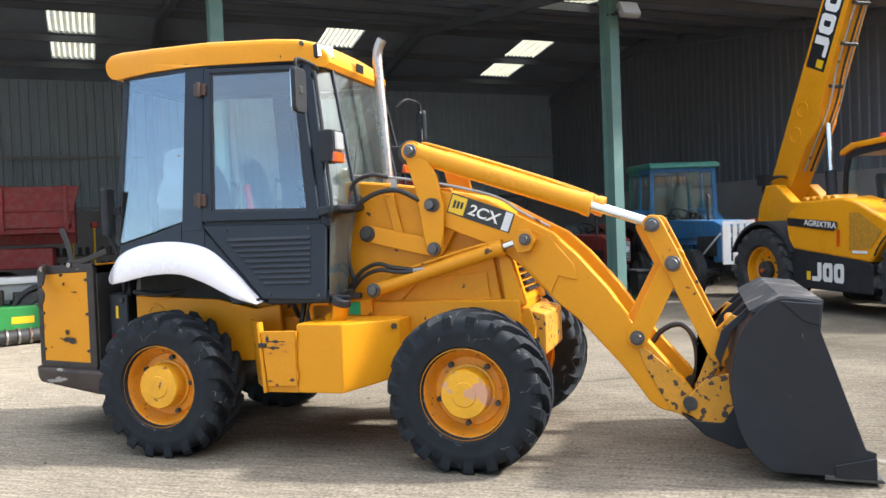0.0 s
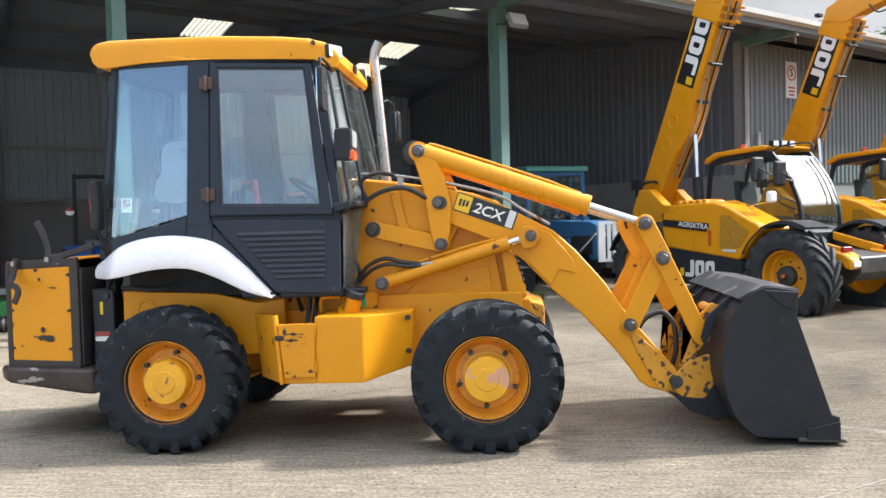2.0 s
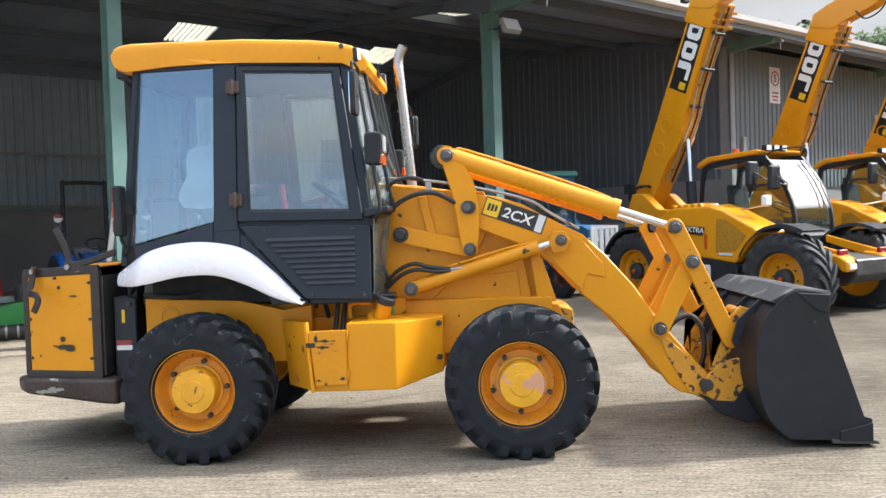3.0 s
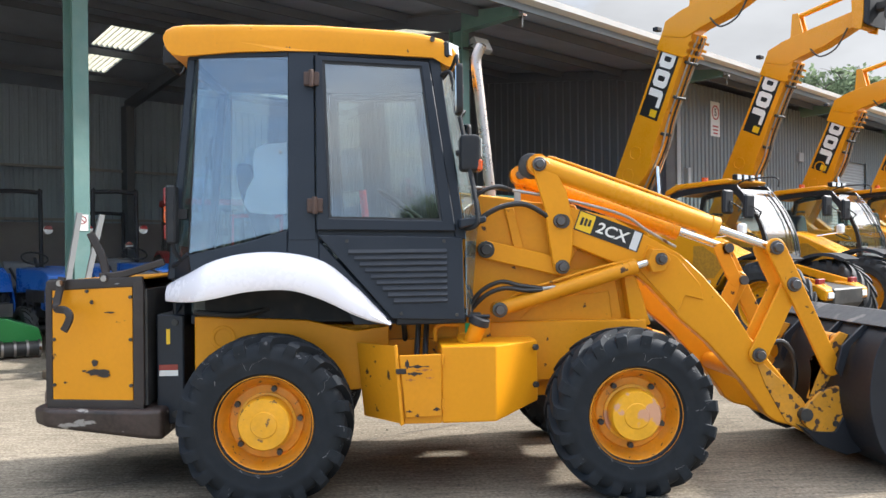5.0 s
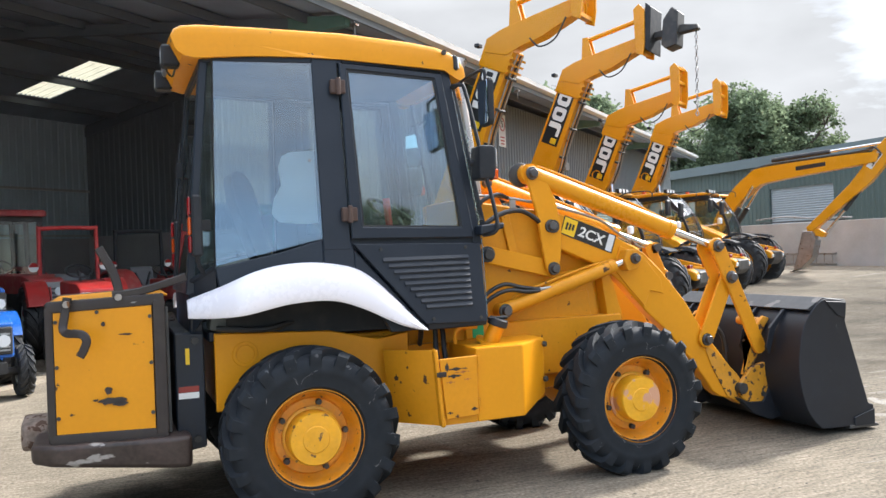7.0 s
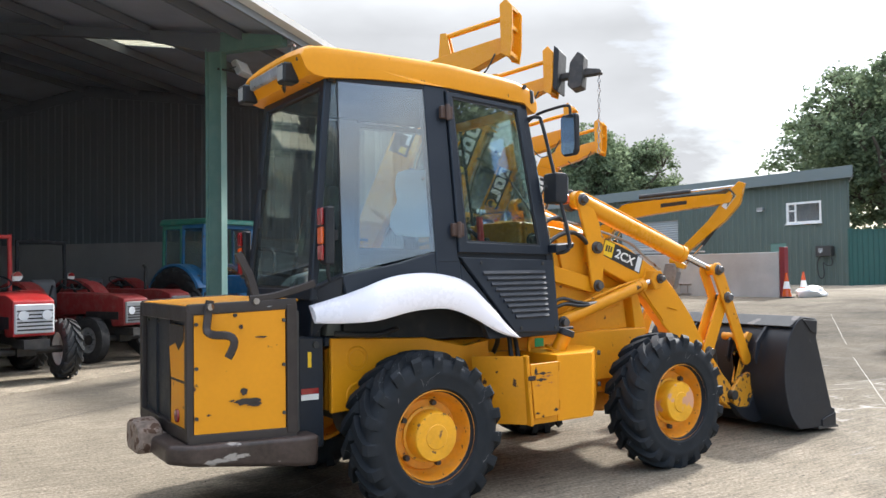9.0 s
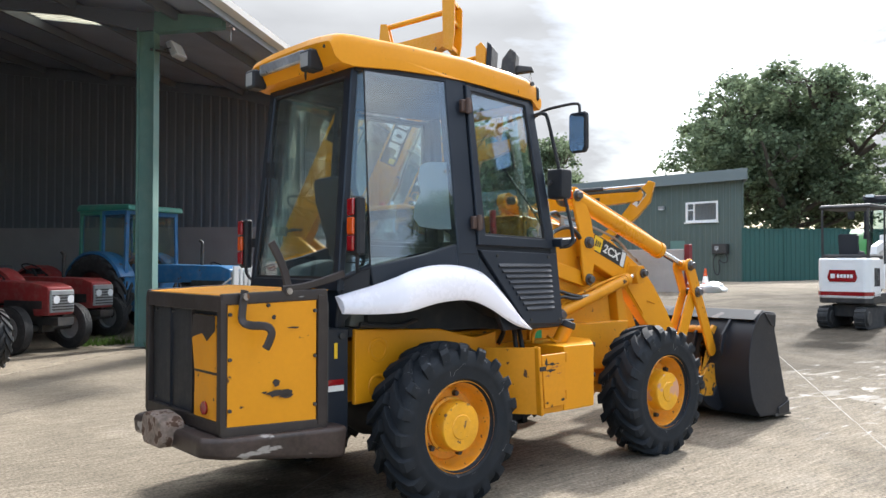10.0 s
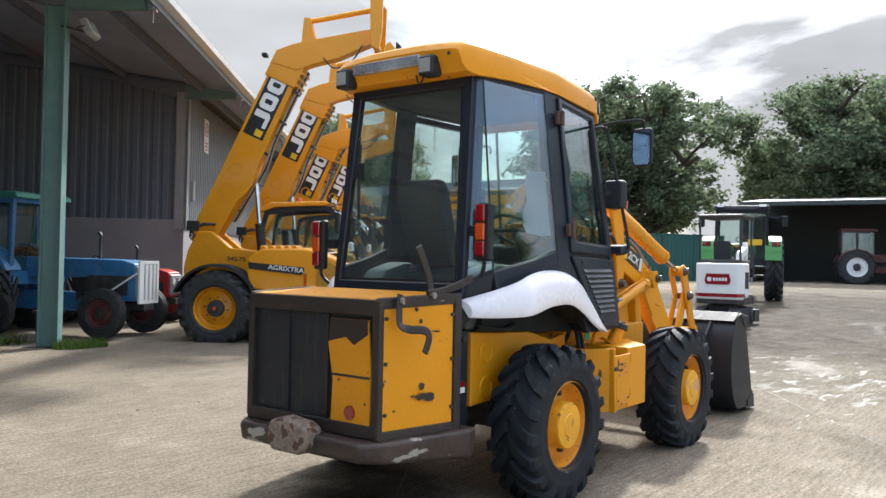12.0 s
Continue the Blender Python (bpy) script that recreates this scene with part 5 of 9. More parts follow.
    both("tipping_lever", lambda: bev(prism(bmesh.new(), [(1.605, 1.975), (1.63, 2.02), (1.68, 2.025), (1.74, 1.97), (1.83, 1.80), (1.872, 1.60), (1.862, 1.42), (1.84, 1.31), (1.79, 1.27), (1.745, 1.31), (1.72, 1.45), (1.685, 1.70)], 0.515, 0.545), 0.006), YELLOW, T)
    both("tie_link", lambda: bev(bar(bmesh.new(), D, C, 0.058, 0.550, 0.580), 0.006), YELLOW, T)
    both("bell_crank", lambda: bev(bar(bar(bmesh.new(), G, Hh, 0.062, 0.500, 0.530), Hh, K, 0.058, 0.501, 0.529), 0.006), YELLOW_WORN, T)
    both("crank_link", lambda: bev(bar(bmesh.new(), Hh, I, 0.064, 0.532, 0.556), 0.006), YELLOW, T)
    both("crank_plate", lambda: bev(bar(bar(bmesh.new(), (3.13, 1.42), (3.24, 1.19), 0.05, 0.60, 0.62), (3.24, 1.19), (3.03, 0.78), 0.05, 0.602, 0.618), 0.004), YELLOW_WORN, T)

    def ram(p, q, r, rod, cut, y):
        p, q = Vector((p[0], y, p[1])), Vector((q[0], y, q[1]))
        c = p + (q - p) * cut
        bm = bmesh.new()
        cyl(bm, p, c, r, seg=22)
        d = (q - p).normalized()
        cyl(bm, c - d * 0.05, c, r * 1.1, seg=22)
        cyl(bm, p + Vector((0, -0.04, 0)), p + Vector((0, 0.04, 0)), r * 1.05, seg=16)
        tube(bm, smooth_line([p + d * 0.08 + Vector((0, 0, r)), p + d * 0.16 + Vector((0, 0, r + 0.018)), p + d * (0.7 * (c - p).length) + Vector((0, 0, r + 0.018)), p + d * ((c - p).length - 0.05) + Vector((0, 0, r))]), 0.009)
        rm = bmesh.new()
        cyl(rm, c, q, rod, seg=16)
        eye = bmesh.new()
        cyl(eye, q + Vector((0, -0.045, 0)), q + Vector((0, 0.045, 0)), rod * 1.7, seg=16)
        return bm, rm, eye
    for a, b, r, rod, cut, y, mt in ((A, G, 0.066, 0.027, 0.76, 0.575, YELLOW_NEW), (E, F, 0.047, 0.024, 0.855, 0.50, YELLOW_WORN)):
        for far in (False, True):
            bs = ram(a, b, r, rod, cut, y)
            for x in bs:
                if far:
                    x.transform(FLIP)
            rm = part("ram", bs[0], mt, T, "yellow hydraulic ram with chromed rod")
            part("rod", bs[1], CHROME, rm)
            part("rod_eye", bs[2], mt, rm)
    both("ram_lug", lambda: bev(prism(bmesh.new(), [(2.33, 1.36), (2.36, 1.43), (2.44, 1.43), (2.48, 1.36), (2.44, 1.29), (2.36, 1.28)], 0.46, 0.555), 0.005), YELLOW_WORN, T)
    for (x, z), y, r in ((A, 0.515, 0.040), (Bp, 0.515, 0.040), (C, 0.515, 0.040), (D, 0.550, 0.048), (E, 0.450, 0.042), (F, 0.455, 0.034), (G, 0.500, 0.040), (Hh, 0.500, 0.042), (I, 0.530, 0.040), ((1.225, 1.665), 0.595, 0.046)):
        def pin():
            return lathe(bmesh.new(), [(r * 1.15, 0.0), (r * 1.15, -0.010), (r * 1.08, -0.014), (r * 0.80, -0.015), (r * 0.78, -0.036), (r * 0.66, -0.042), (0.0, -0.042)], 12, (x, y, z))
        both("pivot_pin", pin, DARK if r > 0.044 else PIN, T)
    # inner heads of the pins of the linkage
    for (x, z), y in ((A, 0.640), (Bp, 0.655), (G, 0.625), (Hh, 0.620), (I, 0.655)):
        both("pivot_pin", lambda: cyl(bmesh.new(), (x, y - 0.10, z), (x, y + 0.022, z), 0.034, seg=14), PIN, T)
    bm = bmesh.new()
    lathe(bm, [(0.08, 0), (0.085, -0.03), (0.07, -0.04), (0.0, -0.045)], 24, (1.62, 0.64, 1.97))
    part("hose_drum", bm, DARK, T)

    # bucket
    back = [(4.31, 0.045), (3.86, 0.055), (3.78, 0.075), (3.67, 0.20), (3.61, 0.39), (3.60, 0.57), (3.645, 0.79), (3.74, 0.93), (3.87, 1.01), (4.07, 0.985)]
    curve = [(v.x, v.y) for v in smooth_line([(x, z, 0) for x, z in back], 4)]
    inner = [(x + 0.022 * (1 if z > 0.1 else 0) - (0.02 if z > 0.9 else 0.0), z + (0.02 if z < 0.5 else -0.024 if z > 0.85 else 0.0)) for x, z in curve]
    y0, y1 = 0.185, 2 * YC - 0.185
    bm = bmesh.new()
    a, b = ([[bm.verts.new((x, y, z)) for x, z in line] for y in (y0, y1)] for line in (curve, inner))
    for i in range(len(curve) - 1):
        bm.faces.new((a[0][i], a[0][i + 1], a[1][i + 1], a[1][i]))
        bm.faces.new((b[0][i + 1], b[0][i], b[1][i], b[1][i + 1]))
    bucket = part("bucket", bm, DIRTY_BLACK, T, "scuffed black loading bucket resting on the ground")
    side = [(4.31, 0.045), (4.315, 0.185), (4.265, 0.20), (4.06, 0.83), (4.075, 0.985)] + curve[-2:1:-1]
    for far in (0, 1):
        bm = bev(prism(bmesh.new(), side, 0.172, 0.190), 0.004)
        if far:
            bm.transform(FLIP)
        part("side_plate", bm, DIRTY_BLACK, bucket)
        for pts in ([(4.11, 0.042), (4.315, 0.04), (4.315, 0.16), (4.11, 0.11)], [(3.86, 0.995), (4.068, 0.978), (4.055, 0.86), (3.98, 0.88)]):
            bm = bev(prism(bmesh.new(), pts, 0.162, 0.173), 0.004)
            if far:
                bm.transform(FLIP)
            part("wear_plate", bm, DIRTY_BLACK, bucket)
    part("cutting_edge", bev(prism(bmesh.new(), [(4.06, 0.03), (4.36, 0.022), (4.34, 0.045), (4.06, 0.055)], 0.165, 2 * YC - 0.165), 0.003), DARK, bucket)
    part("top_lip", bev(prism(bmesh.new(), [(3.70, 0.94), (3.86, 1.022), (4.078, 0.996), (4.078, 0.978), (3.87, 1.002), (3.73, 0.925)], y0, y1), 0.004), LIP, bucket)
    for y in (0.42, 0.70):
        both("back_rib", lambda: bev(prism(bmesh.new(), [(3.70, 0.93), (3.80, 0.985), (3.62, 0.80), (3.55, 0.60), (3.52, 0.66), (3.56, 0.80)], y - 0.012, y + 0.012), 0.003), DIRTY_BLACK, bucket)
    both("hinge_bracket", lambda: bev(prism(bmesh.new(), [(3.34, 0.36), (3.47, 0.50), (3.60, 0.53), (3.64, 0.42), (3.62, 0.26), (3.47, 0.20), (3.37, 0.28)], 0.515, 0.556), 0.006), YELLOW_RUST, bucket, "flaking yellow bucket bracket")
    both("hinge_bracket", lambda: bev(prism(bmesh.new(), [(3.44, 0.70), (3.58, 0.72), (3.68, 0.86), (3.62, 0.88), (3.54, 0.80), (3.46, 0.62), (3.40, 0.45), (3.46, 0.42), (3.56, 0.60)], 0.535, 0.565), 0.005), YELLOW_RUST, bucket)
    both("pivot_pin", lambda: cyl(bmesh.new(), (3.375, 0.50, 0.35), (3.375, 0.66, 0.35), 0.042, seg=16), DARK, bucket)
    both("grease_plug", lambda: cyl(bmesh.new(), (3.57, 0.505, 0.29), (3.57, 0.52, 0.29), 0.02, seg=10), DARK, bucket)
    both("heel_plate", lambda: bev(prism(bmesh.new(), [(3.32, 0.29), (3.42, 0.245), (3.56, 0.235), (3.66, 0.40), (3.80, 0.12), (3.64, 0.085), (3.46, 0.155)], 0.505, 0.565), 0.006), DIRTY_BLACK, bucket)
    bm = bmesh.new()
    cyl(bm, (3.62, 0.56, 0.83), (3.62, 0.80, 0.83), 0.035, seg=14)
    part("pivot_stub", bm, YELLOW_RUST, bucket)

    # cab
    cab = part("cab", bev(prism(bmesh.new(), [(-0.50, 0.46), (0.72, 0.46), (0.74, 0.19), (1.16, 0.25), (1.16, 2 * YC - 0.25), (0.74, 2 * YC - 0.19), (0.72, 2 * YC - 0.46), (-0.50, 2 * YC - 0.46)], 1.0, 1.06, "z"), 0.008), CAB_BLACK, T, "black glazed cab with dusty windows")
    fr = 0.15

    def frame_piece(pts, deep=0.05, proud=0.0):
        return bev(prism(bmesh.new(), pts, fr - proud, fr + deep, lean=lean), 0.006)
    both("window_seal", lambda: frame_piece([(-0.472, 1.42), (-0.464, 1.422), (-0.424, 2.62), (-0.432, 2.62)], 0.012, 0.003), HOSE, cab)
    # the cab narrows towards its rear corners, closed by a slanting pane over a black panel
    both("corner_pane", lambda: sheet([(-0.430, 0.412, 2.63), (-0.468, 0.282, 1.43), (-0.580, 0.405, 1.36), (-0.452, 0.440, 2.63)]), GLASS_CORNER, cab)
    both("corner_panel", lambda: sheet([(-0.466, 0.278, 1.435), (-0.46, 0.31, 1.25), (-0.585, 0.45, 1.06), (-0.585, 0.405, 1.355)], 0.02), CAB_BLACK, cab)
    both("corner_rail", lambda: tube(bmesh.new(), [(-0.466, 0.282, 1.43), (-0.52, 0.345, 1.395), (-0.588, 0.405, 1.355)], 0.014), CAB_BLACK, cab)
    both("middle_post", lambda: frame_piece([(0.122, 1.50), (0.285, 1.50), (0.272, 2.62), (0.118, 2.62)], 0.07, 0.004), CAB_BLACK, cab)
    both("front_post", lambda: frame_piece([(1.10, 1.50), (1.165, 1.50), (1.025, 2.62), (0.955, 2.62)], 0.07), CAB_BLACK, cab)
    both("door_rail", lambda: frame_piece([(0.285, 1.50), (1.15, 1.485), (1.135, 1.575), (0.285, 1.59)], 0.06, -0.012), CAB_BLACK, cab)
    for xa, xb in ((-0.43, 0.12), (0.12, 0.30), (0.30, 1.03)):
        both("header", lambda: frame_piece([(xa, 2.601), (xb, 2.592), (xb, 2.66), (xa, 2.66)], 0.07, 0.002), CAB_BLACK, cab)
    for pts in ([(-0.45, 1.31), (-0.468, 1.424), (-0.1, 1.50), (0.12, 1.565), (0.12, 1.335), (-0.2, 1.34)],
                [(0.12, 1.565), (0.283, 1.56), (0.30, 1.50), (0.30, 1.26), (0.12, 1.335)],
                [(0.30, 1.50), (0.74, 1.01), (0.50, 1.01), (0.40, 1.22), (0.30, 1.26)]):
        both("sill_panel", lambda: frame_piece(pts, 0.05), CAB_BLACK, cab)
    both("arch_liner", lambda: prism(bmesh.new(), [(-0.40, 1.33), (0.1, 1.40), (0.5, 1.2), (0.74, 1.02), (0.74, 0.99), (0.5, 1.01), (0.3, 1.02), (-0.40, 1.06)], 0.40, 0.44), GUARD, cab)
    # fenders: a swept shell with a rolled lower lip
    top_line = smooth_line([(-0.615, 0, 1.250), (-0.46, 0, 1.315), (-0.275, 0, 1.395), (-0.083, 0, 1.432), (0.125, 0, 1.428), (0.331, 0, 1.375), (0.513, 0, 1.228), (0.62, 0, 1.118), (0.715, 0, 1.020)], 5)
    low_line = smooth_line([(-0.615, 0, 1.150), (-0.46, 0, 1.152), (-0.30, 0, 1.172), (-0.092, 0, 1.212), (0.136, 0, 1.217), (0.322, 0, 1.160), (0.507, 0, 1.068), (0.61, 0, 1.030), (0.705, 0, 1.008)], 5)

    def fender():
        bm = bmesh.new()
        rows = []
        for a, b in zip(top_line, low_line):
            row = []
            for f, y in ((0.0, 0.10), (0.0, 0.075), (0.12, 0.035), (0.35, 0.008), (0.65, -0.005), (0.92, 0.0), (1.0, 0.012), (0.985, 0.022)):
                p = a.lerp(b, f)
                row.append(bm.verts.new((p.x, y + 0.07 + 0.26 * max(0.0, (-0.33 - a.x) / 0.285) ** 1.25 + 0.03 * max(0.0, (a.x - 0.10) / 0.60), p.z)))
            rows.append(row)
        for r, s in zip(rows, rows[1:]):
            for i in range(len(r) - 1):
                bm.faces.new((r[i], r[i + 1], s[i + 1], s[i]))
        bm.faces.new(rows[0])
        bm.faces.new(rows[-1][::-1])
        return bm
    fenders = both("fender", fender, FENDER, T, "silver-white plastic rear fender")

    def lining():
        bm = bmesh.new()
        rows = [[bm.verts.new((p.x, y, p.z + d)) for y, d in ((0.125, 0.018), (0.40, 0.05), (0.40, 0.062), (0.125, 0.030))] for p in low_line[9:]]
        for r, s in zip(rows, rows[1:]):
            for i in range(4):
                bm.faces.new((r[i], r[(i + 1) % 4], s[(i + 1) % 4], s[i]))
        bm.faces.new(rows[0])
        bm.faces.new(rows[-1][::-1])
        return bm
    for f in fenders:
        bm = lining()
        if f is not fenders[0]:
            bm.transform(FLIP)
        part("lining", bm, GUARD, f, "black wheel arch lining")
    bm = bmesh.new()
    nut(bm, (-0.600, 0.335, 1.185), 0.012, h=0.01, seg=10)
    part("screw", bm, DARK, fenders[0])
    # doors
    for far in (False, True):
        def mk(bm):
            if far:
                bm.transform(FLIP)
            return bm
        outer, inn = [(0.280, 2.598), (0.958, 2.582), (1.104, 1.548), (0.288, 1.560)], [(0.325, 2.562), (0.910, 2.548), (1.018, 1.612), (0.360, 1.628)]
        door = part("door", mk(bev(hoop(bmesh.new(), outer, inn, fr - 0.022, fr + 0.018, lean), 0.006)), CAB_BLACK, cab, "black-framed cab door with large pane")
        part("pane", mk(prism(bmesh.new(), inn, fr - 0.006, fr, lean=lean)), GLASS, door)
        part("seal", mk(hoop(bmesh.new(), inn, [(0.337, 2.551), (0.902, 2.538), (1.006, 1.624), (0.371, 1.640)], fr - 0.012, fr - 0.004, lean)), HOSE, door)
        for x, z in ((0.250, 2.452), (0.270, 1.702)):
            bm = bmesh.new()
            y = fr + lean(x, z) - 0.03
            box(bm, x - 0.035, x + 0.055, y - 0.012, y + 0.02, z - 0.04, z + 0.04)
            cyl(bm, (x + 0.01, y - 0.018, z - 0.05), (x + 0.01, y - 0.018, z + 0.05), 0.016, seg=10)
            part("hinge", mk(bev(bm, 0.005)), surface("rusting hinge", (0.07, 0.04, 0.03), 0.6, vary=0.4, bump=0.2) if not far else DARK, door)
        lower = part("door_lower", mk(bev(prism(bmesh.new(), [(0.292, 1.532), (1.142, 1.515), (1.146, 1.022), (0.722, 1.040)], fr - 0.020, fr + 0.02, lean=lean), 0.010, 2)), CAB_BLACK, cab, "black louvred lower door panel")
        for k in range(9):
            z = 1.432 - k * 0.036
            x0 = 0.47 + (1.432 - z) * 0.90
            bm = bmesh.new()
            pr = [(fr - 0.020, z + 0.013), (fr - 0.021, z + 0.010), (fr - 0.031, z - 0.006), (fr - 0.029, z - 0.012), (fr - 0.020, z - 0.014)]
            prism(bm, pr, x0, 1.045, "x")
            for v in bm.verts:
                v.co.y += lean(v.co.x, v.co.z)
            part("louvre", mk(bm), CAB_BLACK, lower)
        for x, z in ((0.46, 1.495), (1.03, 1.49), (1.10, 1.055), (0.77, 1.07)):
            part("screw", mk(nut(bmesh.new(), (x, fr - 0.018 + lean(x, z), z), 0.011, h=0.01, seg=8)), DARK, lower)
        # side windows behind the doors
        win = [(-0.426, 2.602), (0.120, 2.600), (0.124, 1.570), (-0.466, 1.434)]
        sw = part("side_window", mk(prism(bmesh.new(), win, fr + 0.004, fr + 0.010, lean=lean)), GLASS, cab)
        bm = bmesh.new()
        nut(bm, (0.075, fr + lean(0.075, 2.02) + 0.004, 2.02), 0.010, h=0.008, seg=10)
        part("window_screw", mk(bm), STEEL, sw)
        if not far:
            pts = [(0.110, 2.08), (-0.02, 2.075), (-0.075, 2.05), (-0.095, 1.98), (-0.085, 1.88), (-0.13, 1.80), (-0.145, 1.72), (-0.11, 1.67), (0.02, 1.655), (0.110, 1.66)]
            part("white_panel", mk(bev(prism(bmesh.new(), pts, fr + 0.03, fr + 0.033, lean=lean), 0.001)), FILM, sw, "white plastic sheet behind the glass")
    # rear screen
    zb, zt = 1.33, 2.60
    out_r = [(0.395, zb - 0.05), (2 * YC - 0.395, zb - 0.05), (2 * YC - 0.437, zt + 0.05), (0.437, zt + 0.05)]
    in_r = [(0.455, zb + 0.02), (2 * YC - 0.455, zb + 0.02), (2 * YC - 0.512, zt - 0.035), (0.512, zt - 0.035)]

    def tip(y, z):
        return -0.108 - 0.092 * (2.55 - z)
    part("rear_frame", bev(hoop(bmesh.new(), out_r, in_r, -0.395, -0.345, tip, axis="x"), 0.008), CAB_BLACK, cab)
    part("rear_screen", prism(bmesh.new(), in_r, -0.380, -0.374, "x", lean=tip), GLASS_REAR, cab)
    part("screen_seal", hoop(bmesh.new(), in_r, [(YC + (y - YC) * 0.97, YC * 2.05 + (z - YC * 2.05) * 0.975) for y, z in in_r], -0.386, -0.381, tip, axis="x"), HOSE, cab)
    part("rear_panel", bev(prism(bmesh.new(), [(0.46, 1.0), (2 * YC - 0.46, 1.0), (2 * YC - 0.41, 1.285), (0.41, 1.285)], -0.60, -0.53, "x"), 0.006), CAB_BLACK, cab)
    bm = bmesh.new()
    tube(bm, [(-0.60, YC + 0.33, 1.75), (-0.575, YC + 0.36, 2.0), (-0.545, YC + 0.38, 2.25)], 0.010, 6)
    box(bm, -0.58, -0.545, YC + 0.34, YC + 0.40, 2.02, 2.12)
    part("wiper", bm, PLASTIC, cab)
    # windscreen, quarter panes
    part("windscreen", sheet([(1.27, 0.50, 1.62), (1.27, 2 * YC - 0.50, 1.62), (1.09, 2 * YC - 0.55, 2.60), (1.09, 0.55, 2.60)]), GLASS_DUSTY, cab)
    both("quarter_pane", lambda: sheet([(1.160, 0.305, 1.60), (1.27, 0.50, 1.62), (1.09, 0.55, 2.60), (1.022, 0.405, 2.60)]), GLASS_DUSTY, cab)
    both("lower_pane", lambda: sheet([(1.158, 0.245, 1.05), (1.20, 0.42, 1.05), (1.25, 0.48, 1.58), (1.162, 0.300, 1.58)]), GLASS_GREEN, cab)
    both("screen_post", lambda: tube(bmesh.new(), [(1.282, 0.495, 1.60), (1.10, 0.545, 2.60)], 0.012), CAB_BLACK, cab)
    part("scuttle", bev(prism(bmesh.new(), [(1.12, 1.56), (1.28, 1.60), (1.28, 1.635), (1.12, 1.62)], 0.20, 2 * YC - 0.20), 0.008), CAB_BLACK, cab)
    part("bulkhead", box(bmesh.new(), 1.10, 1.14, 0.42, 2 * YC - 0.42, 1.0, 1.60), CAB_BLACK, cab)
    bm = bmesh.new()
    tube(bm, smooth_line([(1.24, 0.45, 1.66), (1.215, 0.62, 1.90), (1.16, 0.85, 2.2)]), 0.007, 6)
    part("wiper", bm, PLASTIC, cab)
    # roof with front visor
    outline = [(-0.52, 2.615), (-0.20, 2.628), (0.10, 2.624), (0.30, 2.621), (0.70, 2.613), (1.00, 2.605), (1.08, 2.565), (1.122, 2.555), (1.148, 2.585), (1.143, 2.63), (1.11, 2.69), (1.04, 2.745), (0.93, 2.775), (0.75, 2.795), (0.3, 2.815), (-0.20, 2.832),
               (-0.50, 2.842), (-0.585, 2.836), (-0.626, 2.815), (-0.645, 2.775), (-0.632, 2.715), (-0.590, 2.63)]
    R = bmesh.new()
    rows = []
    for d, k, g in ((0.0, 0.30, 0.02), (0.006, 0.58, 0.006), (0.016, 0.74, 0.0), (0.036, 0.83, 0.0), (0.075, 0.88, 0.0), (0.18, 0.93, 0.0), (0.36, 0.985, 0.0), (0.60, 1.0, 0.0)):
        rows.append((0.288 + d, k, g))
    rows += [(2 * YC - y, k, g) for y, k, g in rows[::-1]]

    def roof_bow(x):
        return 0.10 * max(0.0, x - 0.30) + 0.17 * max(0.0, 0.10 - x) + 0.25 * max(0.0, x - 1.0) + 0.12 * max(0.0, -0.52 - x)
    loops = [[R.verts.new((x - g * (1 if x > 0.6 else -1 if x < -0.5 else 0), y + roof_bow(x) * (1 - min(1.0, (min(y, 2 * YC - y) - 0.288) / 0.61)) * (1 if y < YC else -1), z if z < 2.64 else 2.63 + (z - 2.63) * k)) for x, z in outline] for y, k, g in rows]
    for a, b in zip(loops, loops[1:]):
        for i in range(len(outline)):
            j = (i + 1) % len(outline)
            R.faces.new((a[j], a[i], b[i], b[j]))
    for ends, turn in ((loops[0], 1), (loops[-1], -1)):
        low, high = ends[:9], ends[:8:-1]
        i = j = 0
        while i < len(low) - 1 or j < len(high) - 1:
            if j == len(high) - 1 or (i < len(low) - 1 and low[i + 1].co.x <= high[j + 1].co.x):
                face = (low[i], low[i + 1], high[j])
                i += 1
            else:
                face = (low[i], high[j + 1], high[j])
                j += 1
            R.faces.new(face[::turn])
    roof = part("roof", R, YELLOW, T, "yellow moulded cab roof")
    for v in ((0.98, 0.362, 2.715), (0.98, 2 * YC - 0.362, 2.715)):
        part("roof_plug", cyl(bmesh.new(), v, Vector(v) + Vector((0, -0.014 if v[1] < 1 else 0.014, 0)), 0.016, seg=12), DARK, roof)
    part("rear_strip", bev(box(bmesh.new(), -0.648, -0.612, 0.74, 2 * YC - 0.56, 2.690, 2.765), 0.01), surface("peeling silver strip", (0.35, 0.37, 0.40), 0.35, metal=0.5, vary=0.4, scale=7, bump=0.5), roof, "peeling silver trim strip")
    for y in (0.66, 2 * YC - 0.505):
        lamp = part("work_lamp", bev(box(bmesh.new(), -0.690, -0.585, y - 0.058, y + 0.058, 2.610, 2.735), 0.012), PLASTIC, roof, "black rear work lamp")
        part("lens", box(bmesh.new(), -0.692, -0.680, y - 0.04, y + 0.045, 2.630, 2.715), GREY, lamp)
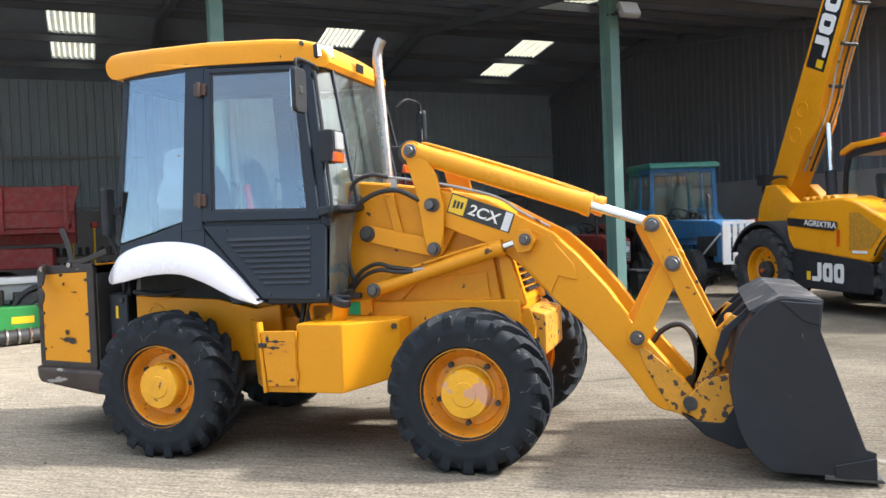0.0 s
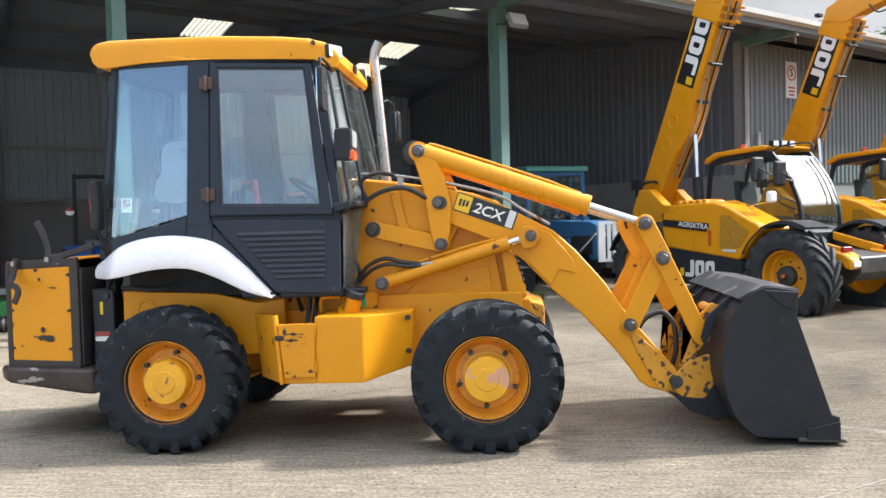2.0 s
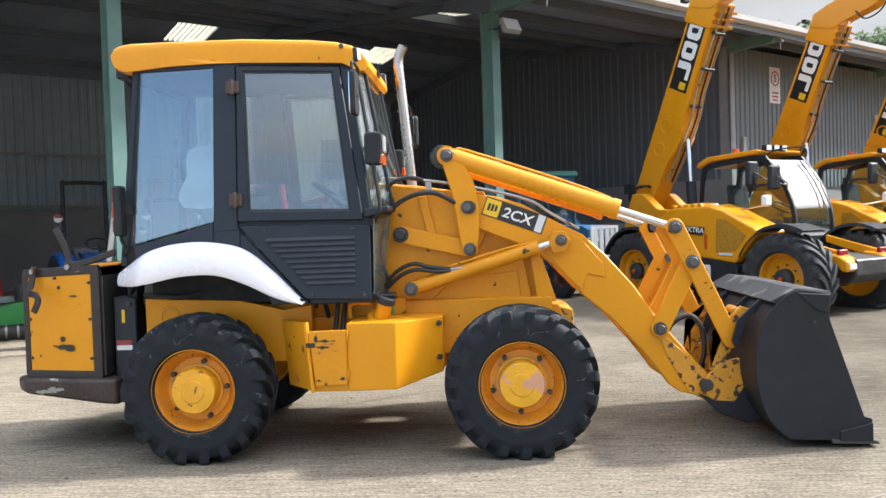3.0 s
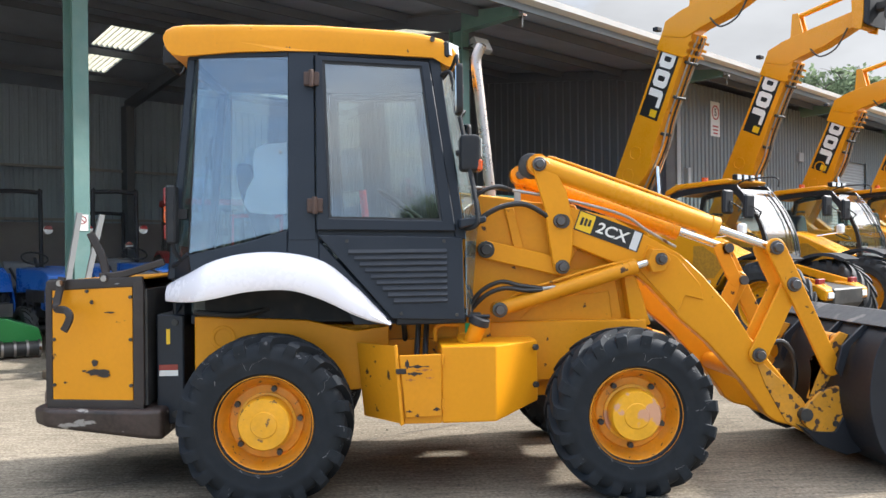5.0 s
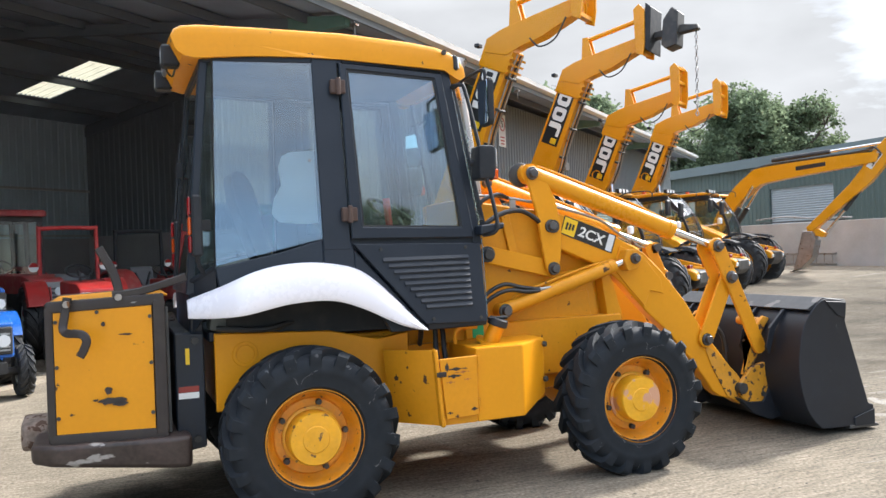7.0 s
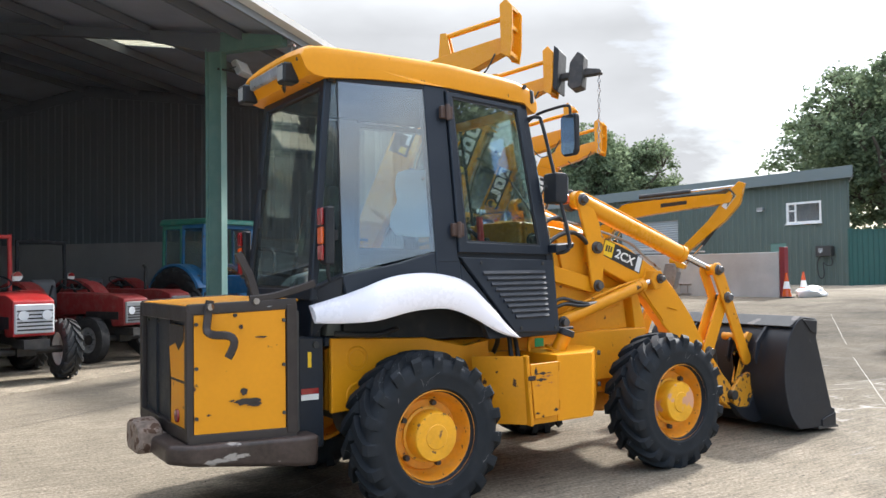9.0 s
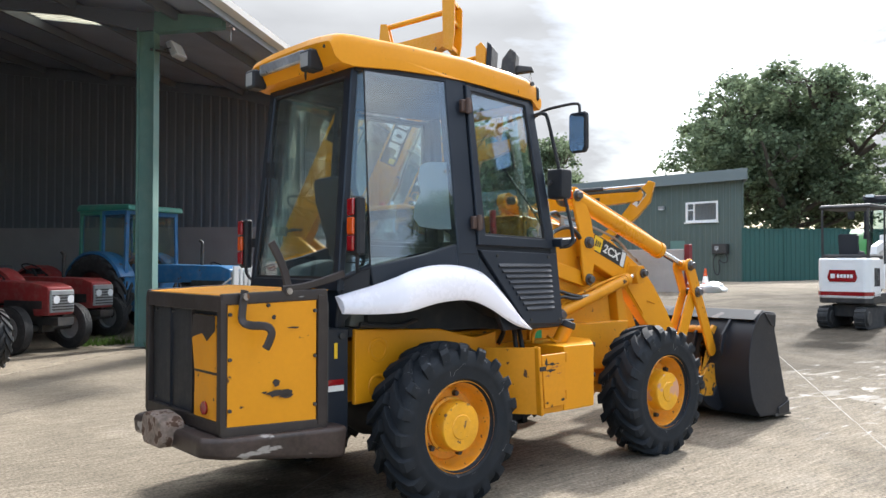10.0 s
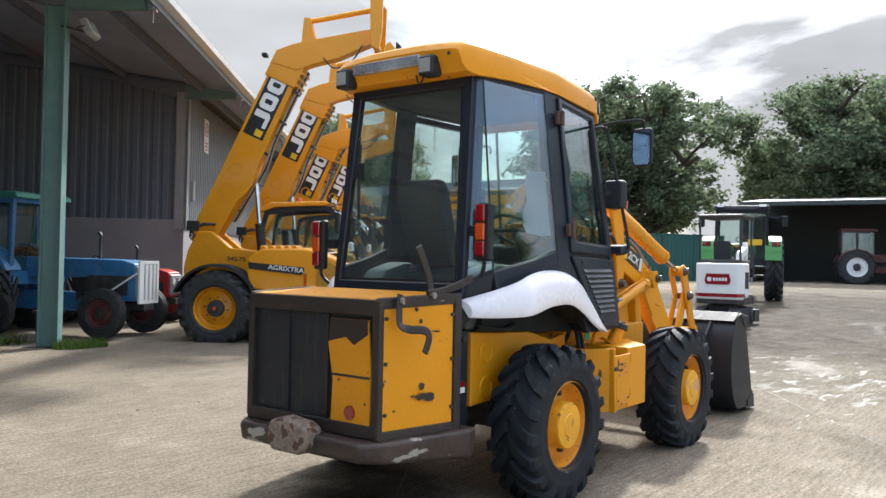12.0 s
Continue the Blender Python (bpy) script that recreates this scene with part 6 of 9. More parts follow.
    for far in (False, True):
        bm = bev(box(bmesh.new(), -0.05, 0.03, -0.075, 0.075, -0.05, 0.05), 0.012)
        lamp = part("work_lamp", bm, PLASTIC, roof, "square front work lamp", pose(1.088, 0.45 if not far else 2 * YC - 0.45, 2.662, 0, -4, -32 if not far else 32))
        part("lens", box(bmesh.new(), 0.03, 0.036, -0.06, 0.06, -0.038, 0.038), CLEAR_LENS, lamp)
    part("rear_plug", cyl(bmesh.new(), (-0.60, 0.52, 2.735), (-0.642, 0.518, 2.735), 0.012, seg=10), DARK, roof)
    part("badge", box(bmesh.new(), 1.146, 1.152, YC - 0.06, YC + 0.06, 2.60, 2.66), BLACK_STICKER, roof, m=pose(0.0, 0, 0))
    bm = bmesh.new()
    tube(bm, smooth_line([(-0.655, 0.68, 2.67), (-0.655, 0.70, 2.60), (-0.62, 0.76, 2.58), (-0.60, 0.8, 2.64)]), 0.006, 6)
    part("cable", bm, HOSE, roof)
    # lamps on the cab
    for yy, zz, s in ((0.285, 1.665, 1), (2 * YC - 0.215, 1.585, -1)):
        hs = part("tail_lamp", bev(box(bmesh.new(), -0.585, -0.53, yy - 0.05, yy + 0.05, zz - 0.175, zz + 0.165), 0.012), PLASTIC, cab, "tall red and orange tail lamp")
        for z0, z1, mt, nm in ((0.055, 0.155, RED_LENS, "red_lens"), (-0.055, 0.045, ORANGE_LENS, "orange_lens"), (-0.15, -0.06, RED_LENS, "red_lens")):
            part(nm, bev(box(bmesh.new(), -0.604, -0.585, yy - 0.020, yy + 0.044, zz + z0, zz + z1), 0.006), mt, hs)
        part("lamp_cable", tube(bmesh.new(), smooth_line([(-0.56, yy, zz - 0.15), (-0.55, yy + s * 0.01, zz - 0.22), (-0.52, yy + s * 0.05, zz - 0.27)]), 0.012), PLASTIC, hs)
        part("lamp_bracket", box(bmesh.new(), -0.545, -0.48, min(yy + s * 0.02, yy + s * 0.12), max(yy + s * 0.02, yy + s * 0.12), zz - 0.03, zz + 0.03), PLASTIC, hs)
    for yy, s in ((0.285, 1), (2 * YC - 0.285, -1)):
        hs = part("head_lamp", bev(box(bmesh.new(), 1.13, 1.25, yy - 0.075, yy + 0.075, 1.905, 2.12), 0.025, 2), PLASTIC, cab, "black head lamp unit with orange indicator")
        part("lens", bev(box(bmesh.new(), 1.245, 1.262, yy - 0.06, yy + 0.06, 1.985, 2.10), 0.008), GREY, hs)
        part("indicator", bev(box(bmesh.new(), 1.225, 1.262, yy - 0.07, yy + 0.065, 1.905, 1.972), 0.008), ORANGE_LENS, hs)
        bm = bmesh.new()
        tube(bm, [(1.19, yy, 2.02), (1.12, yy + s * 0.04, 2.02)], 0.02)
        part("lamp_bracket", bm, PLASTIC, hs)
    both("grab_rail", lambda: tube(bmesh.new(), smooth_line([(1.03, 0.40, 2.50), (1.07, 0.33, 2.51), (1.10, 0.305, 2.44), (1.18, 0.235, 1.95), (1.225, 0.195, 1.66), (1.215, 0.20, 1.58), (1.16, 0.26, 1.56)]), 0.013), PLASTIC, cab)
    for far in (False, True):
        def mk(bm, swing=0):
            if far:
                hinge = Matrix.Translation((1.295, 2 * YC - 0.03, 0))
                bm.transform(hinge @ Matrix.Rotation(radians(swing), 4, "Z") @ hinge.inverted() @ Matrix.Translation((0.19, 0, -0.06)) @ FLIP)
            return bm
        arm = part("mirror_arm", mk(tube(bmesh.new(), smooth_line([(1.03, 0.41, 2.47), (1.09, 0.35, 2.535), (1.10, 0.16, 2.55), (1.10, 0.05, 2.545), (1.10, 0.025, 2.52), (1.105, 0.03, 2.40), (1.105, 0.035, 2.36)], 5), 0.010)), PLASTIC, cab)
        shell = part("mirror", mk(bev(prism(bmesh.new(), [(-0.03, 2.485), (0.10, 2.485), (0.115, 2.46), (0.115, 2.235), (0.09, 2.205), (-0.02, 2.205), (-0.04, 2.235), (-0.04, 2.46)], 1.09, 1.128, "x"), 0.012, 2), 37), PLASTIC, cab, "black rear-view mirror")
        part("mirror_glass", mk(prism(bmesh.new(), [(-0.022, 2.472), (0.092, 2.472), (0.102, 2.45), (0.102, 2.245), (0.082, 2.218), (-0.012, 2.218), (-0.027, 2.245), (-0.027, 2.45)], 1.084, 1.0895, "x"), 37), MIRROR, shell)
        part("mirror_clamp", mk(bev(box(bmesh.new(), 1.09, 1.135, 0.005, 0.05, 2.32, 2.37), 0.006)), DARK, shell)
    # exhaust
    bm = bmesh.new()
    tube(bm, smooth_line([(1.39, 0.81, 1.70), (1.365, 0.83, 2.0), (1.312, 0.885, 2.58), (1.303, 0.895, 2.68), (1.310, 0.898, 2.745), (1.343, 0.90, 2.812)], 5), 0.036, 16)
    ex = part("exhaust", bm, STAINLESS, T, "upright bright steel exhaust pipe")
    # dark disc on the capped pipe paints its shaded hollow
    part("bore", cyl(bmesh.new(), (1.346, 0.9005, 2.8165), (1.347, 0.9007, 2.819), 0.030, seg=16), DARK, ex)
    # hoses on the tower
    for pts, r in (([(1.48, 0.545, 1.81), (1.38, 0.50, 1.83), (1.26, 0.49, 1.78), (1.22, 0.50, 1.66), (1.235, 0.51, 1.55), (1.19, 0.51, 1.42), (1.19, 0.51, 1.25), (1.22, 0.51, 1.12), (1.18, 0.50, 1.02)], 0.014),
                   ([(1.20, 0.50, 1.50), (1.27, 0.49, 1.62), (1.40, 0.49, 1.70), (1.55, 0.50, 1.72), (1.68, 0.52, 1.66), (1.75, 0.56, 1.60)], 0.017),
                   ([(1.20, 0.50, 1.08), (1.28, 0.49, 1.18), (1.40, 0.48, 1.235), (1.52, 0.47, 1.21), (1.66, 0.48, 1.19)], 0.014),
                   ([(1.20, 0.50, 1.05), (1.30, 0.48, 1.15), (1.42, 0.47, 1.195), (1.55, 0.465, 1.18), (1.66, 0.475, 1.18)], 0.014),
                   ([(3.12, 0.70, 0.62), (3.20, 0.72, 0.75), (3.32, 0.74, 0.80), (3.40, 0.74, 0.72), (3.42, 0.74, 0.55), (3.38, 0.74, 0.40)], 0.018)):
        hoses = bmesh.new()
        tube(hoses, smooth_line(pts), r)
        part("hose", hoses, HOSE, T, "black hydraulic hose")
    for p in ((1.20, 0.495, 1.535), (1.195, 0.495, 1.05), (1.245, 0.50, 1.025)):
        part("hose_clamp", bev(box(bmesh.new(), p[0] - 0.045, p[0] + 0.03, p[1] - 0.02, p[1] + 0.02, p[2] - 0.02, p[2] + 0.02), 0.006), DARK, T)
    bm = bmesh.new()
    cyl(bm, (1.66, 0.478, 1.187), (1.76, 0.482, 1.195), 0.017, seg=10)
    part("hose_end", bm, STEEL, T)

    # inside the cab
    s = bmesh.new()
    prism(s, [(-0.16, 1.34), (0.34, 1.36), (0.36, 1.46), (0.30, 1.49), (-0.10, 1.45)], YC - 0.16, YC + 0.32)
    seat = part("seat", bev(s, 0.04, 2), SEAT, T, "black cloth driver's seat")
    bm = bmesh.new()
    prism(bm, [(-0.14, 1.44), (-0.03, 1.46), (-0.15, 1.92), (-0.21, 2.03), (-0.30, 2.02), (-0.28, 1.85)], YC - 0.10, YC + 0.28)
    part("backrest", bev(bm, 0.04, 2), SEAT, seat)
    bm = bmesh.new()
    prism(bm, [(-0.10, 1.06), (0.28, 1.06), (0.22, 1.20), (0.28, 1.34), (-0.08, 1.34), (-0.02, 1.2)], YC - 0.10, YC + 0.26)
    part("seat_base", bm, PLASTIC, seat)
    bm = bmesh.new()
    prism(bm, [(0.92, 1.06), (1.10, 1.06), (1.10, 1.60), (1.0, 1.62), (0.95, 1.5)], YC - 0.35, YC + 0.35)
    part("dashboard", bev(bm, 0.02), PLASTIC, T)
    bm = bmesh.new()
    cyl(bm, (0.95, YC, 1.50), (0.80, YC, 1.72), 0.03, seg=12)
    col = part("steering_column", bm, PLASTIC, T)
    bm = bmesh.new()
    prof = [(0.19 + 0.015 * math.cos(a), 0.015 * math.sin(a)) for a in (2 * math.pi * k / 8 for k in range(9))]
    lathe(bm, prof, 32)
    box(bm, -0.19, 0.19, -0.008, 0.008, -0.015, 0.015)
    box(bm, -0.015, 0.015, -0.008, 0.008, -0.19, 0.0)
    part("steering_wheel", bm, PLASTIC, col, "", pose(0.795, YC, 1.73, -55, 0, 90))
    for y in (0.54, 2 * YC - 0.54):
        bm = bmesh.new()
        prism(bm, [(-0.50, 1.06), (0.5, 1.06), (0.44, 1.26), (0.28, 1.40), (0.08, 1.46), (-0.14, 1.47), (-0.34, 1.42), (-0.46, 1.30)], y - 0.09, y + 0.09)
        part("arch_cover", bev(bm, 0.03, 2), CAB_MAT, T, "grey moulded cover over the wheel arch")
    bm = bmesh.new()
    tube(bm, smooth_line([(0.60, 0.34, 1.10), (0.585, 0.33, 1.40), (0.57, 0.32, 1.60)]), 0.012)
    lv = part("hand_lever", bm, DARK, T)
    part("grip", tube(bmesh.new(), [(0.57, 0.32, 1.60), (0.555, 0.315, 1.74), (0.55, 0.313, 1.80)], 0.022), RED, lv, "red lever grip")
    for x, y, z in ((0.72, 0.50, 1.62), (0.82, 0.60, 1.66), (0.90, 0.44, 1.60)):
        bm = bmesh.new()
        tube(bm, [(x + 0.04, y, 1.30), (x, y, z)], 0.008)
        lathe(bm, [(0.0, -0.022), (0.018, -0.012), (0.022, 0.0), (0.018, 0.012), (0.0, 0.022)], 12, (x, y, z))
        part("control_lever", bm, PLASTIC, T)
    part("headlining", box(bmesh.new(), -0.48, 1.02, 0.42, 2 * YC - 0.42, 2.60, 2.625), PLASTIC, T)
    return T


loader()

# ---- wheels for the parked machines ----
TYRES = {}


def farm_wheel(parent, m, R, W, rim_mat, lugs=20, tyre_mat=RUBBER_CLEAN, rim=0.56, centre=DARK, ribbed=False, label=""):
    """A wheel with its outer face towards -y. ribbed: the plain front tyre of an old tractor."""
    key = (R, W, rim, ribbed)
    rr = R * rim
    if key not in TYRES:
        if ribbed:
            bm = bmesh.new()
            h = W / 2
            prof = [(rr, -h * 0.7), (rr + 0.03, -h), (R - 0.05, -h), (R - 0.02, -h * 0.8)]
            for k in range(-3, 4):
                y = k * h * 0.24
                prof += [(R - 0.018, y - h * 0.09), (R, y - h * 0.07), (R, y + h * 0.07), (R - 0.018, y + h * 0.09)]
            prof += [(r, -y) for r, y in prof[3::-1]]
            lathe(bm, prof, 44)
            TYRES[key] = mesh_of("tyre", bm, tyre_mat)
        else:
            TYRES[key] = tyre_mesh("tyre", R, W, rr, lugs, R * 0.07, tyre_mat, slant=0.40)
    h = W / 2
    bm = bmesh.new()
    lathe(bm, [(rr * 1.02, -h * 0.80), (rr * 1.04, -h * 0.72), (rr * 0.96, -h * 0.66), (rr * 0.90, -h * 0.2), (rr * 0.80, -h * 0.12), (rr * 0.70, -h * 0.22), (rr * 0.38, -h * 0.30), (0.0, -h * 0.30)], 44)
    lathe(bm, [(rr * 1.04, h * 0.72), (rr * 0.96, h * 0.66), (rr * 0.92, 0.0), (0.0, 0.0)], 32)
    w = part("wheel", bm, rim_mat, parent, label, m)
    part("tyre", TYRES[key], tyre_mat, w)
    bm = bmesh.new()
    lathe(bm, [(rr * 0.40, -h * 0.30), (rr * 0.38, -h * 0.62), (rr * 0.14, -h * 0.66), (rr * 0.12, -h * 0.80), (0.0, -h * 0.82)], 24)
    part("hub", bm, centre, w)
    for k in range(8):
        a = 2 * math.pi * (k + 0.3) / 8
        p = (rr * 0.54 * math.cos(a), -h * 0.27, rr * 0.54 * math.sin(a))
        part("wheel_nut", nut(bmesh.new(), p, rr * 0.045, h=0.02), DARK, w)
    return w


def arc_guard(R, W, a0, a1, thick=0.025, seg=14):
    """A curved mudguard over a wheel at the origin, between two angles in degrees from +x."""
    bm = bmesh.new()
    rows = []
    for k in range(seg + 1):
        a = radians(a0 + (a1 - a0) * k / seg)
        rows.append([bm.verts.new((r * math.cos(a), y, r * math.sin(a))) for r, y in ((R - 0.05, -W / 2), (R, -W / 2 + 0.02), (R, W / 2), (R - thick, W / 2), (R - thick, -W / 2 + 0.02), (R - 0.05, -W / 2 + 0.01))])
    for a, b in zip(rows, rows[1:]):
        for i in range(6):
            j = (i + 1) % 6
            bm.faces.new((a[i], a[j], b[j], b[i]))
    bm.faces.new(rows[0])
    bm.faces.new(rows[-1][::-1])
    return bm


def logo(parent, m, w, h, ground_mat, mark_mat, boxed=True):
    """A maker's mark as plain blocks."""
    p = part("logo", box(bmesh.new(), -w / 2, w / 2, -0.003, 0, -h / 2, h / 2), ground_mat, parent, "maker's mark of plain blocks", m)
    if boxed:
        part("logo_block", box(bmesh.new(), -w * 0.47, -w * 0.37, -0.005, -0.003, -h * 0.36, h * 0.0), YELLOW_STICKER, p)
    for k in range(3):
        x0 = -w * 0.33 + k * w * 0.27
        bm = bmesh.new()
        hh = h * 0.38
        ww = w * 0.235
        if k == 0:
            prism(bm, [(x0 + ww * 0.58, hh), (x0 + ww, hh), (x0 + ww, -hh * 0.7), (x0 + ww * 0.8, -hh), (x0, -hh), (x0, -hh * 0.5), (x0 + ww * 0.58, -hh * 0.5)], -0.006, -0.003)
        else:
            edge = [(x0 + ww * 0.2, hh), (x0 + ww * 0.9, hh), (x0 + ww, hh * 0.7), (x0 + ww, -hh * 0.7), (x0 + ww * 0.9, -hh), (x0 + ww * 0.2, -hh), (x0, -hh * 0.7), (x0, hh * 0.7)]
            mid = x0 + ww * 0.52
            hoop(bm, edge, [(mid + (x - mid) * 0.30, z * 0.48) for x, z in edge], -0.006, -0.003)
        part("logo_block", bm, mark_mat, p)
    return p


# ---- telescopic handlers parked in a row ----
def telehandler(m, back=0.0):
    """back: how far the boom is drawn in."""
    T = thing("telehandler", m, "new yellow telescopic handler with raised boom and black chassis", "telehandler", "parked telehandlers")
    for x, z, out in ((-1.52, 0.63, 0.98), (1.38, 0.67, 0.94)):
        for side, turn in ((-1, 0), (1, 180)):
            w = farm_wheel(T, pose(x, side * out, z, 0, 20 if side < 0 else 0, turn), 0.67, 0.48, YELLOW_NEW, 18, label="yellow wheel with deep lugged tyre")
            part("hub_cap", cyl(bmesh.new(), (0, -0.19, 0), (0, -0.212, 0), 0.035, 0.030, 14), ORANGE_LENS, w)
        bm = bmesh.new()
        cyl(bm, (x, -0.7, z), (x, 0.7, z), 0.12, seg=12)
        box(bm, x - 0.16, x + 0.16, -0.25, 0.25, z - 0.17, z + 0.17)
        part("axle", bm, DARK, T)
    bm = bmesh.new()
    prism(bm, [(-2.05, 0.62), (2.0, 0.60), (2.12, 0.72), (2.12, 0.95), (1.0, 1.05), (-2.05, 1.05)], -0.45, 0.45)
    part("chassis", bev(bm, 0.02), DARK, T)
    for y in (-0.47, 0.47):
        bm = bmesh.new()
        prism(bm, [(1.05, 1.26), (1.90, 1.06), (2.02, 0.98), (2.02, 0.82), (1.88, 0.92), (1.05, 1.14)], y - 0.03, y + 0.03)
        part("front_beam", bev(bm, 0.012), YELLOW_NEW, T)
    for y in (-0.50, 0.50):
        bm = bmesh.new()
        prism(bm, [(1.72, 1.03), (1.95, 1.01), (2.10, 0.93), (2.10, 0.78), (2.02, 0.78), (1.92, 0.88), (1.72, 0.90)], y - 0.15, y + 0.15)
        nose = part("lamp_bracket", bev(bm, 0.02), YELLOW_NEW, T)
        part("red_lamp", bev(box(bmesh.new(), 1.90, 1.96, y - 0.10, y + 0.10, 1.00, 1.09), 0.01), RED_LENS, nose)
        part("lamp_glass", bev(box(bmesh.new(), 2.095, 2.115, y - 0.10, y + 0.10, 0.81, 0.90), 0.01), CLEAR_LENS, nose)
    # rear tower
    bm = bmesh.new()
    prism(bm, [(-2.20, 0.80), (-2.28, 1.30), (-2.22, 1.62), (-2.05, 1.98), (-1.80, 1.98), (-1.45, 1.70), (-0.95, 1.66), (-0.9, 1.35), (-1.1, 0.95), (-1.9, 0.75)], -0.66, -0.46)
    part("tower_side", bev(bm, 0.015), YELLOW_NEW, T)
    bm = bmesh.new()
    prism(bm, [(-2.20, 0.80), (-2.28, 1.30), (-2.22, 1.62), (-2.05, 1.98), (-1.80, 1.98), (-1.45, 1.70), (-0.95, 1.66), (-0.9, 1.35), (-1.1, 0.95), (-1.9, 0.75)], 0.0, 0.2)
    part("tower_side", bev(bm, 0.015), YELLOW_NEW, T)
    part("rear_wall", bev(box(bmesh.new(), -2.26, -2.12, -0.46, 0.0, 0.8, 1.5), 0.01), YELLOW_NEW, T)
    words("model_letters", "542-70", 0.11, BLACK_STICKER, T, pose(-1.32, -0.664, 1.50), wide=1.1)
    bm = bmesh.new()
    for k in range(3):
        tube(bm, smooth_line([(-2.1 + 0.1 * k, -0.5, 1.75), (-2.22, -0.58, 1.9 + 0.05 * k), (-2.0 + 0.1 * k, -0.55, 2.12), (-1.85, -0.4, 2.1)]), 0.016, 6)
    box(bm, -2.26, -2.05, -0.66, -0.58, 1.98, 2.16)
    part("hose_bundle", bm, HOSE, T)
    # engine bonnet
    bm = bmesh.new()
    prism(bm, [(-0.93, 1.00), (-1.0, 1.32), (-0.98, 1.54), (-0.78, 1.71), (0.0, 1.75), (0.28, 1.68), (0.92, 1.42), (1.02, 1.33), (0.84, 1.17), (0.68, 0.95), (0.60, 0.86)], -1.15, -0.48)
    for v in bm.verts:
        if v.co.y > -0.8 and v.co.z > 1.5:
            v.co.z += 0.02
        if v.co.y < -0.8 and v.co.z > 1.6:
            v.co.y += 0.10
    bonnet = part("bonnet", bev(bm, 0.045, 3), YELLOW_NEW, T, "yellow moulded engine bonnet")
    for k in range(5):
        x = -0.82 + 0.14 * k
        bm = bmesh.new()
        prism(bm, [(x, 1.71 + 0.006 * k), (x + 0.03, 1.77 + 0.006 * k), (x + 0.09, 1.77 + 0.006 * k), (x + 0.12, 1.71 + 0.006 * k)], -1.02, -0.60)
        part("bonnet_rib", bev(bm, 0.012), YELLOW_NEW, bonnet)
    st = part("stripe", prism(bmesh.new(), [(-0.97, 1.465), (-0.95, 1.35), (-0.04, 1.28), (0.02, 1.32), (0.02, 1.41)], -1.156, -1.152), BLACK_STICKER, bonnet, "black stripe with pale letters")
    words("side_letters", "AGRIXTRA", 0.115, SIGN_WHITE, st, pose(-0.30, -1.158, 1.372, 0, 4, 0), wide=1.12)
    part("grille_mesh", prism(bmesh.new(), [(0.24, 1.02), (0.62, 1.06), (0.80, 1.30), (0.42, 1.54), (0.25, 1.54)], -1.155, -1.152), surface("perforated yellow", (0.42, 0.20, 0.01), 0.6, vary=0.3, scale=30, fine=120, bump=0.4), bonnet)
    part("reflector", box(bmesh.new(), 0.02, 0.07, -1.158, -1.152, 1.06, 1.30), ORANGE_LENS, bonnet)
    part("sticker", box(bmesh.new(), 0.30, 0.56, -1.158, -1.152, 0.98, 1.02), BRIGHT, bonnet)
    bm = bmesh.new()
    prism(bm, [(-0.86, 0.42), (-0.93, 1.12), (-0.55, 1.10), (-0.3, 1.02), (0.52, 0.88), (0.62, 0.84), (0.62, 0.42)], -1.13, -0.45)
    skirt = part("skirt", bev(bm, 0.02), PLASTIC, T, "black lower panel")
    logo(skirt, pose(-0.22, -1.132, 0.68), 0.78, 0.36, PLASTIC, SIGN_WHITE)
    part("front_guard", arc_guard(0.80, 0.52, 62, 158), GUARD, T, "", pose(1.38, -0.90, 0.67))
    part("front_guard", arc_guard(0.77, 0.50, 62, 150), GUARD, T, "", pose(1.38, 0.90, 0.67))
    part("rear_guard", arc_guard(0.78, 0.50, 25, 160), GUARD, T, "", pose(-1.52, -0.96, 0.63))
    part("rear_guard", arc_guard(0.78, 0.50, 25, 160), GUARD, T, "", pose(-1.52, 0.96, 0.63))
    # cab
    y0, y1 = 0.08, 1.08
    tub = part("cab", bev(prism(bmesh.new(), [(-0.85, 0.75), (-0.85, 1.45), (-0.2, 1.35), (1.0, 1.38), (1.22, 1.25), (1.15, 0.75)], y0, y1), 0.02), PLASTIC, T, "black glazed cab under a yellow roof")
    prof = [(-0.80, 1.45), (-0.74, 2.30), (-0.55, 2.48), (0.42, 2.56), (0.62, 2.48), (0.92, 2.10), (1.10, 1.70), (1.16, 1.30)]
    fine = [(v.x, v.y) for v in smooth_line([(x, z, 0) for x, z in prof], 4)]
    ins = [(x + (0.06 if x < 0 else -0.07), z - (0.09 if z > 2.2 else 0)) for x, z in fine]
    for y in (y0, y1 - 0.05):
        bm = bmesh.new()
        a = [[bm.verts.new((x, yy, z)) for x, z in line] for line in (fine, ins) for yy in (y, y + 0.05)]
        for i in range(len(fine) - 1):
            for p, q in ((0, 1), (1, 3), (3, 2), (2, 0)):
                bm.faces.new((a[p][i], a[p][i + 1], a[q][i + 1], a[q][i]))
        part("cab_frame", bm, PLASTIC, tub)
        part("side_pane", prism(bmesh.new(), ins + [(1.05, 1.34), (-0.74, 1.40)], y + 0.02, y + 0.026), GLASS_CLEAR, tub)
    top = [f for f in fine if f[1] < 2.60]
    half = len(fine) // 2
    bm = bmesh.new()
    rows = [[bm.verts.new((x, y, z)) for y in (y0 + 0.02, y1 - 0.02)] for x, z in fine[half + 2:]]
    for p, q in zip(rows, rows[1:]):
        bm.faces.new((p[0], p[1], q[1], q[0]))
    part("windscreen", bm, WINDSCREEN, tub, "curved windscreen")
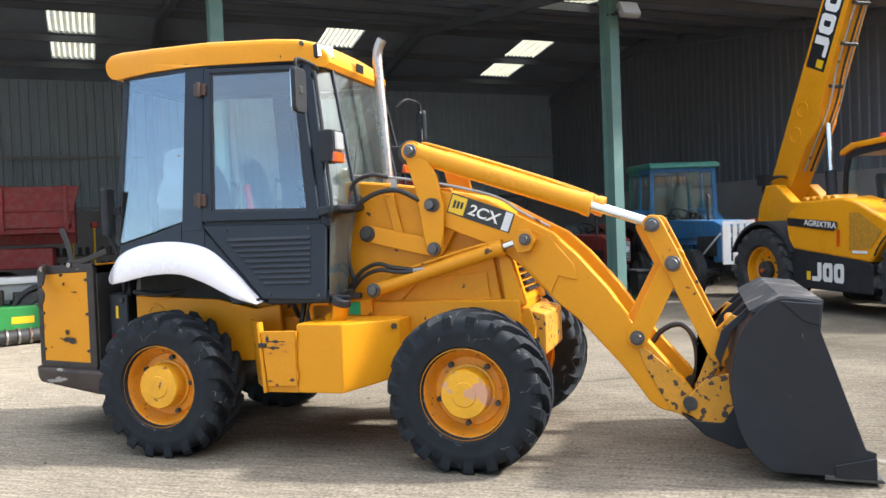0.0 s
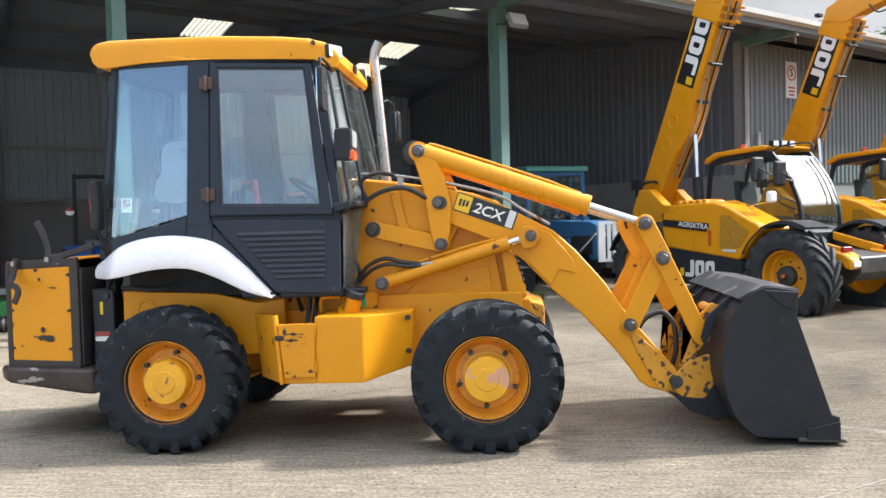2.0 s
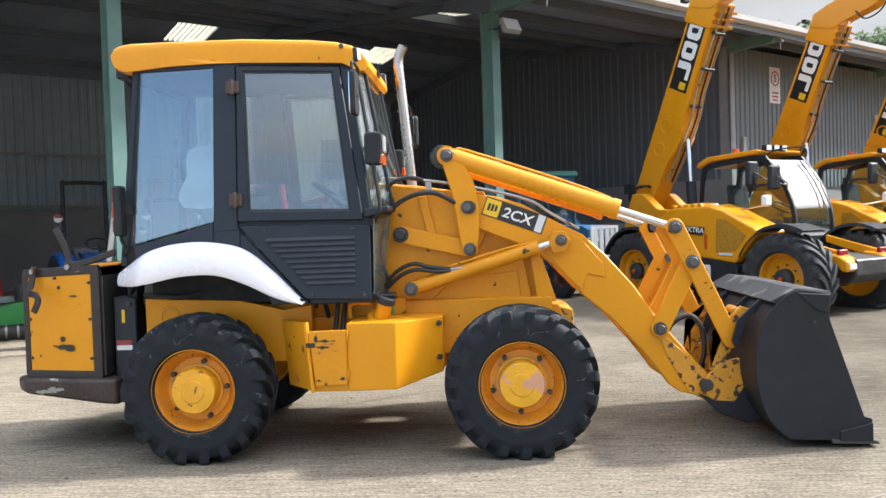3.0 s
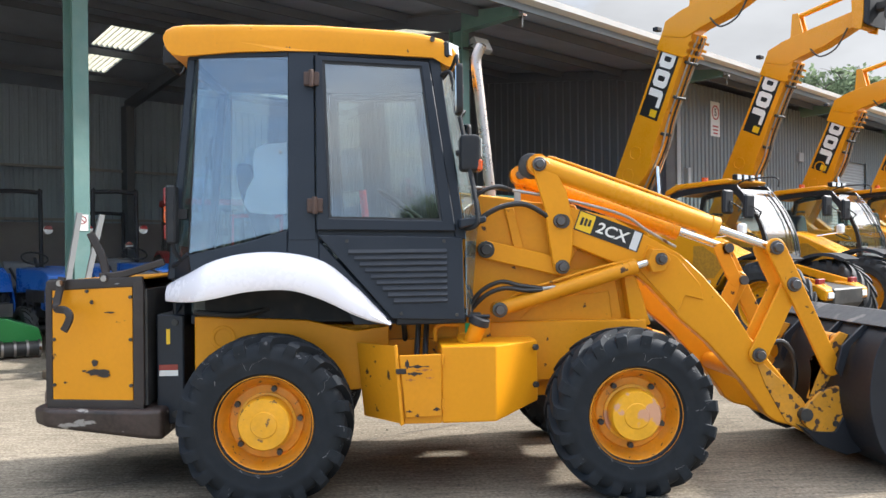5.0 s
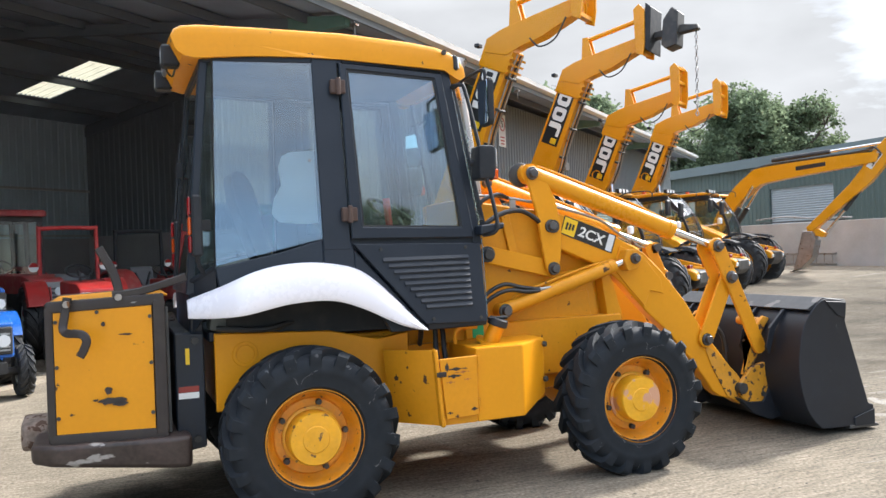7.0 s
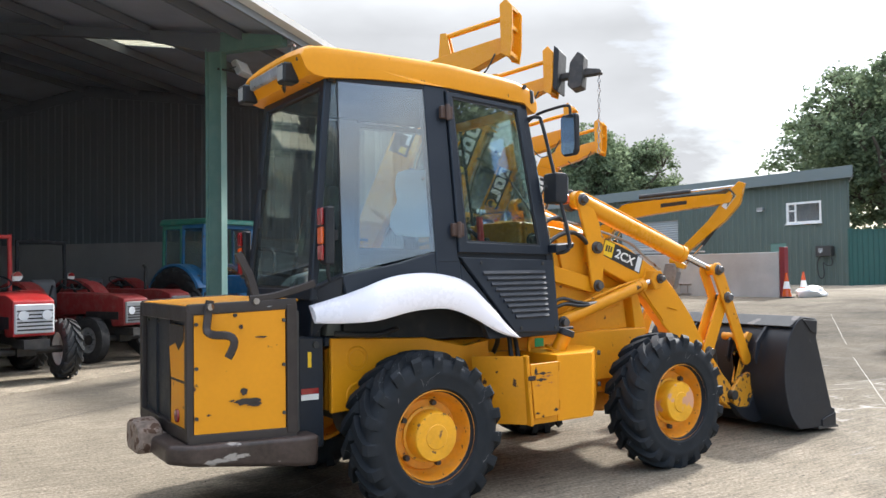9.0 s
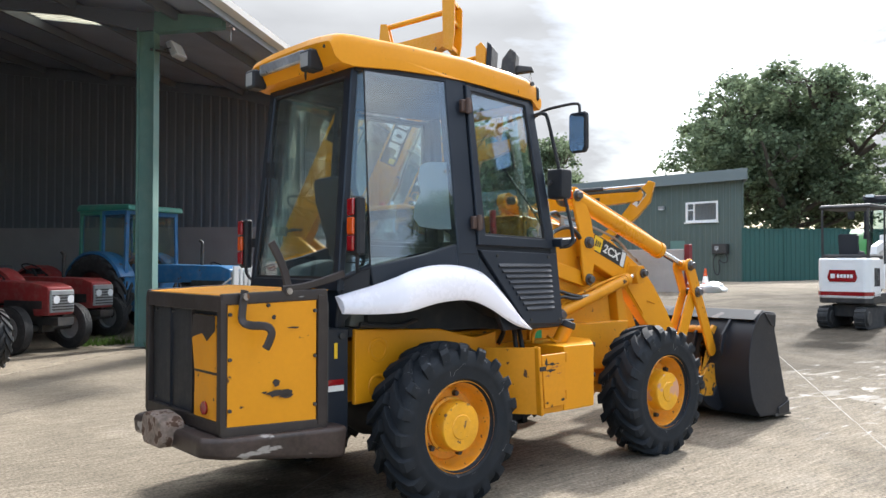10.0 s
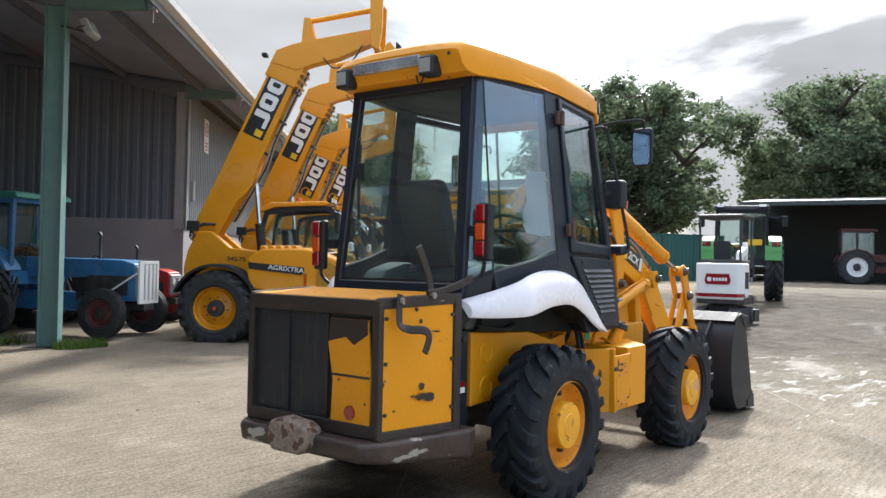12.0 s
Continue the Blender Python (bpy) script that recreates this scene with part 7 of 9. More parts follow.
    bm = bmesh.new()
    prism(bm, [(-0.82, 2.40), (-0.79, 2.49), (-0.58, 2.59), (0.40, 2.655), (0.52, 2.63), (0.48, 2.575), (-0.52, 2.50), (-0.74, 2.40)], y0 - 0.05, y1 + 0.05)
    roof = part("roof", bev(bm, 0.03, 2), YELLOW_NEW, tub, "yellow cab roof")
    cyl(bmp := bmesh.new(), (-0.10, 0.2, 2.63), (-0.10, 0.2, 2.70), 0.06, 0.05, 14)
    part("beacon", bmp, ORANGE_LENS, roof)
    for y in (0.22, 0.42, 0.62):
        lamp = part("work_lamp", bev(box(bmesh.new(), 0.44, 0.54, y - 0.07, y + 0.07, 2.63, 2.73), 0.015), PLASTIC, roof)
        part("lens", box(bmesh.new(), 0.538, 0.546, y - 0.058, y + 0.058, 2.642, 2.718), CLEAR_LENS, lamp)
    bm = bmesh.new()
    tube(bm, smooth_line([(0.55, 0.12, 2.55), (0.75, 0.10, 2.62), (1.15, 0.10, 2.64), (1.28, 0.12, 2.60), (1.28, 0.12, 2.48)]), 0.014, 6)
    part("screen_guard", bm, DARK, tub)
    bm = bmesh.new()
    for k in range(2):
        y = 0.82 + k * 0.12
        tube(bm, [(0.70, y, 2.46), (0.98, y, 2.08), (1.18, y, 1.66), (1.22, y, 1.40)], 0.010, 6)
    part("screen_bars", bm, DARK, tub)
    for x, y, z in ((0.80, -0.55, 2.25), (1.05, -0.35, 2.18)):
        mir = part("mirror", bev(box(bmesh.new(), x - 0.04, x + 0.04, y - 0.13, y + 0.13, z - 0.20, z + 0.18), 0.03), PLASTIC, tub, "black door mirror")
        part("mirror_arm", tube(bmesh.new(), [(x + 0.05, y, z), (x + 0.10, y + 0.2, z - 0.1), (0.95, 0.10, z - 0.2)], 0.012, 6), PLASTIC, mir)
    part("lamp", bev(box(bmesh.new(), 1.0, 1.10, -0.62, -0.44, 1.72, 1.90), 0.03), CLEAR_LENS, tub)
    part("lamp_arm", tube(bmesh.new(), [(0.55, -0.60, 1.66), (1.02, -0.53, 1.74)], 0.014, 6), CHROME, tub)
    seat = part("seat", bev(prism(bmesh.new(), [(-0.35, 1.30), (0.15, 1.32), (0.15, 1.44), (-0.22, 1.44), (-0.34, 2.10), (-0.46, 2.10)], 0.35, 0.82), 0.04), SEAT, tub)
    bm = bmesh.new()
    lathe(bm, [(0.18 + 0.014 * math.cos(a), 0.014 * math.sin(a)) for a in (2 * math.pi * k / 6 for k in range(7))], 20)
    part("steering_wheel", bm, PLASTIC, tub, "", pose(0.52, 0.58, 1.70, -60, 0, 90))
    tub.matrix_basis = pose(-0.32, -0.05, 0)
    # boom
    P, e = Vector((-2.0, 0.10, 1.84)), radians(67)
    bx = Matrix.Translation(P) @ Matrix.Rotation(-e, 4, "Y")
    bm = bmesh.new()
    prism(bm, [(-0.12, -0.16), (-0.12, 0.22), (0.2, 0.30), (3.45 - back, 0.27), (3.45 - back, -0.27), (1.55, -0.30), (1.32, -0.36), (1.10, -0.33), (0.9, -0.24)], -0.50, -0.12)
    boom = part("boom", bev(bm, 0.02, 2), YELLOW_NEW, T, "raised yellow telescopic boom", bx)
    bm = bmesh.new()
    box(bm, 3.20 - back, 3.64 - back, -0.535, -0.085, -0.31, 0.31)
    part("boom_collar", bev(bm, 0.03, 2), YELLOW_NEW, boom)
    for k in range(3):
        part("collar_rib", box(bmesh.new(), 3.25 - back + 0.12 * k, 3.29 - back + 0.12 * k, -0.56, -0.06, -0.36, -0.30), YELLOW_NEW, boom)
    logo(boom, pose(2.70 - back, -0.5, 0.02, 0, 0, 0), 1.25, 0.40, BLACK_STICKER, SIGN_WHITE)
    for x in (1.0, 1.42):
        bm = bmesh.new()
        lathe(bm, [(0.13, 0.0), (0.13, -0.010), (0.105, -0.012), (0.1, 0.0)], 24, (x, -0.5, 0.04))
        part("boom_boss", bm, YELLOW_NEW, boom)
    for k, y in enumerate((-0.42, -0.30, -0.22)):
        bm = bmesh.new()
        tube(bm, smooth_line([(0.5, y, -0.30), (1.6, y, -0.40), (2.2, y, -0.34), (3.2 - back, y, -0.34), (3.6 - back, y, -0.36)]), 0.018, 6)
        part("boom_pipe", bm, STEEL if k != 1 else HOSE, boom)
    for x in (1.9, 2.55 - back * 0.5, 3.15 - back):
        part("pipe_clamp", bev(box(bmesh.new(), x - 0.025, x + 0.025, -0.44, -0.18, -0.375, -0.27), 0.008), DARK, boom)
    bm = bmesh.new()
    lug = bx @ Vector((1.32, -0.31, -0.36))
    foot = Vector((-0.95, -0.31, 1.62))
    cyl(bm, foot, foot.lerp(lug, 0.42), 0.085, seg=14)
    ramp = part("lift_ram", bm, PLASTIC, T)
    part("rod", cyl(bmesh.new(), foot.lerp(lug, 0.40), lug, 0.042, seg=14), CHROME, ramp)
    # angled nose
    E0 = bx @ Vector((3.58 - back, 0, 0))
    bm = bmesh.new()
    prism(bm, [(E0.x - 0.30, E0.z - 0.02), (E0.x - 0.24, E0.z + 0.22), (E0.x + 0.05, E0.z + 0.34), (E0.x + 0.35, E0.z + 0.42), (E0.x + 1.45, E0.z + 0.66), (E0.x + 1.58, E0.z + 0.62), (E0.x + 1.58, E0.z + 0.42),
               (E0.x + 0.9, E0.z + 0.10), (E0.x + 0.45, E0.z - 0.02), (E0.x + 0.16, E0.z - 0.14)], -0.45, -0.17)
    nose = part("boom_nose", bev(bm, 0.02, 2), YELLOW_NEW, T, "angled boom nose")
    bm = bmesh.new()
    tube(bm, [(E0.x + 0.35, -0.31, E0.z + 0.38), (E0.x + 0.30, -0.31, E0.z + 0.80)], 0.04, 8)
    tube(bm, [(E0.x + 0.30, -0.31, E0.z + 0.79), (E0.x + 1.55, -0.31, E0.z + 1.06)], 0.05, 10)
    prism(bm, [(E0.x + 0.22, E0.z + 0.36), (E0.x + 0.48, E0.z + 0.42), (E0.x + 0.37, E0.z + 0.84), (E0.x + 0.25, E0.z + 0.84)], -0.24, -0.20)
    prism(bm, [(E0.x + 0.22, E0.z + 0.36), (E0.x + 0.48, E0.z + 0.42), (E0.x + 0.37, E0.z + 0.84), (E0.x + 0.25, E0.z + 0.84)], -0.42, -0.38)
    part("tilt_link", bm, YELLOW_NEW, nose)
    part("lamp", bev(box(bmesh.new(), E0.x - 0.50, E0.x - 0.40, -0.44, -0.30, E0.z + 0.10, E0.z + 0.17), 0.01), PLASTIC, nose)
    bm = bmesh.new()
    tube(bm, smooth_line([(E0.x + 0.65, -0.46, E0.z + 0.10), (E0.x + 0.85, -0.48, E0.z - 0.08), (E0.x + 1.15, -0.48, E0.z + 0.02), (E0.x + 1.35, -0.46, E0.z + 0.36)]), 0.015, 6)
    part("hose", bm, HOSE, nose)
    return T, E0


def carriage(parent, E0, dark=False):
    """The tool carrier at the end of the nose."""
    mt = PLASTIC if dark else YELLOW_NEW
    x0, z0 = E0.x + 1.52, E0.z + 0.30
    bm = bmesh.new()
    for y in (-0.62, -0.02):
        prism(bm, [(x0, z0), (x0 + 0.16, z0 - 0.06), (x0 + 0.20, z0 + 0.2), (x0 + 0.20, z0 + 0.85), (x0 + 0.08, z0 + 1.0), (x0 - 0.04, z0 + 0.9)], y - 0.02, y + 0.03)
    for z in (0.05, 0.55, 0.90):
        box(bm, x0 + 0.02, x0 + 0.14, -0.62, 0.0, z0 + z - 0.04, z0 + z + 0.04)
    c = part("carriage", bev(bm, 0.008), YELLOW_NEW, parent, "open tool carriage")
    if dark:
        bm = bmesh.new()
        prism(bm, [(x0 + 0.20, z0 + 0.05), (x0 + 0.30, z0 - 0.02), (x0 + 0.34, z0 + 0.9), (x0 + 0.22, z0 + 1.0)], -0.66, 0.02)
        part("fork_plate", bev(bm, 0.02), PLASTIC, c, "black attachment plate")
        bm = bmesh.new()
        prism(bm, [(x0 + 0.50, z0 + 0.12), (x0 + 0.60, z0 + 0.02), (x0 + 0.82, z0 + 0.08), (x0 + 0.86, z0 + 0.75), (x0 + 0.72, z0 + 0.85), (x0 + 0.55, z0 + 0.62)], -0.55, -0.12)
        prism(bm, [(x0 + 0.30, z0 + 0.42), (x0 + 0.90, z0 + 0.50), (x0 + 1.20, z0 + 0.46), (x0 + 1.22, z0 + 0.36), (x0 + 0.3, z0 + 0.28)], -0.42, -0.22)
        part("crane_hook_arm", bev(bm, 0.02), DARK, c, "black lifting jib")
        bm = bmesh.new()
        for k in range(16):
            z = z0 + 0.34 - 0.11 * k
            r = [(0.03 * math.cos(a), 0.05 * math.sin(a)) for a in (2 * math.pi * i / 8 for i in range(9))]
            tube(bm, [(x0 + 1.15 + (p if k % 2 else 0), -0.32 + (0 if k % 2 else p), z + q) for p, q in r], 0.010, 5)
        part("chain", bm, STEEL, c, "hanging steel chain")
    else:
        for k in range(3):
            bm = bmesh.new()
            box(bm, x0 + 0.03, x0 + 0.08, -0.50 + 0.16 * k, -0.46 + 0.16 * k, z0 + 0.05, z0 + 0.9)
            part("carriage_bar", bm, YELLOW_NEW, c)
    return c


TELE_AT = ((6.22, 8.78, -55), (9.03, 10.90, -56), (11.86, 12.95, -57), (14.66, 14.72, -58))
row = []
for pair, back in ((TELE_AT[:2], 0.0), (TELE_AT[2:], 0.75)):
    x, y, a = pair[0]
    first, E0 = telehandler(pose(x, y, level(x, y) - 0.08, 0, 1.4, a), back)
    x, y, a = pair[1]
    second = copy_thing(first, pose(x, y, level(x, y) - 0.08, 0, 1.4, a))
    carriage(first, E0)
    carriage(second, E0, dark=not back)


# ---- tractors ----
def tractor(m, label, paint, rim, rear=(0.72, 0.42), front=(0.40, 0.20), base=2.0, hood=(0.30, 0.62, 1.20), cab=None, bar=None, ribbed=True, face=None, roof_mat=None, cab_mat=None, group="", track=0.66, stack=True, scale=1.0, name="tractor"):
    """Facing +x, rear axle at the origin. hood: half width, underside, top. cab: (rear x, front x, half width, roof height). bar: height of a roll bar."""
    T = thing(name, m @ Matrix.Scale(scale, 4), label, "tractor", group)
    (R, W), (r, w) = rear, front
    hw, z0, z1 = hood
    for s in (-1, 1):
        farm_wheel(T, pose(0, s * track, R, 0, 20, 0 if s < 0 else 180), R, W, rim, 18)
        farm_wheel(T, pose(base, s * (track - 0.06), r, 0, 7, 0 if s < 0 else 180), r, w, rim, 16, ribbed=ribbed, rim=0.55)
    bm = bmesh.new()
    cyl(bm, (0, -track, R), (0, track, R), 0.11, seg=12)
    box(bm, -0.35, 0.35, -0.24, 0.24, R - 0.25, R + 0.25)
    box(bm, 0.3, base - 0.5, -0.17, 0.17, z0 - 0.18, z0 + 0.16)
    part("gearbox", bev(bm, 0.02), DARK if paint in (RED, BLUE_NEW, GREEN_BRIGHT) else paint, T)
    bm = bmesh.new()
    box(bm, base - 0.95, base + 0.15, -0.15, 0.15, z0 - 0.12, z1 - 0.18)
    for k in range(3):
        cyl(bm, (base - 0.8 + 0.25 * k, -0.24, z0 + 0.1), (base - 0.8 + 0.25 * k, 0.24, z0 + 0.1), 0.07, seg=10)
    tube(bm, smooth_line([(base - 0.9, -0.2, z0), (base - 0.6, -0.26, z0 + 0.12), (base - 0.2, -0.24, z0 + 0.05)]), 0.02, 6)
    part("engine", bev(bm, 0.01), DARK, T)
    bm = bmesh.new()
    cyl(bm, (base, -track + 0.1, r), (base, track - 0.1, r), 0.05, seg=10)
    box(bm, base - 0.12, base + 0.12, -0.12, 0.12, r - 0.06, z0)
    box(bm, base + 0.05, base + 0.5, -0.16, 0.16, z0 - 0.14, z0 - 0.02)
    part("front_axle", bm, DARK, T)
    nose = base + 0.38
    bm = bmesh.new()
    prism(bm, [(0.45, z1 - 0.40), (0.45, z1), (nose - 0.25, z1 - 0.03), (nose, z1 - 0.10), (nose + 0.02, z0 + 0.02), (nose - 0.3, z0), (nose - 0.35, z1 - 0.35)], -hw, hw)
    hd = part("bonnet", bev(bm, 0.035, 2), paint, T)
    g = face or GREY
    part("grille", bev(box(bmesh.new(), nose + 0.005, nose + 0.05, -hw + 0.02, hw - 0.02, z0 + 0.06, z1 - 0.15), 0.015), g, hd)
    for k in range(6):
        z = z0 + 0.10 + k * (z1 - z0 - 0.30) / 6
        part("grille_bar", box(bmesh.new(), nose + 0.045, nose + 0.062, -hw + 0.05, hw - 0.05, z, z + 0.02), DARK if g is not DARK else GREY, hd)
    for s in (-1, 1):
        bm = bmesh.new()
        cyl(bm, (nose + 0.03, s * hw * 0.55, z1 - 0.30), (nose + 0.07, s * hw * 0.55, z1 - 0.30), 0.07, 0.066, 14)
        part("head_lamp", bm, CLEAR_LENS, hd)
        part("side_vent", box(bmesh.new(), base - 0.55, nose - 0.12, s * hw - 0.004, s * hw + 0.004, z0 + 0.12, z1 - 0.32), DARK, hd)
        part("mudguard", arc_guard(R + 0.07, W * 0.95, 25, 165), paint, T, "", pose(0, s * track * 0.97, R))
        part("inner_guard", bev(prism(bmesh.new(), [(-0.35, R), (-0.30, R + 0.55), (0.35, R + 0.55), (0.60, R + 0.1), (0.6, R - 0.1)], s * (track - W * 0.62) - 0.012, s * (track - W * 0.62) + 0.012), 0.004), paint, T)
    bm = bmesh.new()
    prism(bm, [(-0.25, R + 0.22), (0.25, R + 0.22), (0.25, R + 0.32), (-0.16, R + 0.32), (-0.22, R + 0.66), (-0.25, R + 0.74), (-0.34, R + 0.74)], -0.24, 0.24)
    seat = part("seat", bev(bm, 0.045, 2), SEAT if cab else GREY_SEAT, T)
    for q in (-1, 1):
        part("seat_rib", bev(prism(bmesh.new(), [(q * 0.03, R + 0.38), (q * 0.06, R + 0.38), (q * 0.17, R + 0.62), (q * 0.14, R + 0.64)], -0.215, -0.16, "x", lean=lambda y, z: -0.13 * (z - R - 0.45)), 0.008), SEAT, seat)
    bm = bmesh.new()
    lathe(bm, [(0.19 + 0.014 * math.cos(a), 0.014 * math.sin(a)) for a in (2 * math.pi * k / 6 for k in range(7))], 20)
    part("steering_wheel", bm, PLASTIC, T, "", pose(0.52, 0, z1 + 0.14, -60, 0, 90))
    part("steering_column", tube(bmesh.new(), [(0.75, 0, z1 - 0.15), (0.52, 0, z1 + 0.14)], 0.025), PLASTIC, T)
    if stack:
        bm = bmesh.new()
        tube(bm, smooth_line([(base - 0.45, -0.12, z1 - 0.05), (base - 0.45, -0.12, z1 + 0.28), (base - 0.44, -0.12, z1 + 0.40), (base - 0.50, -0.12, z1 + 0.46)]), 0.03, 10)
        part("exhaust", bm, DARK, T)
    if bar:
        bm = bmesh.new()
        tube(bm, smooth_line([(-0.30, -track * 0.72, R), (-0.32, -track * 0.72, bar - 0.12), (-0.32, -track * 0.60, bar), (-0.32, track * 0.60, bar), (-0.32, track * 0.72, bar - 0.12), (-0.30, track * 0.72, R)], 4), 0.035, 10)
        part("roll_bar", bm, bar_paint if (bar_paint := (RED if paint is RED else PLASTIC)) else PLASTIC, T)
        for s in (-1, 1):
            bm = bmesh.new()
            cyl(bm, (-0.27, s * (track * 0.72 + 0.10), bar - 0.62), (-0.25, s * (track * 0.72 + 0.10), bar - 0.62), 0.075, seg=18)
            disc = part("reflector", bm, SIGN_WHITE, T, "round red and white reflector")
            part("red_half", prism(bmesh.new(), [(s * (track * 0.72 + 0.10) + 0.07 * math.cos(a), bar - 0.615 + 0.07 * math.sin(a)) for a in (math.pi * k / 10 for k in range(11))], -0.248, -0.245, "x"), RED_LENS, disc)
            part("reflector_arm", box(bmesh.new(), -0.31, -0.28, min(s * track * 0.72, s * (track * 0.72 + 0.1)), max(s * track * 0.72, s * (track * 0.72 + 0.1)), bar - 0.63, bar - 0.60), PLASTIC, T)
    if cab:
        xa, xb, cw, zt = cab
        cp = cab_mat or paint
        zb = R + 0.35
        cb = part("cab", bev(hoop(bmesh.new(), [(-cw, zb - 0.25), (cw, zb - 0.25), (cw * 0.95, zt), (-cw * 0.95, zt)], [(-cw + 0.07, zb), (cw - 0.07, zb), (cw * 0.95 - 0.07, zt - 0.1), (-cw * 0.95 + 0.07, zt - 0.1)], xb - 0.05, xb, axis="x"), 0.01), cp, T, "boxy cab with large windows")
        part("rear_frame", bev(hoop(bmesh.new(), [(-cw, zb - 0.25), (cw, zb - 0.25), (cw * 0.95, zt), (-cw * 0.95, zt)], [(-cw + 0.07, zb), (cw - 0.07, zb), (cw * 0.95 - 0.07, zt - 0.1), (-cw * 0.95 + 0.07, zt - 0.1)], xa, xa + 0.05, axis="x"), 0.01), cp, cb)
        part("windscreen", prism(bmesh.new(), [(-cw + 0.07, zb), (cw - 0.07, zb), (cw * 0.95 - 0.07, zt - 0.1), (-cw * 0.95 + 0.07, zt - 0.1)], xb - 0.03, xb - 0.024, "x"), GLASS_CLEAR, cb)
        part("rear_screen", prism(bmesh.new(), [(-cw + 0.07, zb), (cw - 0.07, zb), (cw * 0.95 - 0.07, zt - 0.1), (-cw * 0.95 + 0.07, zt - 0.1)], xa + 0.02, xa + 0.026, "x"), GLASS_CLEAR, cb)
        for s in (-1, 1):
            y = s * (cw - 0.01)
            xm = xa + (xb - xa) * 0.48
            for q0, q1 in ((xa, xm), (xm, xb)):
                zl = zb if q0 == xa else zb - 0.55
                part("side_frame", bev(hoop(bmesh.new(), [(q0, zl - 0.1), (q1, zl - 0.1), (q1, zt), (q0, zt)], [(q0 + 0.06, zl), (q1 - 0.06, zl), (q1 - 0.06, zt - 0.1), (q0 + 0.06, zt - 0.1)], y - 0.025, y + 0.025, lambda u, v: -s * 0.05 * cw * (v - zb) / (zt - zb)), 0.006), cp if roof_mat is None or q0 != xa else roof_mat, cb)
                part("side_pane", prism(bmesh.new(), [(q0 + 0.06, zl), (q1 - 0.06, zl), (q1 - 0.06, zt - 0.1), (q0 + 0.06, zt - 0.1)], y - 0.003, y + 0.003, lean=lambda u, v: -s * 0.05 * cw * (v - zb) / (zt - zb)), GLASS_CLEAR, cb)
        bm = bmesh.new()
        prism(bm, [(xa - 0.08, zt - 0.02), (xb + 0.12, zt - 0.02), (xb + 0.08, zt + 0.10), (xa, zt + 0.12)], -cw - 0.03, cw + 0.03)
        part("roof", bev(bm, 0.04, 2), roof_mat or paint, cb)
        part("wiper", tube(bmesh.new(), [(xb + 0.01, -0.1, zt - 0.12), (xb + 0.01, -0.35, zb + 0.25)], 0.008, 5), PLASTIC, cb)
    return T


HEAD = -62


def at(x, y, a=HEAD, back=0.0):
    """Pose with the front axle at (x, y), the rear axle that far behind."""
    c, s = math.cos(radians(a)), math.sin(radians(a))
    return pose(x - back * c, y - back * s, level(x, y) + 0.012, 0, 0, a)


blue = tractor(at(3.93, 11.35, -66, 2.6), "old blue tractor with green-roofed cab, white front guard", BLUE, RED_DULL, (0.80, 0.42), (0.44, 0.20), 2.6, (0.30, 0.62, 1.42),
               cab=(-0.55, 0.75, 0.72, 2.50), roof_mat=TEAL, track=0.72)
guard = part("front_guard", hoop(bmesh.new(), [(-0.30, 0.60), (0.30, 0.60), (0.30, 1.38), (-0.30, 1.38)], [(-0.24, 0.66), (0.24, 0.66), (0.24, 1.32), (-0.24, 1.32)], 3.06, 3.10, axis="x"), WHITE, blue, "white slatted front guard")
for k in range(4):
    part("guard_slat", bev(box(bmesh.new(), 3.065, 3.095, -0.235 + 0.125 * k, -0.155 + 0.125 * k, 0.62, 1.36), 0.006), WHITE, guard)
part("brace", tube(bmesh.new(), [(3.06, -0.33, 1.15), (2.5, -0.40, 0.78)], 0.018, 6), WHITE, guard)

tractor(at(1.72, 12.55, -62, 1.9), "old red vintage tractor without a cab", RED_OLD, GREY, (0.66, 0.34), (0.40, 0.18), 1.9, (0.26, 0.58, 1.18), group="red tractors")
tractor(at(-1.25, 8.45, -78, 1.65), "red compact tractor with silver grille and red roll bar", RED, WHITE, (0.58, 0.34), (0.42, 0.24), 1.65, (0.27, 0.62, 1.22), bar=2.06, ribbed=False, face=BRIGHT, group="red tractors", track=0.60, stack=False)
tractor(at(-2.15, 10.4, -62, 1.9), "dark red tractor with a glazed cab", RED_OLD, GREY, (0.70, 0.40), (0.46, 0.26), 1.9, (0.28, 0.65, 1.35), cab=(-0.45, 0.75, 0.66, 2.35), cab_mat=DARK, ribbed=False, group="red tractors", stack=False)
tractor(at(-2.78, 8.16, -52, 1.5), "blue compact tractor with a black roll bar", BLUE_NEW, GREY, (0.60, 0.30), (0.36, 0.20), 1.5, (0.27, 0.62, 1.28), bar=2.45, ribbed=False, face=DARK, group="blue tractors", track=0.50, stack=False)
tractor(at(-4.2, 7.9, -50, 1.5), "blue compact tractor parked behind a mower", BLUE_NEW, GREY, (0.58, 0.30), (0.34, 0.20), 1.5, (0.26, 0.60, 1.22), bar=2.45, ribbed=False, face=DARK, group="blue tractors", track=0.50, stack=False)
tractor(at(-2.36, 5.96, -74, 1.3), "small blue compact tractor at the front of the shed", BLUE_NEW, GREY, (0.42, 0.26), (0.29, 0.17), 1.3, (0.25, 0.46, 0.97), ribbed=False, face=DARK, group="blue tractors", track=0.46, stack=False)
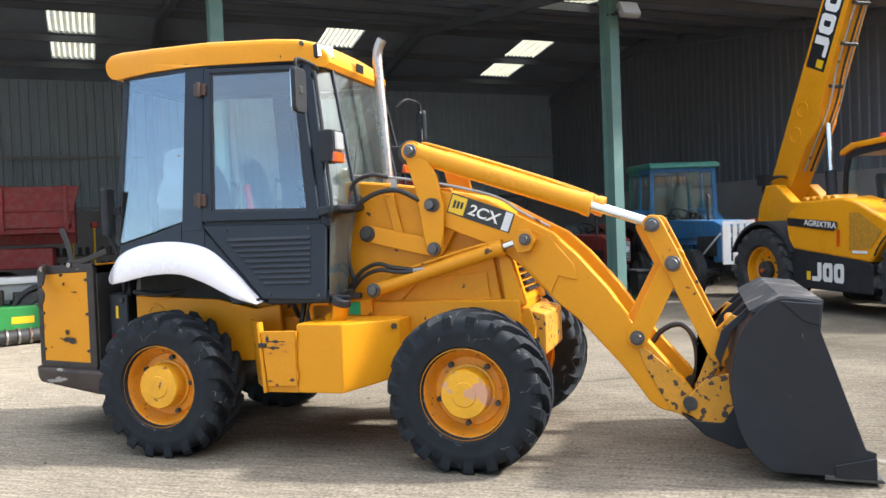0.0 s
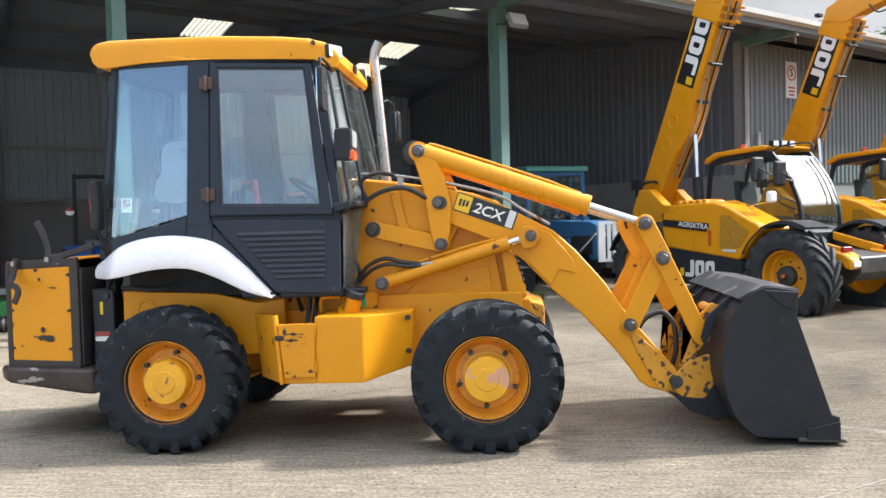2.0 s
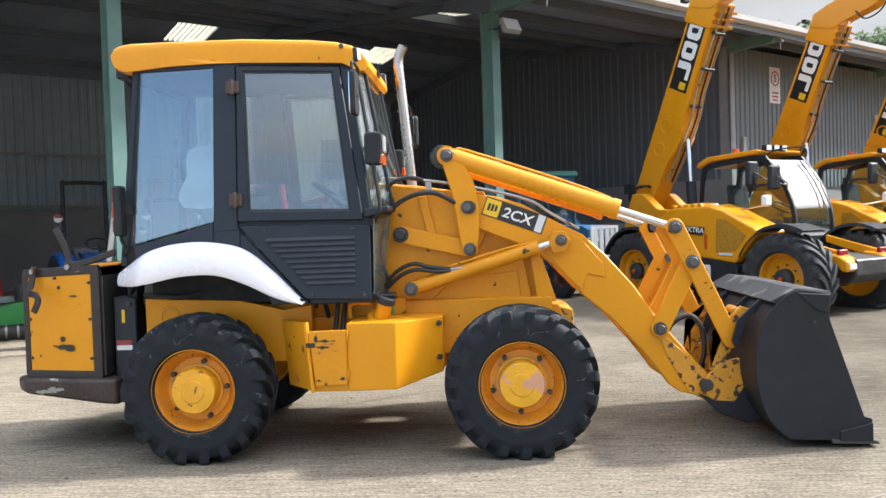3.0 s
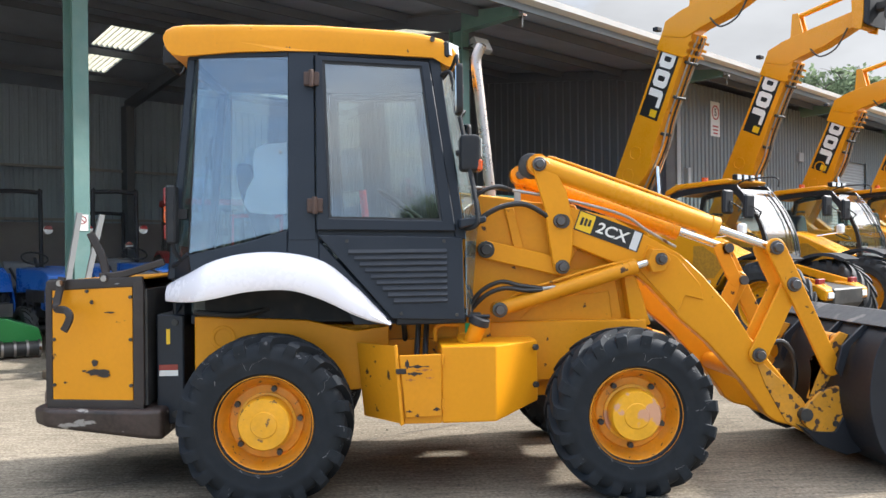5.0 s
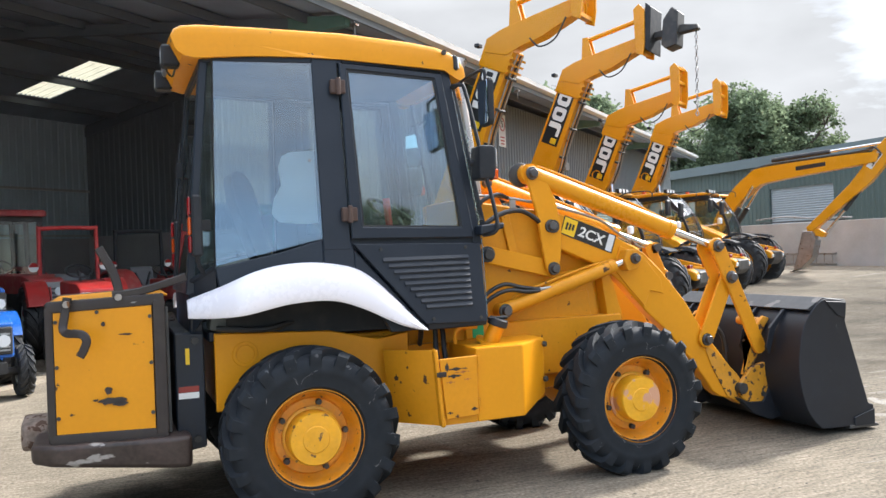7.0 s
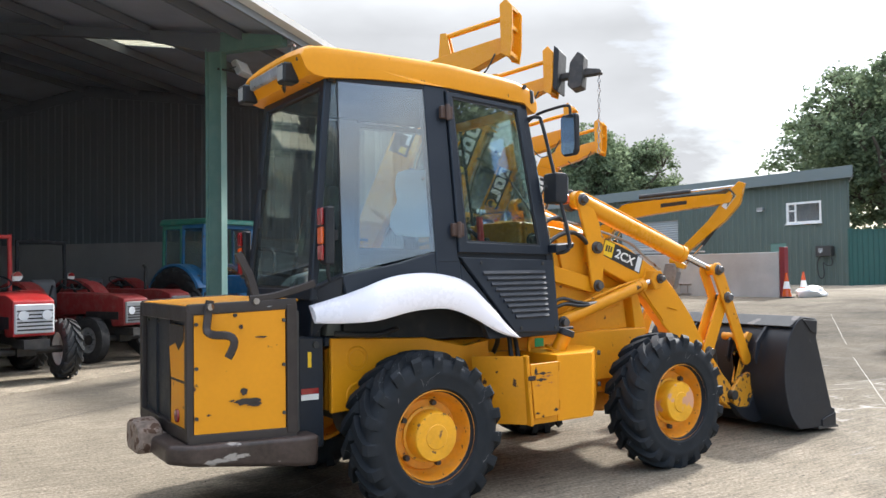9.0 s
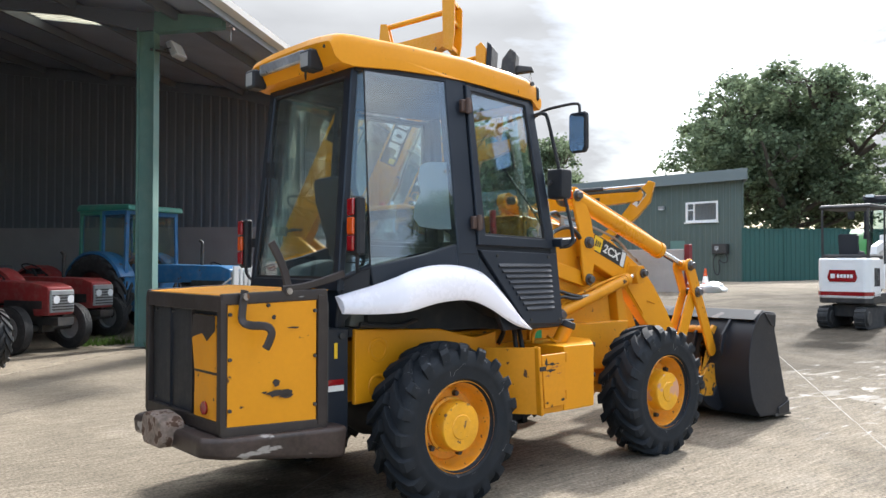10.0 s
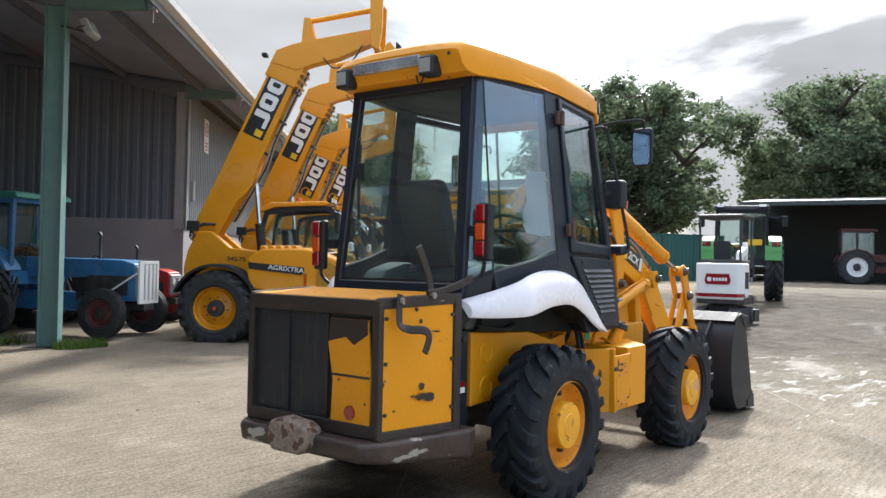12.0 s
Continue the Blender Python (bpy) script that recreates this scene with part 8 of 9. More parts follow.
tractor(at(0.48, 10.72, -62, 1.8), "faded red tractor with a grey roll bar", RED_OLD, GREY, (0.64, 0.34), (0.38, 0.18), 1.8, (0.26, 0.58, 1.15), bar=2.05, group="red tractors", stack=False)
tractor(at(6.05, 13.5, -62, 1.9), "red vintage tractor behind the blue one", RED, RED_OLD, (0.66, 0.34), (0.40, 0.18), 1.9, (0.26, 0.58, 1.22), group="red tractors")
tractor(at(-4.0, 10.2, -62, 1.6), "small dark compact tractor with a black roll bar", DARK, GREY, (0.55, 0.32), (0.36, 0.2), 1.6, (0.25, 0.55, 1.1), bar=2.2, ribbed=False, face=DARK, track=0.55, stack=False)
# across the yard
green = tractor(pose(22.38, 5.94, level(22.38, 5.94), 0, 0, 16), "large bright green tractor seen from behind", GREEN_BRIGHT, GREEN, (0.98, 0.52), (0.72, 0.45), 2.8, (0.42, 0.95, 1.80), cab=(-0.75, 0.85, 0.80, 2.85), ribbed=False, face=DARK, roof_mat=PLASTIC, cab_mat=PLASTIC, track=0.98, stack=False)
tractor(pose(40.84, 6.1, level(38.2, 6.0), 0, 0, -72), "dark red cab tractor under the far lean-to", RED_DULL, WHITE, (0.85, 0.45), (0.55, 0.30), 2.3, (0.34, 0.75, 1.5), cab=(-0.7, 0.8, 0.78, 2.65), cab_mat=DARK, ribbed=False, track=0.85)

for q in (-1, 1):
    lamp = part("rear_lamp", bev(box(bmesh.new(), -1.06, -1.0, q * 1.02 - 0.13, q * 1.02 + 0.13, 1.66, 1.84), 0.04, 2), DARK, green, "round tail lamp in the rear fender")
    part("lens", cyl(bmesh.new(), (-1.06, q * 0.98, 1.75), (-1.075, q * 0.98, 1.75), 0.06, seg=16), RED_LENS, lamp)
    part("lens", cyl(bmesh.new(), (-1.06, q * 1.09, 1.76), (-1.072, q * 1.09, 1.76), 0.035, seg=12), ORANGE_LENS, lamp)
    part("lift_arm", tube(bmesh.new(), [(-0.35, q * 0.32, 0.85), (-1.25, q * 0.42, 0.70)], 0.05, 8), DARK, green)
    part("lift_rod", tube(bmesh.new(), [(-0.85, q * 0.38, 0.78), (-0.75, q * 0.34, 1.55)], 0.035, 8), DARK, green)
    part("roof_lamp", bev(box(bmesh.new(), -0.86, -0.78, q * 0.62 - 0.13, q * 0.62 + 0.13, 2.90, 3.0), 0.03, 2), PLASTIC, green)
    part("roof_lamp_lens", box(bmesh.new(), -0.866, -0.858, q * 0.62 - 0.11, q * 0.62 + 0.11, 2.915, 2.985), CLEAR_LENS, green)
    part("door_mirror", bev(box(bmesh.new(), 0.55, 0.62, q * 1.28 - 0.10, q * 1.28 + 0.10, 2.35, 2.72), 0.03), PLASTIC, green)
    part("mirror_arm", tube(bmesh.new(), [(0.60, q * 0.78, 2.66), (0.60, q * 1.28, 2.66)], 0.02, 6), PLASTIC, green)
part("top_link", tube(bmesh.new(), [(-0.40, 0.0, 1.30), (-1.05, 0.0, 1.05)], 0.04, 8), DARK, green)
part("hitch_block", bev(box(bmesh.new(), -0.62, -0.30, -0.28, 0.28, 0.55, 1.45), 0.03), DARK, green)
part("plate_bar", box(bmesh.new(), -0.80, -0.785, -0.62, -0.20, 1.72, 1.90), YELLOW_STICKER, green)
for q in range(4):
    part("hose", tube(bmesh.new(), smooth_line([(-0.60, -0.15 + 0.1 * q, 1.40), (-0.80, -0.13 + 0.1 * q, 1.30), (-0.78, -0.15 + 0.1 * q, 1.05)]), 0.018, 6), HOSE, green)


# ---- mini excavator with white engine cover ----
def track_unit(parent, y, L, h, w, material, m=None):
    bm = bmesh.new()
    pts = [(L / 2 + h / 2 * math.sin(a), h / 2 - h / 2 * math.cos(a)) for a in (math.pi * k / 10 for k in range(11))]
    pts += [(-L / 2 - h / 2 * math.sin(a), h / 2 + h / 2 * math.cos(a)) for a in (math.pi * k / 10 for k in range(11))]
    prism(bm, pts, y - w / 2, y + w / 2)
    t = part("track", bm, material, parent)
    n = int((2 * L + math.pi * h) / 0.12)
    for k in range(n):
        s = k / n * (2 * L + math.pi * h)
        if s < L:
            x, z, a = -L / 2 + s, 0.0, 180
        elif s < L + math.pi * h / 2:
            q = (s - L) / (h / 2)
            x, z, a = L / 2 + h / 2 * math.sin(q), h / 2 - h / 2 * math.cos(q), 180 - math.degrees(q)
        elif s < 2 * L + math.pi * h / 2:
            x, z, a = L / 2 - (s - L - math.pi * h / 2), h, 0
        else:
            q = (s - 2 * L - math.pi * h / 2) / (h / 2)
            x, z, a = -L / 2 - h / 2 * math.sin(q), h / 2 + h / 2 * math.cos(q), -math.degrees(q)
        part("track_shoe", box(bmesh.new(), -0.025, 0.025, y - w / 2 - 0.004, y + w / 2 + 0.004, -0.01, 0.016), material, t, "", pose(x, 0, z, 0, a, 0))
    for x in (-L / 2, L / 2):
        bm = bmesh.new()
        lathe(bm, [(h * 0.36, -w / 2 - 0.02), (h * 0.30, -w / 2 - 0.04), (0, -w / 2 - 0.04)], 18, (x, y, h / 2))
        part("track_roller", bm, DARK, t)
    return t


def mini_excavator():
    x, y = 14.34, 3.80
    T = thing("mini_excavator", pose(x, y, level(x, y), 0, 0, 3) @ Matrix.Diagonal((0.9, 0.86, 1.0, 1.0)), "small white excavator with black canopy, red badge and tracks", "excavator")
    for s in (-1, 1):
        track_unit(T, s * 0.42, 1.15, 0.42, 0.24, RUBBER_CLEAN)
    part("undercarriage", bev(box(bmesh.new(), -0.4, 0.5, -0.35, 0.35, 0.22, 0.48), 0.02), DARK, T)
    bm = bmesh.new()
    prism(bm, [(0.62, -0.62), (0.80, -0.68), (0.86, -0.68), (0.86, 0.68), (0.80, 0.68), (0.62, 0.62)], 0.08, 0.36, "z")
    part("dozer_blade", bev(bm, 0.01), DARK, T)
    bm = bmesh.new()
    prism(bm, [(-0.62, -0.5), (-0.45, -0.62), (0.35, -0.62), (0.45, -0.5), (0.45, 0.5), (0.35, 0.62), (-0.45, 0.62), (-0.62, 0.5)], 0.50, 0.72, "z")
    part("deck", bev(bm, 0.02), DARK, T)
    bm = bmesh.new()
    prism(bm, [(-0.66, -0.50), (-0.50, -0.62), (0.05, -0.62), (0.05, 0.62), (-0.50, 0.62), (-0.66, 0.50)], 0.60, 1.42, "z")
    body = part("engine_cover", bev(bm, 0.05, 3), WHITE, T, "rounded white engine cover")
    part("red_band", prism(bmesh.new(), [(-0.668, -0.50), (-0.50, -0.628), (-0.4, -0.628), (-0.4, 0.628), (-0.50, 0.628), (-0.668, 0.50)], 0.66, 0.74, "z"), RED_LENS, body)
    badge = part("badge", prism(bmesh.new(), [(-0.34, 1.02), (-0.29, 1.18), (0.29, 1.18), (0.34, 1.02), (0.29, 0.94), (-0.29, 0.94)], -0.675, -0.664, "x"), RED_LENS, body, "red maker's badge with white blocks")
    for k in range(5):
        part("badge_block", box(bmesh.new(), -0.680, -0.674, 0.06 - 0.075 * k, 0.115 - 0.075 * k, 1.02, 1.09), WHITE, badge)
    part("badge_block", box(bmesh.new(), -0.680, -0.674, 0.16, 0.26, 1.01, 1.10), WHITE, badge)
    for k in range(7):
        part("vent_slot", box(bmesh.new(), -0.40 + 0.05 * k, -0.375 + 0.05 * k, -0.628, -0.615, 0.85, 1.22), DARK, body)
    part("seat_deck", bev(box(bmesh.new(), -0.50, 0.40, -0.55, 0.55, 1.40, 1.50), 0.03), DARK, T)
    bm = bmesh.new()
    prism(bm, [(-0.30, 1.45), (0.15, 1.45), (0.15, 1.56), (-0.18, 1.58), (-0.26, 1.92), (-0.36, 1.92)], -0.23, 0.23)
    part("seat", bev(bm, 0.05, 2), SEAT, T)
    for yy in (-0.52, 0.52):
        part("canopy_post", tube(bmesh.new(), smooth_line([(-0.48, yy, 1.45), (-0.50, yy, 2.30), (-0.44, yy, 2.44), (-0.30, yy, 2.48)], 4), 0.03, 8), DARK, T)
    part("canopy_post", tube(bmesh.new(), [(0.55, -0.52, 1.3), (0.55, -0.52, 2.46)], 0.025, 8), DARK, T)
    bm = bmesh.new()
    prism(bm, [(-0.55, 2.46), (-0.50, 2.52), (0.65, 2.52), (0.70, 2.46), (0.65, 2.43), (-0.50, 2.43)], -0.58, 0.58)
    part("canopy_roof", bev(bm, 0.02), DARK, T)
    bm = bmesh.new()
    prism(bm, [(0.60, 0.7), (0.90, 0.8), (1.35, 1.7), (1.95, 1.85), (1.95, 1.68), (1.48, 1.55), (1.1, 0.75)], -0.08, 0.08)
    part("boom", bev(bm, 0.01), WHITE, T)
    bm = bmesh.new()
    prism(bm, [(1.88, 1.95), (2.02, 1.95), (1.95, 0.75), (1.85, 0.75)], -0.06, 0.06)
    part("dipper", bev(bm, 0.01), WHITE, T)


mini_excavator()


# ---- large excavator beyond the row ----
def excavator():
    T = thing("excavator", pose(16.9, 18.0, level(16.9, 18.0), 0, 0, -64) @ Matrix.Scale(0.86, 4), "large yellow tracked excavator with its boom folded to the ground", "excavator")
    for s in (-1, 1):
        track_unit(T, s * 1.05, 3.0, 0.85, 0.5, DARK)
    part("undercarriage", bev(box(bmesh.new(), -1.0, 1.0, -0.8, 0.8, 0.4, 0.95), 0.03), DARK, T)
    bm = bmesh.new()
    prism(bm, [(-2.3, 1.05), (-2.35, 2.0), (-2.1, 2.25), (0.2, 2.2), (0.4, 1.8), (1.4, 1.5), (1.4, 1.05)], -1.3, 1.3)
    part("upper_body", bev(bm, 0.06, 2), YELLOW_NEW, T)
    cab = part("cab", bev(hoop(bmesh.new(), [(0.1, 1.05), (1.55, 1.05), (1.45, 2.2), (1.1, 2.95), (0.1, 2.95)], [(0.2, 1.6), (1.45, 1.6), (1.37, 2.2), (1.05, 2.82), (0.2, 2.82)], 0.40, 0.46), 0.01), PLASTIC, T, "black glazed cab")
    part("cab_side", bev(hoop(bmesh.new(), [(0.1, 1.05), (1.55, 1.05), (1.45, 2.2), (1.1, 2.95), (0.1, 2.95)], [(0.2, 1.6), (1.45, 1.6), (1.37, 2.2), (1.05, 2.82), (0.2, 2.82)], 1.24, 1.30), 0.01), PLASTIC, cab)
    part("roof", bev(box(bmesh.new(), 0.08, 1.12, 0.38, 1.32, 2.90, 3.0), 0.03), YELLOW_NEW, cab)
    part("back_wall", box(bmesh.new(), 0.1, 0.16, 0.46, 1.24, 1.05, 2.92), PLASTIC, cab)
    for y in (0.42, 1.26):
        part("side_pane", prism(bmesh.new(), [(0.2, 1.6), (1.45, 1.6), (1.37, 2.2), (1.05, 2.82), (0.2, 2.82)], y, y + 0.006), GLASS_DARK, cab)
    part("windscreen", sheet([(1.54, 0.46, 1.3), (1.54, 1.24, 1.3), (1.44, 1.24, 2.2), (1.44, 0.46, 2.2)]), GLASS_DARK, cab)
    part("seat", bev(prism(bmesh.new(), [(0.3, 1.4), (0.8, 1.4), (0.8, 1.52), (0.45, 1.52), (0.35, 2.15), (0.22, 2.15)], 0.6, 1.1), 0.04), SEAT, cab)
    up = smooth_line([(0.9, 0, 1.5), (1.6, 0, 2.75), (2.5, 0, 3.60), (3.2, 0, 3.82), (6.5, 0, 3.98), (6.85, 0, 3.82)], 4)
    dn = smooth_line([(1.25, 0, 1.35), (2.05, 0, 2.5), (2.75, 0, 3.08), (3.4, 0, 3.28), (6.4, 0, 3.60), (6.8, 0, 3.66)], 4)
    bm = bmesh.new()
    prism(bm, [(v.x, v.z) for v in up] + [(v.x, v.z) for v in dn[::-1]], -0.24, 0.24)
    boom = part("boom", bev(bm, 0.02), YELLOW_NEW, T, "cranked yellow boom")
    part("decal", prism(bmesh.new(), [(4.2, 3.58), (5.2, 3.66), (5.2, 3.80), (4.2, 3.73)], -0.246, -0.242), BLACK_STICKER, boom)
    for y in (-0.2, -0.12, 0.12):
        part("boom_pipe", tube(bmesh.new(), smooth_line([(2.6, y, 3.72), (3.3, y, 3.90), (5.0, y, 3.98), (6.3, y, 4.05), (6.7, y, 4.15), (6.95, y, 3.9)]), 0.03, 6), DARK, boom)
    for s in (-1, 1):
        rm = part("boom_ram", cyl(bmesh.new(), (1.5, s * 0.34, 1.4), (2.2, s * 0.34, 2.4), 0.09, seg=12), DARK, T)
        part("rod", cyl(bmesh.new(), (2.2, s * 0.34, 2.4), (2.7, s * 0.34, 3.15), 0.05, seg=12), CHROME, rm)
    rm = part("arm_ram", cyl(bmesh.new(), (3.3, 0, 4.05), (5.3, 0, 4.16), 0.085, seg=12), DARK, T)
    part("rod", cyl(bmesh.new(), (5.3, 0, 4.16), (7.1, 0, 4.27), 0.045, seg=12), CHROME, rm)
    bm = bmesh.new()
    prism(bm, [(7.08, 4.42), (7.28, 4.34), (7.10, 3.60), (6.6, 3.0), (4.78, 1.52), (4.60, 1.40), (4.44, 1.56), (5.9, 2.95), (6.30, 3.45), (6.60, 3.95)], -0.17, 0.17)
    arm = part("dipper", bev(bm, 0.02), YELLOW_NEW, T, "yellow dipper arm")
    logo(arm, pose(6.72, -0.172, 3.70, 0, -52, 0), 0.6, 0.2, SIGN_WHITE, BLACK_STICKER, boxed=False)
    rm = part("bucket_ram", cyl(bmesh.new(), (6.35, 0.0, 2.95), (5.7, 0.0, 2.1), 0.07, seg=12), DARK, T)
    part("rod", cyl(bmesh.new(), (5.7, 0.0, 2.1), (5.05, 0.0, 1.35), 0.04, seg=12), CHROME, rm)
    bm = bmesh.new()
    prism(bm, [(4.50, 1.60), (4.75, 1.55), (5.10, 1.35), (5.0, 1.2), (4.65, 1.3), (4.45, 1.45)], -0.14, 0.14)
    part("bucket_link", bev(bm, 0.01), YELLOW_NEW, T)
    bm = bmesh.new()
    prism(bm, [(4.35, 1.45), (4.70, 1.42), (4.80, 1.1), (4.65, 0.5), (4.25, 0.12), (4.0, 0.06), (4.15, 0.6)], -0.32, 0.32)
    part("bucket", bev(bm, 0.02), STEEL, T, "worn steel digging bucket")
    for k in range(4):
        part("tooth", bev(prism(bmesh.new(), [(4.03, 0.06), (4.15, 0.16), (3.9, -0.0), (3.85, 0.0)], -0.28 + 0.16 * k, -0.22 + 0.16 * k), 0.004), STEEL, T)
    return T


excavator()

# ---- workshop across the yard ----
def workshop():
    x, y0, y1 = 30.3, 15.3, 47.0
    zb = level(x, y0) - 0.15
    zt = 5.25
    M = pose(x, y0, 0, 0, 0, 90)      # x along the front to the left, y away from the yard is -y
    bm = bmesh.new()
    L = y1 - y0
    u = 0.0
    sheet_line = []
    while u < L:
        for f, d in ((0.0, 0.0), (0.5, 0.0), (0.6, 0.03), (0.9, 0.03), (1.0, 0.0)):
            sheet_line.append((min(u + f * 0.30, L), d))
        u += 0.30
    openings = [(1.20, 2.75, 3.44, 4.26), (2.88, 3.68, zb, 2.55), (9.0, 13.0, zb, 3.95), (15.5, 19.5, zb, 3.95)]

    def wall_bit(a, b, z0, z1):
        line = [(a, 0.0)] + [p for p in sheet_line if a < p[0] < b] + [(b, 0.0)]
        rows = [[bm.verts.new((w, d, z)) for z in (z0, z1)] for w, d in line]
        for p, q in zip(rows, rows[1:]):
            if q[0].co.x - p[0].co.x > 1e-5 or abs(q[0].co.y - p[0].co.y) > 1e-5:
                bm.faces.new((p[0], q[0], q[1], p[1]))
        box(bm, a, b, -0.16, -0.04, z0, z1)
    cuts = sorted({0.0, L, *[c for o in openings for c in o[:2]]})
    for a, b in zip(cuts, cuts[1:]):
        o = [q for q in openings if q[0] <= a + 1e-6 and q[1] >= b - 1e-6]
        if o:
            if o[0][2] > zb + 0.1:
                wall_bit(a, b, zb, o[0][2])
            wall_bit(a, b, o[0][3], zt)
        else:
            wall_bit(a, b, zb, zt)
    prism(bm, [(0.0, -0.162), (0.16, -0.162), (5.36, -7.6), (5.2, -7.6)], zb, zt, "z")
    box(bm, 5.2, L, -7.75, -7.602, zb, zt)
    box(bm, L - 0.14, L, -7.6, -0.162, zb, zt)
    W = part("workshop_wall", bm, HUT, m=M)
    tagged(W, "dark green profiled steel workshop across the yard", "building", kind="structure")
    bm = bmesh.new()
    prism(bm, [(-0.47, 0.42), (-0.2, 0.0), (5.1, -7.9), (L + 0.3, -7.9), (L + 0.3, 0.42)], zt + 0.01, zt + 0.14, "z")
    box(bm, -0.52, L + 0.3, 0.42, 0.48, zt - 0.12, zt + 0.38)
    prism(bm, [(-0.52, 0.416), (-0.44, 0.416), (5.08, -7.86), (5.0, -7.86)], zt - 0.12, zt + 0.376, "z")
    tagged(part("workshop_roof", bm, surface("grey green fascia", (0.13, 0.16, 0.16), 0.5, vary=0.08, scale=0.6)), "flat roof edge with a deep grey-green fascia", "roof", kind="structure").matrix_basis = M
    a, b, c, d = openings[0]
    win = part("window_1", hoop(bmesh.new(), [(a - 0.06, c - 0.06), (b + 0.06, c - 0.06), (b + 0.06, d + 0.06), (a - 0.06, d + 0.06)], [(a + 0.03, c + 0.03), (b - 0.03, c + 0.03), (b - 0.03, d - 0.03), (a + 0.03, d - 0.03)], -0.05, 0.05), WHITE, m=M)
    tagged(win, "white-framed window with three panes", "window", kind="structure")
    part("mullion", box(bmesh.new(), b - 0.40, b - 0.34, -0.04, 0.04, c, d), WHITE, win)
    part("transom", box(bmesh.new(), b - 0.34, b, -0.04, 0.04, d - 0.34, d - 0.28), WHITE, win)
    # heavy haze paints the reflected sky into the panes
    part("pane", box(bmesh.new(), a, b - 0.40, -0.01, 0.0, c, d), pane("office glass", (0.5, 0.55, 0.55), 0.6, haze=0.4), win)
    part("pane", box(bmesh.new(), b - 0.34, b, -0.01, 0.0, c, d - 0.34), pane("casement glass", (0.45, 0.5, 0.5), 0.5, haze=0.4), win)
    part("pane", box(bmesh.new(), b - 0.34, b, -0.01, 0.0, d - 0.28, d), pane("fanlight glass", (0.45, 0.5, 0.5), 0.6, haze=0.4), win)
    part("window_sill", bev(box(bmesh.new(), a - 0.1, b + 0.1, 0.03, 0.12, c - 0.11, c - 0.06), 0.01), WHITE, win)
    a, b, c, d = openings[1]
    door = part("door_2", bev(box(bmesh.new(), a, b, -0.06, -0.01, c, d), 0.01), surface("sage door paint", (0.12, 0.22, 0.19), 0.5, vary=0.08), m=M)
    tagged(door, "plain sage green personnel door", "door", kind="structure")
    part("door_handle", box(bmesh.new(), a + 0.06, a + 0.18, -0.01, 0.05, 1.65, 1.69), STEEL, door)
    for k, (a, b, c, d) in enumerate(openings[2:]):
        door = part("door_%d" % (3 + k), box(bmesh.new(), a, b, -0.14, -0.10, c, d), SHUTTER, m=M)
        tagged(door, "closed pale grey roller shutter", "roller door", kind="structure")
        z = c
        while z < d - 0.1:
            part("slat", prism(bmesh.new(), [(-0.10, z), (-0.075, z + 0.055), (-0.10, z + 0.11)], a, b, "x"), SHUTTER, door)
            z += 0.115
    # lamp over the door, hose point, downpipe
    t = thing("wall_lamp", M @ pose(4.1, 0.05, 4.15), "small grey bulkhead light on the workshop wall", "wall lamp")
    part("housing", bev(box(bmesh.new(), -0.16, 0.16, -0.02, 0.12, -0.08, 0.06), 0.02), GREY, t)
    part("diffuser", bev(box(bmesh.new(), -0.14, 0.14, 0.0, 0.13, -0.12, -0.08), 0.01), CLEAR_LENS, t)
    t = thing("fuel_point", M @ pose(0.60, 0.02, 1.58), "black wall-hung fuel pump box with a looped hose", "fuel pump")
    part("cabinet", bev(box(bmesh.new(), 0.0, 0.72, 0.0, 0.28, 0.32, 0.78), 0.03), DARK, t)
    part("dial", box(bmesh.new(), 0.36, 0.56, 0.28, 0.29, 0.5, 0.68), GREY, t)
    part("hose", tube(bmesh.new(), smooth_line([(0.40, 0.24, 0.40), (0.62, 0.26, 0.1), (0.58, 0.27, -0.45), (0.42, 0.27, -0.62), (0.32, 0.27, -0.40), (0.36, 0.27, 0.05), (0.2, 0.26, -0.05), (0.0, 0.26, -0.05), (-0.06, 0.26, 0.12), (0.02, 0.25, 0.3)]), 0.025, 6), HOSE, t)
    part("nozzle", tube(bmesh.new(), [(0.40, 0.30, 0.60), (0.46, 0.32, 0.48)], 0.02, 6), BRIGHT, t)


